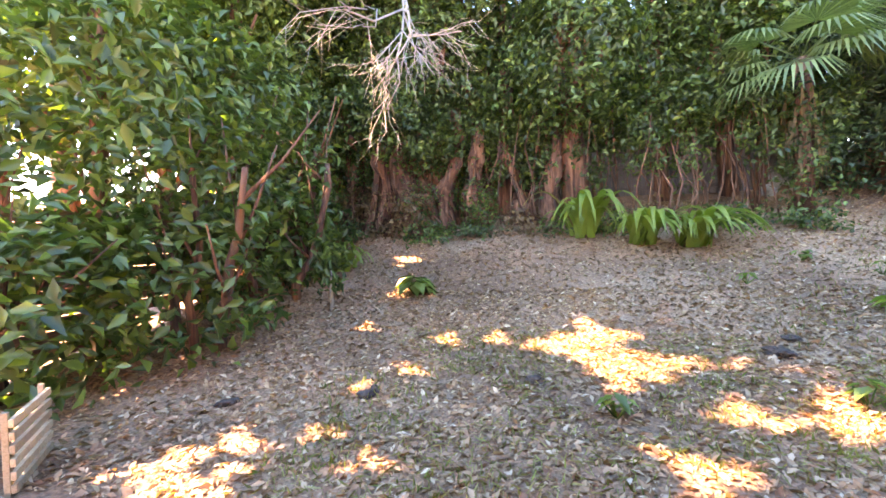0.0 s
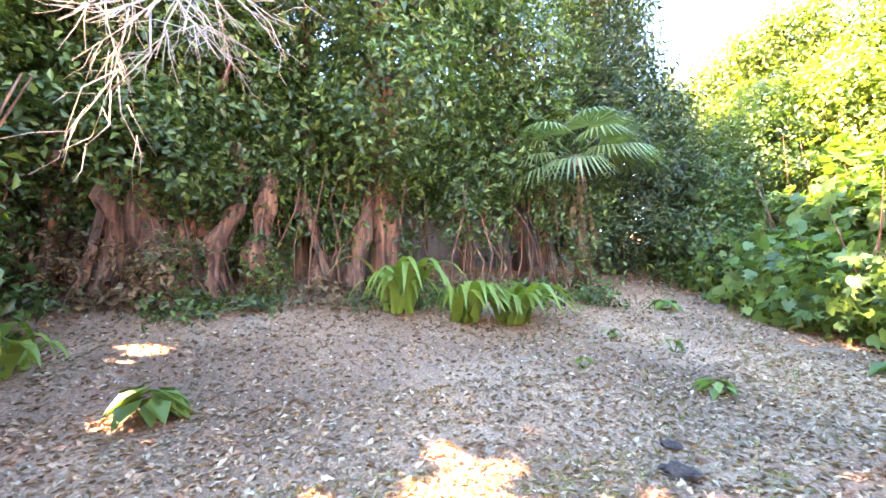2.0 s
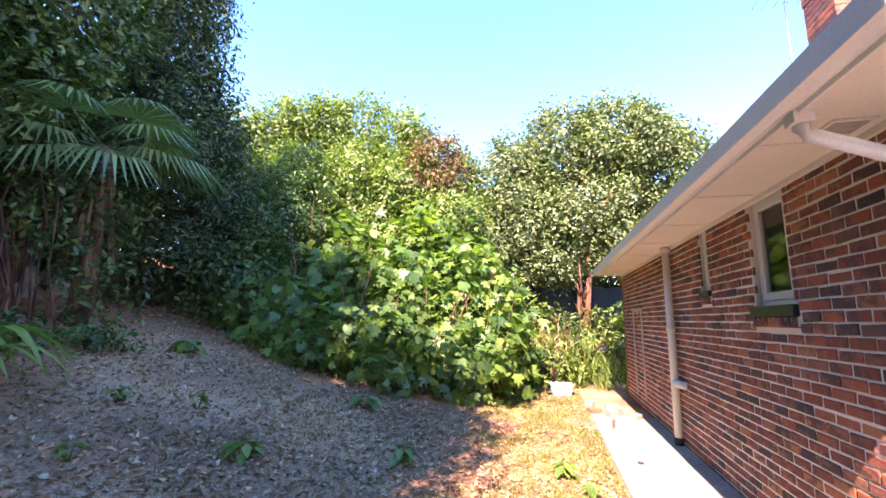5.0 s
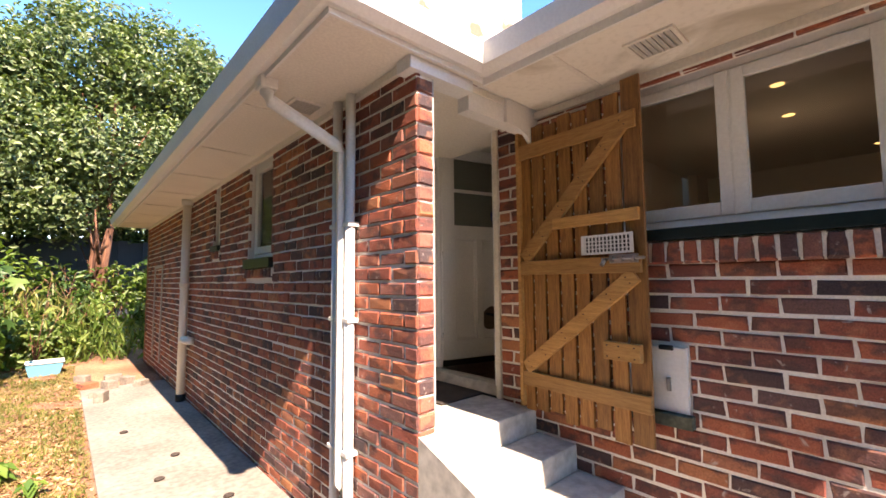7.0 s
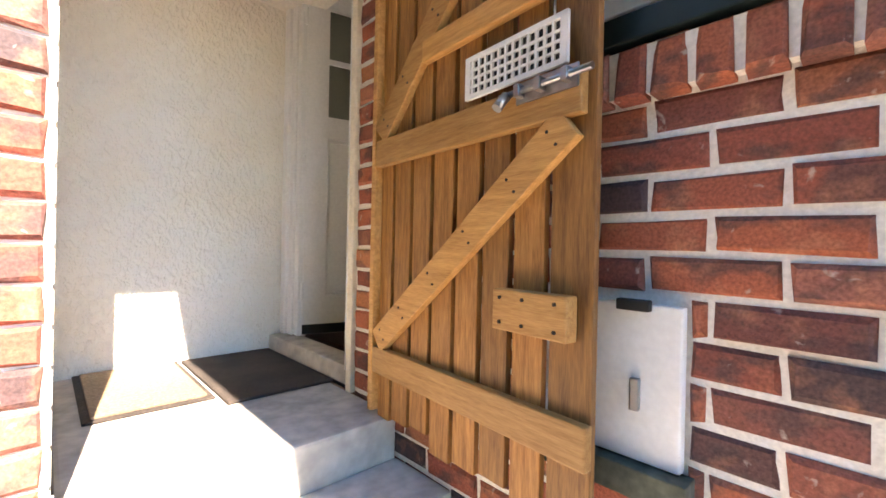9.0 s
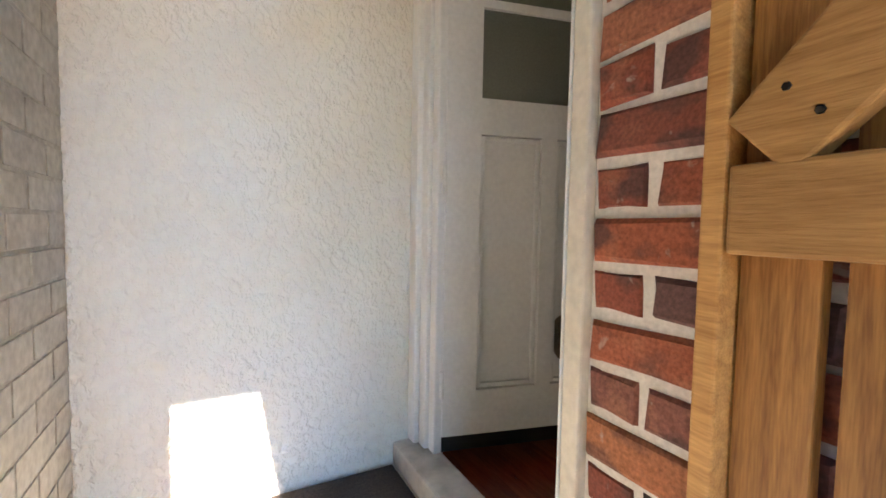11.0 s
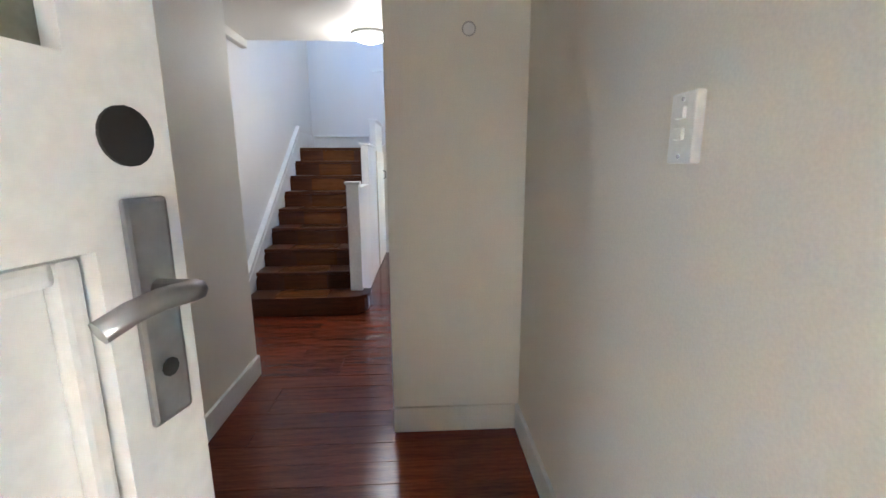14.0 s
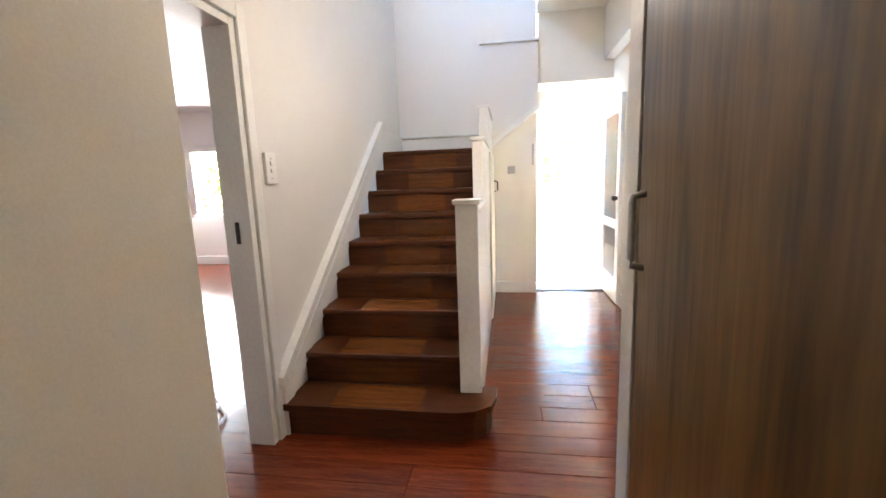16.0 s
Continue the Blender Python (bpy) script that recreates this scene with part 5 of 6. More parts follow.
def tree(name, at, height, r, lobes, clumps, per, spread, leaf, material, seed, label, stems=1, bark=None, aspect=0.5, category="tree"):
    x, y = at
    z = ground_z(x, y)
    t = thing(name, (x, y, z), label, category)
    bm = bmesh.new()
    r_ = random.Random(seed)
    for s in range(stems):
        bx_, by_ = (r_.uniform(-0.35, 0.35), r_.uniform(-0.45, 0.45)) if stems > 1 else (0, 0)
        branchy(bm, (x + bx_, y + by_, z - 0.1), (x + bx_ * 2.2, y + by_ * 2.2, z + height), r * r_.uniform(0.6, 1.1), seed * 10 + s)
    part("trunk", bm, bark or BARK, t)
    crown("crown", lobes, clumps, per, spread, leaf, material, t, seed, aspect=aspect, zmin=ground_z)
    return t


# tall ivy-clad trees along the back of the garden
back_trees = [(-9.6, -10.5), (-9.8, -8.2), (-9.3, -6.3), (-9.2, -4.75), (-9.1, -3.9), (-9.6, -2.3), (-9.4, -0.6), (-10.0, 1.2), (-10.3, 2.9)]
for i, (x, y) in enumerate(back_trees):
    r_ = random.Random(40 + i)
    lob = [(x + r_.uniform(-0.5, 0.9), y + r_.uniform(-0.5, 0.5), 4.9 + r_.uniform(-0.3, 0.3), 1.6, 1.35, 1.35), (x + r_.uniform(-0.4, 0.7), y, 7.2, 1.9, 1.5, 1.8), (x - 0.3, y, 9.4, 1.6, 1.4, 1.8),
           (x + 0.9, y + r_.uniform(-0.7, 0.7), 3.9 + r_.uniform(-0.2, 0.5), 0.7, 0.8, 0.6)]
    tree("tree", (x, y), 6.0, 0.26 if i in (3, 4, 5, 6) else 0.2, lob, 620, 26, 0.20, 0.135, DARKLEAF, 40 + i, "tall dark ivy-clad tree with bare brown trunks", 3 if i in (2, 3, 4) else 2)
# ragged hanging stems, ivy and undergrowth among the trunks
for i in range(22):
    r_ = random.Random(200 + i)
    y = -7.5 + i * 0.5
    x = -8.9 + r_.uniform(-0.5, 0.3)
    z = ground_z(x, y)
    t = thing("vine", (x, y, z), "bare brown vine stems hanging among trunks", "vine", "hanging vines")
    bm = bmesh.new()
    for s in range(5):
        a = Vector((x + r_.uniform(-0.4, 0.4), y + r_.uniform(-0.4, 0.4), z - 0.05))
        b = a + Vector((r_.uniform(-0.5, 0.4), r_.uniform(-0.5, 0.5), r_.uniform(1.6, 2.8)))
        add_tube(bm, [a, a.lerp(b, 0.35) + Vector((r_.uniform(-0.2, 0.2), r_.uniform(-0.2, 0.2), 0)), a.lerp(b, 0.7) + Vector((r_.uniform(-0.15, 0.15), r_.uniform(-0.2, 0.2), 0)), b], r_.uniform(0.012, 0.035), 6, 0.008)
    part("stem", bm, BARK, t)
    if i % 2 == 0:
        crown("ivy", [(x + 0.1, y, z + r_.uniform(1.0, 2.0), 0.35, 0.4, 0.8)], 40, 14, 0.12, 0.11, DARKLEAF, t, 300 + i)
for i in range(12):
    y = -7.6 + i * 0.95
    x = -8.35 + 0.25 * math.sin(i * 1.9)
    z = ground_z(x, y)
    t = thing("ground_ivy", (x, y, z), "low dark ivy and dry stalks under the trees", "ivy", "undergrowth")
    crown("leaves", [(x, y, z + 0.08, 0.55, 0.6, 0.22)], 45, 12, 0.10, 0.10, DARKLEAF if i % 3 else BROWNLEAF, t, 330 + i, inner=0.2, zmin=ground_z)
# weathered grey paling fence at the back, seen between the trunks
bf = thing("back_fence", (-10.4, 1.0, 2.0), "weathered grey paling fence behind the trees", "fence")
for i in range(30):
    y = -0.9 + i * 0.15
    z = ground_z(-10.45, y)
    box("paling", -10.46, -10.44, y, y + 0.142, z - 0.1, z + 1.1 + 0.05 * math.sin(i * 1.7), PALING, bf, bevel=0)
for z in (0.2, 0.8):
    box("fence_rail", -10.438, -10.40, -0.9, 3.6, 2.1 + z, 2.18 + z, PALING, bf, bevel=0)
# earth bank and dim thicket behind the trunks
for i in range(10):
    y = -11 + i * 1.6
    x = -11.8 if y < -1.8 or y > 2.5 else -13.6
    t = thing("thicket", (x, y, ground_z(x, y)), "dim dense thicket behind the tree trunks", "thicket", "thicket")
    crown("leaves", [(x, y, 3.2, 0.8, 1.3, 2.2), (x - 0.6, y, 6.0, 0.8, 1.4, 2.4)], 520, 20, 0.24, 0.26, DARKLEAF if i % 4 else HEDGELEAF, t, 350 + i, inner=0.2, zmin=ground_z)
# old stumps / mossy pale trunks at the foot of the trees
for i, (x, y, h, r) in enumerate(((-8.9, -4.85, 2.6, 0.23), (-8.8, -4.2, 2.4, 0.30), (-8.85, -3.7, 2.7, 0.26), (-9.0, -5.5, 2.2, 0.2), (-9.0, -1.95, 2.3, 0.22), (-9.2, -6.6, 2.4, 0.2), (-8.7, -5.2, 3.8, 0.26), (-8.6, -4.45, 3.9, 0.36), (-8.75, -3.95, 3.8, 0.24), (-8.8, -2.9, 3.6, 0.3), (-8.9, -1.3, 3.4, 0.26), (-9.1, -6.0, 3.6, 0.26))):
    z = ground_z(x, y)
    t = thing("old_tree", (x, y, z), "leaning reddish-brown old trunk under ivy", "tree", "old trunks")
    bm = bmesh.new()
    r_ = random.Random(i)
    ln = r_.uniform(-0.12, 0.12)
    pts = [(x + r_.uniform(-0.06, 0.06) * j, y + 0.1 * math.sin(j + i) + ln * j * 0.5, z - 0.1 + h * j / 9) for j in range(10)]
    add_tube(bm, pts, r * 0.75, 14, r * 0.35)
    for j in range(4):
        a = r_.uniform(0, 6.28)
        add_tube(bm, [(x + math.cos(a) * r * 1.6, y + math.sin(a) * r * 1.6, z - 0.1), (x + math.cos(a) * r * 0.5, y + math.sin(a) * r * 0.5, z + 0.35), pts[4 + j]], r * 0.22, 7, r * 0.12)
    for v in bm.verts:
        q = Vector((v.co.x * 5, v.co.y * 5, v.co.z * 0.9))
        v.co += Vector((noise.noise(q), noise.noise(q + Vector((7, 0, 0))), 0)) * 0.17
    part("trunk", bm, BARK, t)
    if i % 2:
        crown("low_ivy", [(x + 0.3, y + 0.15, z + 0.5, 0.3, 0.4, 0.5)], 30, 14, 0.12, 0.1, DARKLEAF if i % 4 == 1 else BROWNLEAF, t, 460 + i, inner=0.2, zmin=ground_z)
    crown("ivy", [(x + 0.05, y, z + h * 0.75, 0.38, 0.36, h * 0.3)], 55, 14, 0.12, 0.11, DARKLEAF, t, 420 + i)

# tall trees added, mostly out of view, to cast the garden's shade
lob = [(-5.6, -9.3, 6.8, 1.9, 1.9, 1.3), (-4.2, -8.6, 7.8, 1.8, 1.9, 1.3), (-6.6, -8.2, 8.4, 1.9, 1.7, 1.3), (-5.0, -7.2, 9.2, 1.8, 1.7, 1.2), (-6.8, -6.6, 9.0, 1.6, 1.6, 1.2)]
tree("added_shade_tree", (-5.0, -9.4), 7.0, 0.22, lob, 330, 22, 0.24, 0.17, DARKLEAF, 77, "tall leafy tree added to shade the garden")

lob = [(-8.8, -7.6, 11.0, 1.9, 1.8, 1.3), (-6.6, -7.4, 11.4, 1.9, 1.8, 1.3), (-9.6, -6.4, 13.2, 2.0, 1.8, 1.4), (-7.6, -6.2, 13.6, 1.9, 1.8, 1.4), (-6.0, -6.4, 13.0, 1.6, 1.8, 1.3),
       (-9.4, -5.0, 15.0, 1.9, 1.8, 1.4), (-8.5, -4.9, 15.4, 1.3, 1.8, 1.3)]
tree("added_shade_tree", (-8.0, -8.0), 13.0, 0.3, lob, 850, 22, 0.24, 0.19, DARKLEAF, 78, "very tall leafy tree added to shade the garden")

# more added crowns, each lobe set sunward of the ground it must shade
for i, (x, y, zs) in enumerate(((-6.4, -7.0, (10.6, 12.4, 13.9)), (-3.6, -8.5, (6.9, 8.7, 10.4)))):
    lob = [((-4.35 if i == 0 else -2.3) - 0.154 * z, y, z, 1.1 if i == 0 else 0.95, 1.3, 1.2) for z in zs]
    if i == 0:
        lob += [(-9.3, y, 16.9, 1.2, 1.3, 1.4), (-10.2, y, 17.9, 1.5, 1.3, 1.6), (-11.6, y, 18.4, 1.6, 1.3, 1.6)]
    tree("added_shade_tree", (x, y), zs[1], 0.22, lob, 1300 if i == 0 else 760, 20, 0.22, 0.2, DARKLEAF, 280 + i, "tall leafy boundary tree added to shade the garden")

# conifer at the corner
lob = [(-10.6 + 0.3 * math.sin(i), 5.6, 2.9 + i * 1.05, max(0.9, 2.3 - 0.14 * i), max(0.9, 2.0 - 0.12 * i), 1.0) for i in range(9)]
tree("conifer", (-10.8, 5.6), 10.0, 0.3, lob, 2000, 26, 0.19, 0.15, CONIFER, 61, "tall dense dark green conifer", aspect=0.3)


def fan_palm(x, y, h):
    z = ground_z(x, y)
    t = thing("fan_palm", (x, y, z), "fan palm with drooping pale green fronds", "palm")
    tube("trunk", [(x, y, z - 0.1), (x + 0.05, y, z + h * 0.5), (x, y + 0.05, z + h)], 0.17, BARK, t, seg=12, r2=0.13)
    r_ = random.Random(9)
    for i in range(18):
        a = i * 2.4
        el = r_.uniform(-0.35, 0.7)
        d_ = Vector((math.cos(a) * math.cos(el), math.sin(a) * math.cos(el), math.sin(el)))
        o = Vector((x, y, z + h))
        e = o + d_ * r_.uniform(0.7, 1.0)
        bm = bmesh.new()
        add_tube(bm, [o, e], 0.012, 5)
        side = d_.cross(Vector((0, 0, 1))).normalized()
        up = side.cross(d_)
        for s in range(26):
            q = -1.75 + 3.5 * s / 25
            v = (d_ * math.cos(q) + side * math.sin(q)).normalized()
            ln = 1.0 * (0.75 + 0.25 * math.cos(q))
            wv = v.cross(up).normalized() * 0.03
            m_ = e + v * ln * 0.6 + up * 0.03 - Vector((0, 0, 0.1 * ln))
            tip = e + v * ln - Vector((0, 0, 0.5 * ln))
            va = [bm.verts.new(p_) for p_ in (e, m_ - wv, m_ + wv, tip)]
            bm.faces.new((va[0], va[1], va[2]))
            bm.faces.new((va[1], va[3], va[2]))
        part("frond", bm, PALMLEAF, t)
    crown("ivy", [(x + 0.35, y - 0.1, z + 0.8, 0.4, 0.6, 0.8), (x + 0.3, y + 0.2, z + 1.9, 0.35, 0.5, 0.7)], 75, 14, 0.13, 0.11, DARKLEAF, t, 812, inner=0.2, zmin=ground_z)
    for i in range(34):
        a, o = i * 2.4, Vector((x, y, z + h * r_.uniform(0.45, 0.95)))
        e = o + Vector((math.cos(a) * 0.28, math.sin(a) * 0.28, -0.12))
        bm = bmesh.new()
        for s in range(9):
            v = Vector((math.cos(a + (s - 4) * 0.09), math.sin(a + (s - 4) * 0.09), 0))
            w_ = Vector((-v.y, v.x, 0)) * 0.018
            tip = e + v * r_.uniform(0.05, 0.16) - Vector((0, 0, r_.uniform(0.6, 1.05)))
            va = [bm.verts.new(p_) for p_ in (o, e - w_, e + w_, tip)]
            bm.faces.new((va[0], va[1], va[2]))
            bm.faces.new((va[1], va[3], va[2]))
        part("dead_frond", bm, BROWNLEAF, t, "dry brown hanging frond")


fan_palm(-8.9, 3.3, 2.9)


def strap_plant(x, y, n, length, lean, seed, label):
    z = ground_z(x, y)
    t = thing("strap_leaf_plant", (x, y, z), label, "plant", "strap-leaved plants")
    r_ = random.Random(seed)
    for i in range(n):
        a = r_.uniform(0, 2 * math.pi)
        d_ = Vector((math.cos(a), math.sin(a), 0)) + Vector(lean) * r_.uniform(0.4, 1.2)
        ln, w_ = length * r_.uniform(0.65, 1.1), r_.uniform(0.045, 0.075)
        o = Vector((x + r_.uniform(-0.22, 0.22), y + r_.uniform(-0.22, 0.22), z - 0.02))
        side = d_.cross(Vector((0, 0, 1))).normalized()
        bm = bmesh.new()
        prev = None
        for s in range(8):
            f = s / 7
            c = o + d_ * ln * 0.62 * f + Vector((0, 0, ln * (1.9 * f - 1.72 * f * f)))
            c.z = max(c.z, ground_z(c.x, c.y) + 0.015)
            ww = w_ * math.sin(math.pi * min(1, 0.25 + 0.75 * f)) + 0.003
            row = [bm.verts.new(c - side * ww + Vector((0, 0, 0.012))), bm.verts.new(c), bm.verts.new(c + side * ww + Vector((0, 0, 0.012)))]
            if prev:
                bm.faces.new((prev[0], prev[1], row[1], row[0]))
                bm.faces.new((prev[1], prev[2], row[2], row[1]))
            prev = row
        part("leaf", bm, STRAPLEAF, t)


strap_plant(-7.9, -0.75, 30, 1.45, (0.5, -0.05, 0), 1, "tall clump of arching pale green strap leaves")
strap_plant(-7.5, 0.2, 38, 1.1, (0.85, 0.5, 0), 2, "low sprawling clump of broad green strap leaves")
strap_plant(-7.4, 0.95, 38, 1.1, (0.8, 0.7, 0), 3, "low sprawling clump of broad green strap leaves")
strap_plant(-6.4, -5.0, 22, 0.95, (0.2, 0.2, 0), 4, "dark green strap leaves beside the shrubs")


dl2_ = thing("dead_strap_leaf", (-7.95, -0.85, ground_z(-7.95, -0.85)), "dry tan strap leaf arching from the clump", "leaf")
bm = bmesh.new()
prev = None
for s_ in range(9):
    f = s_ / 8
    c = Vector((-7.95 + 0.25 * f, -0.85 - 1.0 * f, ground_z(-7.95, -0.85) + 1.55 * f * (1.75 - 1.35 * f)))
    w_ = 0.055 * math.sin(math.pi * min(1, 0.2 + 0.8 * f)) + 0.004
    row = [bm.verts.new(c + Vector((w_, w_ * 0.3, 0))), bm.verts.new(c - Vector((0, 0, 0.015))), bm.verts.new(c - Vector((w_, w_ * 0.3, 0)))]
    if prev:
        bm.faces.new((prev[0], prev[1], row[1], row[0]))
        bm.faces.new((prev[1], prev[2], row[2], row[1]))
    prev = row
part("blade", bm, STRAW, dl2_)


def cane_plant(x, y):
    z = ground_z(x, y)
    t = thing("young_shrub", (x, y, z), "spindly young shrub with pale cut stems", "shrub")
    bm = bmesh.new()
    for i in range(4):
        add_tube(bm, [(x + 0.03 * i - 0.05, y + 0.02 * (i % 2), z - 0.03), (x + 0.06 * i - 0.1, y + 0.04 * i - 0.06, z + 0.55)], 0.022, 7, 0.014)
    part("stem", bm, GREYBARK, t)
    crown("leaves", [(x, y, z + 0.75, 0.22, 0.25, 0.3), (x, y + 0.05, z + 0.5, 0.2, 0.2, 0.15)], 26, 9, 0.08, 0.16, SHRUBLEAF, t, 77, inner=0.2, aspect=0.28)


cane_plant(-4.78, -4.33)

# overhanging shrubs on the side boundary
for i, (x, y, h, sc) in enumerate(((-3.4, -5.3, 2.0, 1.0), (-4.9, -5.5, 2.1, 1.0), (-6.4, -6.0, 2.2, 1.0), (-2.0, -5.7, 1.6, 1.0))):
    z = ground_z(x, y)
    lob = [(x, y, z + 0.75, 1.05, 0.85, 0.75), (x - 0.2, y - 0.2, z + 1.9, 1.1, 0.9, 0.9), (x + 0.3, y - 0.5, z + 3.0, 1.2, 0.9, 1.0)]
    tree("shrub", (x, y), h, 0.07, lob, 240, 14, 0.17, 0.17, SHRUBLEAF, 90 + i, "dense glossy dark green shrub overhanging the bed", 3, category="shrub", aspect=0.45)
for i, (x, y) in enumerate(((-7.9, -7.4), (-6.0, -7.6), (-4.0, -7.6))):
    z = ground_z(x, y)
    lob = [(x, y, z + 3.6, 1.4, 1.0, 1.2), (x, y, z + 5.8, 1.5, 1.1, 1.5)]
    tree("tree", (x, y), 5.0, 0.14, lob, 420, 20, 0.24, 0.17, HEDGELEAF, 110 + i, "light green broadleaf tree beyond the fence", 2)

# tall trees added on the sunny side boundary, mostly out of view, for their shade
for i, (x, y) in enumerate(((-12.0, -8.6), (-9.6, -9.0), (-7.2, -8.8), (-12.5, -5.5))):
    lob = [(x, y, 7.0, 1.7, 1.6, 1.8), (x + 0.3, y, 9.8, 1.9, 1.7, 2.0), (x - 0.2, y + 0.2, 12.6, 1.7, 1.6, 2.0), (x, y, 15.0, 1.2, 1.2, 1.5)]
    tree("added_shade_tree", (x, y), 11.0, 0.28, lob, 640, 18, 0.28, 0.23, DARKLEAF, 250 + i, "very tall dark tree added to shade the garden", 1)


def side_fence():
    f = thing("paling_fence", (-5.5, -6.8, 0.4), "weathered brown lapped board fence", "fence")
    x = -9.4
    while x < -1.0:
        z = ground_z(x + 0.9, -6.8)
        tube("post", [(x, -6.86, z - 0.3), (x, -6.86, z + 1.75)], 0.05, FENCEWOOD, f, seg=8)
        for i in range(11):
            box("slat", x + 0.01, x + 1.79, -6.81, -6.795, z + 0.05 + i * 0.15, z + 0.19 + i * 0.15, FENCEWOOD, f, bevel=0, m=Matrix.Rotation(0.0, 4, "X"))
        x += 1.8


side_fence()


def pallet(x, y):
    z = ground_z(x, y)
    t = thing("slatted_crate", (x, y, z), "pale slatted timber crate half under the shrub", "crate")
    m = Matrix.Translation((x, y, z)) @ Matrix.Rotation(0.75, 4, "Z")
    for i in range(6):
        box("slat", -0.3, 0.3, -0.012, 0.012, 0.02 + i * 0.07, 0.065 + i * 0.07, CRATEWOOD, t, m=m)
        box("slat", -0.3, 0.3, -0.40, -0.376, 0.02 + i * 0.07, 0.065 + i * 0.07, CRATEWOOD, t, m=m)
    for u in (-0.29, 0.26):
        for v in (-0.375, -0.045):
            box("corner_post", u, u + 0.03, v, v + 0.03, 0.0, 0.45, CRATEWOOD, t, m=m)


pallet(-1.36, -4.4)


def dead_branch():
    t = thing("dead_branch", (-4.5, -3.1, 4.6), "pale bare dead branch hanging over the bed", "branch")
    r_ = random.Random(3)
    bm = bmesh.new()

    def grow(p_, d_, ln, r, depth):
        e = p_ + d_ * ln
        mid = p_.lerp(e, 0.5) + Vector((r_.uniform(-1, 1), r_.uniform(-1, 1), r_.uniform(-1, 1))) * ln * 0.12
        add_tube(bm, [p_, mid, e], r, 6, r * 0.55)
        if depth:
            for _ in range(4 if depth > 1 else 3):
                nd = (d_ + Vector((r_.uniform(-1, 1), r_.uniform(-1, 1), r_.uniform(-1.1, 0.7))) * 0.75).normalized()
                grow(p_.lerp(e, r_.uniform(0.3, 1)), nd, ln * r_.uniform(0.5, 0.8), r * 0.5, depth - 1)
    grow(Vector((-6.2, -3.6, 5.4)), Vector((0.75, 0.25, -0.65)).normalized(), 1.7, 0.035, 4)
    part("limb", bm, GREYBARK, t)


dead_branch()

# fig thicket at the far side of the lawn
fig_spots = [(-8.6, 6.9, 1.1), (-7.4, 6.6, 1.2), (-6.3, 6.5, 1.2), (-5.2, 6.5, 1.3), (-4.2, 6.9, 1.4), (-3.4, 7.6, 1.5), (-7.6, 7.6, 2.1), (-6.4, 7.6, 2.4), (-5.2, 7.6, 2.7), (-4.2, 8.0, 2.9), (-3.2, 8.7, 2.5),
             (-6.6, 8.7, 3.2), (-5.2, 8.7, 3.9), (-4.0, 9.2, 3.6), (-7.8, 9.0, 3.4)]
for i, (x, y, h) in enumerate(fig_spots):
    z = ground_z(x, y)
    lob = [(x, y - 0.1, z + h * 0.4, 0.95, 0.95, h * 0.42), (x + 0.1, y + 0.15, z + h * 0.72, 0.8, 0.8, h * 0.32)]
    tree("fig_bush", (x, y), h * 0.7, 0.04, lob, 125, 13, 0.19, 0.27, FIGLEAF, 130 + i, "sprawling fig bush with large lobed green leaves", 4, category="bush", aspect=0.75)
for i, (x, y, h) in enumerate(((-8.9, 6.3, 2.6), (-9.8, 7.4, 3.8), (-8.6, 8.2, 3.8))):
    z = ground_z(x, y)
    lob = [(x, y, z + h * 0.35, 1.2, 1.0, h * 0.45), (x - 0.3, y + 0.4, z + h * 0.8, 1.2, 1.0, h * 0.4)]
    tree("ivy_mound", (x, y), h * 0.6, 0.05, lob, 380, 22, 0.17, 0.12, DARKLEAF, 150 + i, "dark climbing greenery smothering a mound", 3, category="bush")
# yellow-green hedge bank behind
for i, (x, y, h) in enumerate(((-14.2, 12.0, 8.6), (-12.4, 12.2, 9.0), (-10.6, 12.4, 9.3), (-8.8, 12.6, 9.9), (-7.2, 12.4, 9.4), (-5.6, 12.2, 8.0), (-10.2, 10.4, 6.6), (-8.2, 10.6, 7.0), (-6.2, 10.8, 6.9), (-4.9, 10.8, 5.6))):
    z = ground_z(x, y) * 0.6
    r_ = random.Random(700 + i)
    lob = [(x, y, z + h * 0.2, 1.4, 1.2, h * 0.2), (x + 0.2, y, z + h * 0.42, 1.4, 1.2, h * 0.18)]
    lob += [(x, y, z + h * 0.62, 1.4, 1.1, h * 0.16), (x + 0.1, y, z + h * 0.82, 1.2, 1.0, h * 0.13)]
    lob += [(x + r_.uniform(-0.9, 0.9), y + r_.uniform(-0.8, 0.4), (z + h) * r_.uniform(0.5, 0.9), r_.uniform(0.5, 0.9), 0.7, r_.uniform(0.4, 0.7)) for _ in range(6)]
    tree("hedge_tree", (x, y), h * 0.5, 0.12, lob, 760, 24, 0.19, 0.15, HEDGELEAF, 170 + i, "tall yellow-green creeper-covered hedge tree", 2)
t = thing("dead_creeper", (-5.0, 10.6, 5.0), "patch of dry brown creeper on the hedge", "creeper")
crown("leaves", [(-5.1, 10.5, 6.6, 0.8, 0.5, 0.9)], 110, 16, 0.2, 0.13, BROWNLEAF, t, 199, inner=0.6)
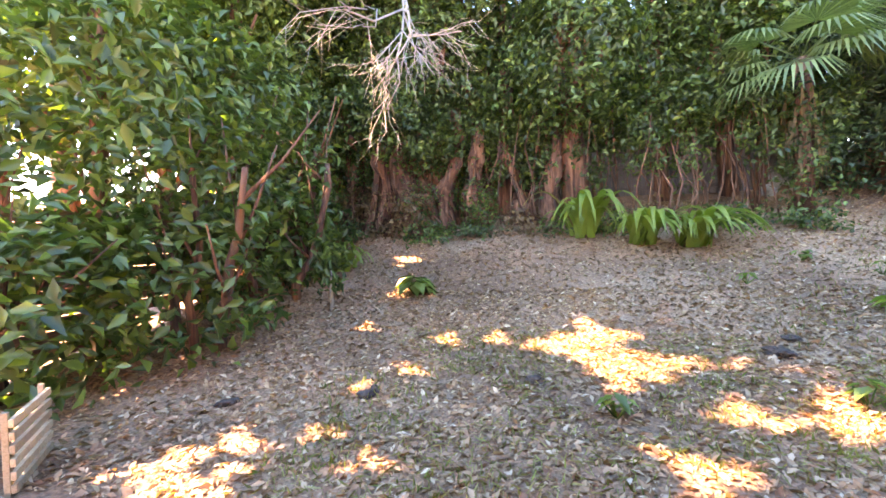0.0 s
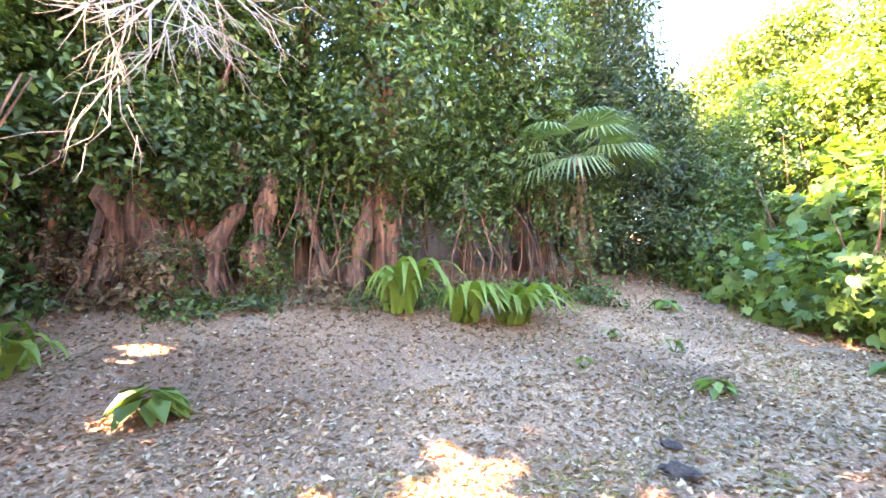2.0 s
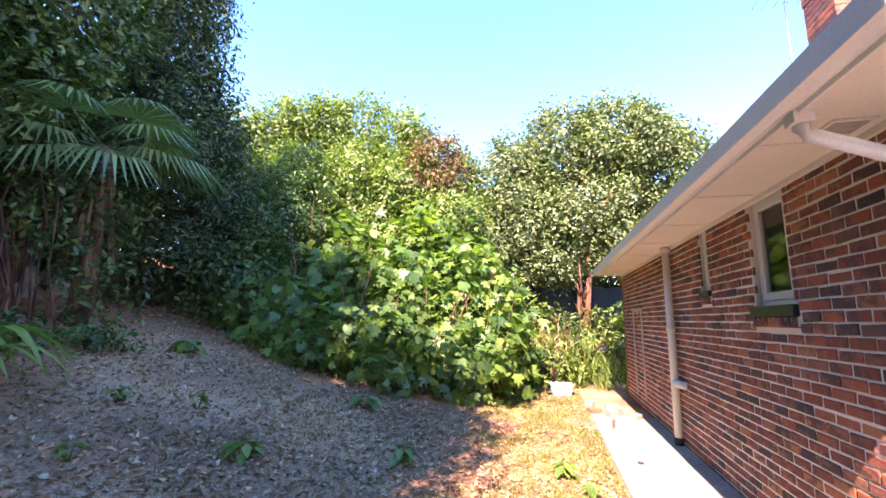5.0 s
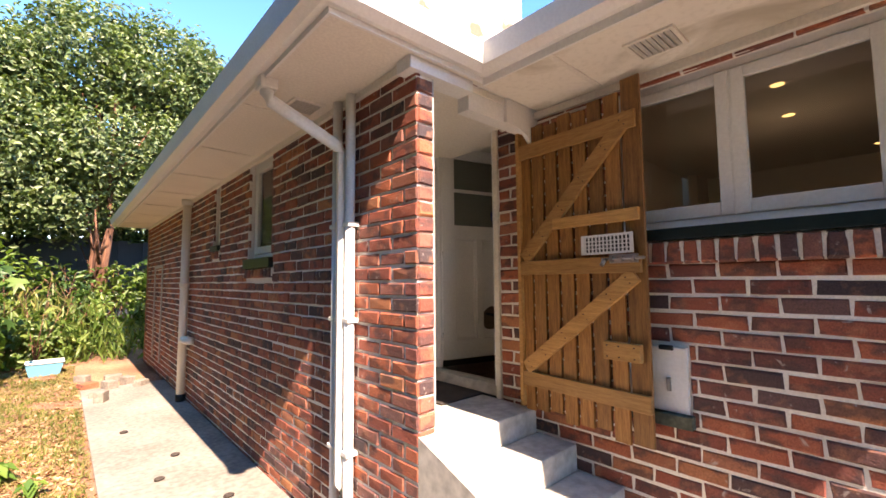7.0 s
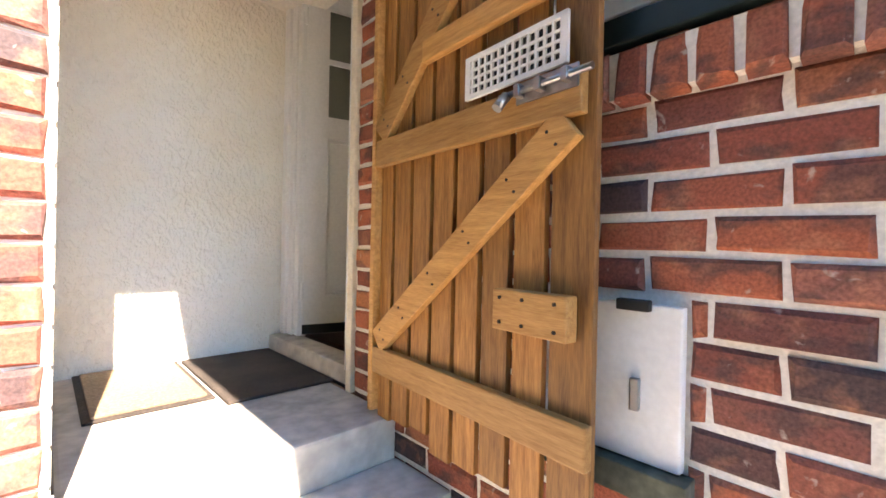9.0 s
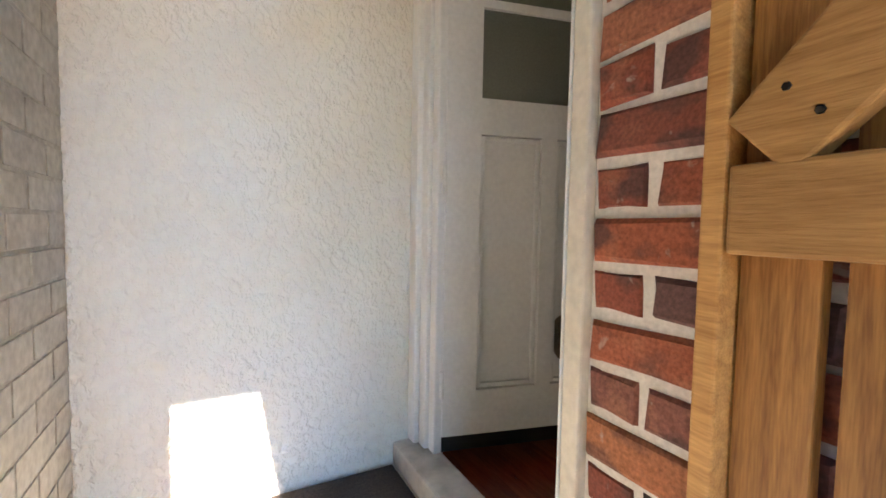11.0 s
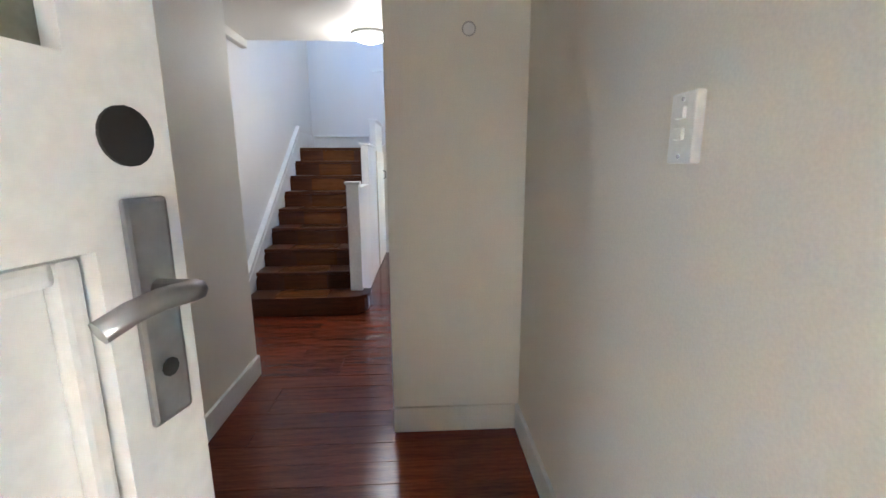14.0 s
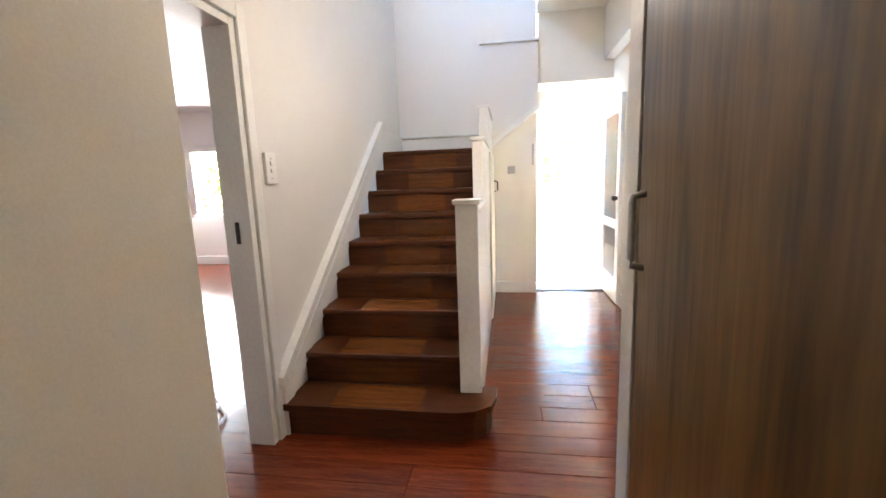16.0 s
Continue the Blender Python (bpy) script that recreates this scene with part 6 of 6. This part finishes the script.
# grey-green tree at the end of the house
r_ = random.Random(41)
lob = [(-2.9, 12.6, 6.4, 1.4, 1.3, 1.6), (-1.2, 12.6, 7.6, 1.3, 1.3, 1.4), (0.6, 12.8, 7.8, 1.4, 1.3, 1.5), (2.2, 13.0, 6.9, 1.3, 1.3, 1.5), (-0.6, 12.4, 5.4, 1.5, 1.2, 1.4), (-2.3, 12.4, 4.7, 1.3, 1.0, 1.1), (-3.6, 12.2, 4.4, 1.1, 1.0, 1.4), (1.2, 13.0, 5.0, 1.5, 1.0, 1.3)]
lob += [(-3.3, 12.2, 3.2, 0.9, 0.8, 0.8), (-1.6, 12.4, 3.6, 1.0, 0.8, 0.7), (0.3, 12.6, 3.9, 1.1, 0.8, 0.7)]
lob += [(r_.uniform(-3.4, 2.6), r_.uniform(11.6, 12.4), r_.uniform(4.0, 8.4), 0.6, 0.6, 0.5) for _ in range(16)]
tree("broadleaf_tree", (-0.6, 12.6), 6.5, 0.13, lob, 3900, 22, 0.19, 0.14, GREYLEAF, 181, "broad grey-green tree with slender bare stems", 4, BARK)
# tangle at the end of the path
for i, (x, y, h) in enumerate(((-2.4, 10.8, 1.2), (-1.5, 11.2, 1.5), (-0.8, 11.0, 1.3), (-2.0, 11.6, 1.8), (-0.3, 10.4, 0.9))):
    t = thing("tall_grass_clump", (x, y, ground_z(x, y)), "tangled tall grass and weeds at the path's end", "grass clump", "weeds at the path end")
    r2 = np.random.RandomState(500 + i)
    n = 260
    pos = np.stack([x + r2.normal(size=n) * 0.4, y + r2.normal(size=n) * 0.35, ground_z(x, y) + h * r2.rand(n) * 0.9], 1)
    cloud_mesh("blades", pos, r2.normal(size=(n, 3)) * np.array([1, 1, 0.3]), 0.2 + 0.2 * r2.rand(n), GRASS if i % 2 else HEDGELEAF, t, 0.14, 0.05, "stuff", along=np.array([[0, 0, 1.0]]) + r2.normal(size=(n, 3)) * 0.5)
for i, (x, y, h) in enumerate(((-3.0, 11.0, 1.6), (-2.2, 12.0, 2.2), (-1.2, 12.2, 1.9), (-0.3, 11.8, 2.0), (0.6, 12.2, 2.4), (-1.7, 10.5, 0.9))):
    z = ground_z(x, y)
    tree("rank_bush", (x, y), h * 0.6, 0.03, [(x, y, z + h * 0.4, 0.75, 0.6, h * 0.45), (x + 0.1, y, z + h * 0.75, 0.5, 0.45, h * 0.3)], 90, 12, 0.15, 0.17, HEDGELEAF if i % 2 else DARKLEAF, 600 + i, "rank leafy weeds against the boundary fence", 3, category="bush", aspect=0.4)
fe = thing("boundary_fence", (-1.5, 13.6, 0), "dark blue-grey boarded boundary fence", "fence")
for i in range(34):
    box("board", -5.0 + i * 0.3, -4.698 + i * 0.3, 13.9 + 0.031 * (i % 2), 13.93 + 0.031 * (i % 2), -0.25, 2.9 + 0.03 * math.sin(i * 2.1), FENCEBLUE, fe, bevel=0)
for i, (x, y) in enumerate(((-4.2, 15.6), (-1.5, 15.8), (1.2, 15.6), (3.6, 15.4))):
    tree("far_tree", (x, y), 3.0, 0.12, [(x, y, 3.0, 1.7, 1.0, 1.6), (x, y, 5.2, 1.7, 1.1, 1.7)], 420, 18, 0.26, 0.22, DARKLEAF, 270 + i, "dark trees beyond the boundary fence", 2)
# neighbour's roof past the hedge
nb = thing("neighbour_house", (-22, 24, 2.0), "distant grey-roofed house beyond the hedge", "house")
box("wall", -27, -19, 24, 30, 0.0, 11.6, RENDER, nb, bevel=0)
prism("roof", [(23.3, 11.5), (30.7, 11.5), (27, 13.6)], 0, -27.5, -18.5, ROOFM, nb)
tube("aerial", [(-20.5, 25, 12.0), (-20.5, 25, 15.0)], 0.03, STEEL, nb, seg=5)
tube("aerial_boom", [(-21.3, 25, 14.9), (-19.7, 25, 14.6)], 0.02, STEEL, nb, seg=5)
# greenery outside the front windows
for i, (x, y, h) in enumerate(((17.0, 0.3, 3.6), (18.5, -2.5, 4.0), (15.0, 8.5, 3.4), (15.5, 6.2, 3.0))):
    lob = [(x, y, 1.2, 1.6, 1.5, 1.2), (x, y, 2.6, 1.5, 1.4, 1.0)]
    tree("garden_shrub", (x, y), h * 0.5, 0.08, lob, 200, 16, 0.22, 0.2, HEDGELEAF, 220 + i, "sunlit green shrub outside the front windows", 2, category="shrub")

# loose things by the path


def basin(x, y):
    z = ground_z(x, y)
    t = thing("plastic_basin", (x, y, z), "pale blue plastic tub on the soil", "tub")
    bm = bmesh.new()
    a, b, h = 0.17, 0.22, 0.24
    lo = [bm.verts.new((x + sx * a * 1.2, y + sy * a, z)) for sx, sy in ((-1, -1), (1, -1), (1, 1), (-1, 1))]
    hi = [bm.verts.new((x + sx * b * 1.2, y + sy * b, z + h)) for sx, sy in ((-1, -1), (1, -1), (1, 1), (-1, 1))]
    li = [bm.verts.new((x + sx * (a - 0.01) * 1.2, y + sy * (a - 0.01), z + 0.01)) for sx, sy in ((-1, -1), (1, -1), (1, 1), (-1, 1))]
    hi2 = [bm.verts.new((x + sx * (b - 0.01) * 1.2, y + sy * (b - 0.01), z + h)) for sx, sy in ((-1, -1), (1, -1), (1, 1), (-1, 1))]
    bm.faces.new(lo[::-1])
    bm.faces.new(li)
    for i in range(4):
        j = (i + 1) % 4
        bm.faces.new((lo[i], lo[j], hi[j], hi[i]))
        bm.faces.new((li[j], li[i], hi2[i], hi2[j]))
        bm.faces.new((hi[i], hi[j], hi2[j], hi2[i]))
    part("shell", bm, BLUEPL, t)
    bm = bmesh.new()
    add_tube(bm, [(x + sx * b * 1.2, y + sy * b, z + h) for sx, sy in ((-1, -1), (1, -1), (1, 1), (-1, 1), (-1, -1))], 0.014, 6)
    part("rim", bm, WHITE, t, "white rolled rim")


basin(-1.55, 9.2)
r_ = random.Random(12)
for i, (x, y, s) in enumerate(((-0.95, 6.4, 0.2), (-0.75, 6.9, 0.22), (-0.5, 7.1, 0.2), (-1.0, 7.3, 0.24), (-0.65, 7.6, 0.25), (-0.9, 6.0, 0.18), (-0.35, 6.8, 0.2), (-1.05, 7.9, 0.2))):
    z = max(ground_z(x, y), 0.0 if y < 7.0 else -0.1)
    b = thing("loose_brick", (x, y, z), "loose old brick or paving lump beside the path", "brick", "rubble by the path")
    box("block", -s / 2, s / 2, -s / 3, s / 3, 0.0, 0.09 + 0.03 * (i % 3), STONEG if i != 3 else BRICK_REST, b, bevel=0.012, m=Matrix.Translation((x, y, z - 0.004)) @ Matrix.Rotation(r_.uniform(0, 3), 4, "Z"))
for i, (x, y, s) in enumerate(((-10.5, 3.5, 0.22), (-10.2, 3.9, 0.18), (-10.6, 4.05, 0.25), (-10.0, 3.2, 0.15))):
    z = ground_z(x, y)
    t = thing("garden_rock", (x, y, z), "pale lichened rock at the garden's edge", "rock", "rocks")
    bm = bmesh.new()
    bmesh.ops.create_icosphere(bm, subdivisions=2, radius=s)
    for v in bm.verts:
        v.co = v.co * (1 + 0.4 * noise.noise(v.co * 6 + Vector((x, y, 1)))) + Vector((x, y, z + s * 0.5))
    part("stone", bm, STONEW, t)
for i, (x, y) in enumerate(((-0.7, 2.6), (-0.35, 1.9), (-0.8, 4.2), (-0.5, 3.1))):
    t = thing("pebble", (x, y, 0.0), "small dark stone lying on the concrete", "stone", "stones on the path")
    bm = bmesh.new()
    bmesh.ops.create_icosphere(bm, subdivisions=2, radius=0.03)
    for v in bm.verts:
        v.co = Vector((v.co.x * 1.4 + x, v.co.y + y, v.co.z * 0.6 + 0.015)) + Vector((0, 0, 0.004)) * noise.noise(v.co * 40)
    part("stone", bm, DARKMAT, t)

# ---- pieces: bricks and boards ----


def brick_mesh(name, length, height, depth, seed, material):
    """A worn brick, face towards -x, its back left open."""
    r_ = random.Random(seed)
    c, n = 0.0085, 0.004
    v, f = [], []
    for x, e in ((depth, 0.0), (c, 0.0), (0.0, c)):
        for y, z in ((-length / 2 + e, -height / 2 + e), (length / 2 - e, -height / 2 + e), (length / 2 - e, height / 2 - e), (-length / 2 + e, height / 2 - e)):
            j = n if x < depth else 0
            v.append((x + r_.uniform(-j, j) * 0.7, y + r_.uniform(-j, j), z + r_.uniform(-j, j)))
    for a in (0, 4):
        for i in range(4):
            k_ = (i + 1) % 4
            f.append((a + i, a + k_, a + 4 + k_, a + 4 + i))
    f.append((8, 9, 10, 11))
    me = bpy.data.meshes.new(name)
    me.from_pydata(v, [], f)
    me.materials.append(material)
    return me


def lay(wall, x, u0, u1, z0, z1, holes, near, seed, phase=0.0):
    """Stretcher-bond bricks on the face of an x-facing wall; those in near(u, z) are parts, the rest one mesh."""
    r_ = random.Random(seed)
    meshes = {}
    rest_v, rest_f, count = [], [], 0
    inv = place(wall).inverted()
    row, z = 0, z0
    while z + 0.04 < z1:
        u = u0 - (0.12 if (row + int(phase)) % 2 else 0.0)
        while u < u1:
            a, b = max(u, u0), min(u + 0.227, u1)
            cuts = [(a, b)]
            for h in holes:
                if h[2] < z + 0.06 and z + 0.016 < h[3]:
                    nxt = []
                    for p_, q_ in cuts:
                        if q_ <= h[0] or p_ >= h[1]:
                            nxt.append((p_, q_))
                        else:
                            if p_ < h[0]:
                                nxt.append((p_, h[0]))
                            if q_ > h[1]:
                                nxt.append((h[1], q_))
                    cuts = nxt
            for p_, q_ in cuts:
                ln = round(q_ - p_, 3)
                if ln < 0.025:
                    continue
                hh = 0.0735 if z + 0.076 <= z1 else z1 - z
                cx_, cz_ = (p_ + q_) / 2, z + hh / 2
                key = (ln, round(hh, 3), r_.randrange(5) if ln > 0.2 else 0)
                if key not in meshes:
                    meshes[key] = brick_mesh("brick", ln, hh, 0.03, seed + len(meshes), BRICK)
                off = r_.uniform(-0.0035, 0.0035)
                if near(cx_, cz_) and count < 300:
                    o = new("brick", meshes[key])
                    o.parent, o.matrix_parent_inverse = wall, inv
                    o.location = (x + off, cx_, cz_)
                    o.rotation_euler = (r_.uniform(-0.012, 0.012), 0, 0)
                    count += 1
                else:
                    s = len(rest_v)
                    me = meshes[key]
                    rest_v += [(x + off + w.co.x, cx_ + w.co.y, cz_ + w.co.z) for w in me.vertices]
                    rest_f += [tuple(s + i for i in p2.vertices) for p2 in me.polygons]
            u += 0.24
        z += 0.086
        row += 1
    if rest_v:
        me = bpy.data.meshes.new("brickwork")
        me.from_pydata(rest_v, [], rest_f)
        me.materials.append(BRICK_REST)
        o = new("brickwork", me)
        o.parent, o.matrix_parent_inverse = wall, inv
        tagged(o, kind="stuff")


def soldier(wall, x, u0, u1, z, n, h=0.11, proud=0.035):
    me = [brick_mesh("sill_brick", (u1 - u0) / n - 0.016, h, 0.06, 900 + i, BRICK) for i in range(4)]
    box("mortar_bed", x - proud + 0.012, x + 0.05, u0, u1, z - h / 2 + 0.006, z + h / 2 - 0.006, MORTAR, wall, "pale mortar between the sill bricks", bevel=0)
    inv = place(wall).inverted()
    for i in range(n):
        o = new("sill_brick", me[i % 4])
        o.parent, o.matrix_parent_inverse = wall, inv
        o.location = (x - proud, u0 + (i + 0.5) * (u1 - u0) / n, z)
        o.rotation_euler = (0, 0.12, 0)


WH = WIN_HOLES + [(-1.83, -0.52, 1.722, 1.95), (-2.16, -1.925, 2.085, 2.25), (-0.935, -0.595, 0.90, 1.285)]
LH = LONG_HOLES + [(2.06, 2.78, 1.70, 1.9), (3.78, 4.12, 1.95, 2.12)]
lay(wall_window, 1.08, -3.0, 0.344, -0.06, 2.85, WH, lambda u, z: -1.95 < u and 0.45 < z < 2.1 and not (-0.55 < u < 0.05 and z > 1.0), 11)
soldier(wall_window, 1.08, -1.82, -0.53, 1.80, 16, 0.118)
lay(wall_long, 0.0, 0.0, 9.4, -0.06, 2.86, LH, lambda u, z: u < 2.3 and 0.4 < z < 2.8, 23)
soldier(wall_long, 0.0, 2.06, 2.78, 1.745, 8, 0.085, 0.02)
soldier(wall_long, 0.0, 3.78, 4.12, 1.995, 4, 0.085, 0.02)
# end of the long wall, one brick wide, and the corner beside the gate
inv = place(wall_long).inverted()
ends = [brick_mesh("end_brick", 0.108, 0.076, 0.02, 600 + i, BRICK) for i in range(6)]
for i in range(23):
    z = -0.06 + 0.086 * (10 + i) + 0.038
    if z < 2.80:
        o = new("end_brick", ends[i % 6])
        o.parent, o.matrix_parent_inverse = wall_long, inv
        o.location, o.rotation_euler = (0.062, -0.008, z), (0, 0, math.pi / 2)

# mortar bed behind the end bricks is the wall itself; floor boards inside
floor = thing("floor", (4.5, 1.2, F), "polished dark red jarrah floorboards in the hall", "floor", kind="structure")
box("subfloor", 1.24, 8.06, 0.1, 2.44, F - 0.14, F - 0.022, BLACK, floor, bevel=0)
bmesh_cache = {}


def board_mesh(w, l):
    key = (round(w, 3), round(l, 3))
    if key not in bmesh_cache:
        me = bpy.data.meshes.new("floorboard")
        e, h = 0.0012, 0.02
        v = [(-w / 2, -l / 2, -h), (w / 2, -l / 2, -h), (w / 2, l / 2, -h), (-w / 2, l / 2, -h),
             (-w / 2, -l / 2, -e), (w / 2, -l / 2, -e), (w / 2, l / 2, -e), (-w / 2, l / 2, -e),
             (-w / 2 + e, -l / 2 + e, 0), (w / 2 - e, -l / 2 + e, 0), (w / 2 - e, l / 2 - e, 0), (-w / 2 + e, l / 2 - e, 0)]
        f = [(0, 1, 5, 4), (1, 2, 6, 5), (2, 3, 7, 6), (3, 0, 4, 7), (4, 5, 9, 8), (5, 6, 10, 9), (6, 7, 11, 10), (7, 4, 8, 11), (8, 9, 10, 11)]
        me.from_pydata(v, [], f)
        me.materials.append(FLOORWOOD)
        bmesh_cache[key] = me
    return bmesh_cache[key]


inv = place(floor).inverted()
r_ = random.Random(77)
x = 1.25
while x < 8.04:
    cut = r_.choice((0.7, 1.0, 1.3, 1.6, 1.9))
    for a, b in ((0.1, cut), (cut, 2.44)):
        o = new("floorboard", board_mesh(0.1335, b - a - 0.0012))
        o.parent, o.matrix_parent_inverse = floor, inv
        o.location = (x + 0.0675, (a + b) / 2, F + r_.uniform(-0.0004, 0.0004))
    x += 0.135
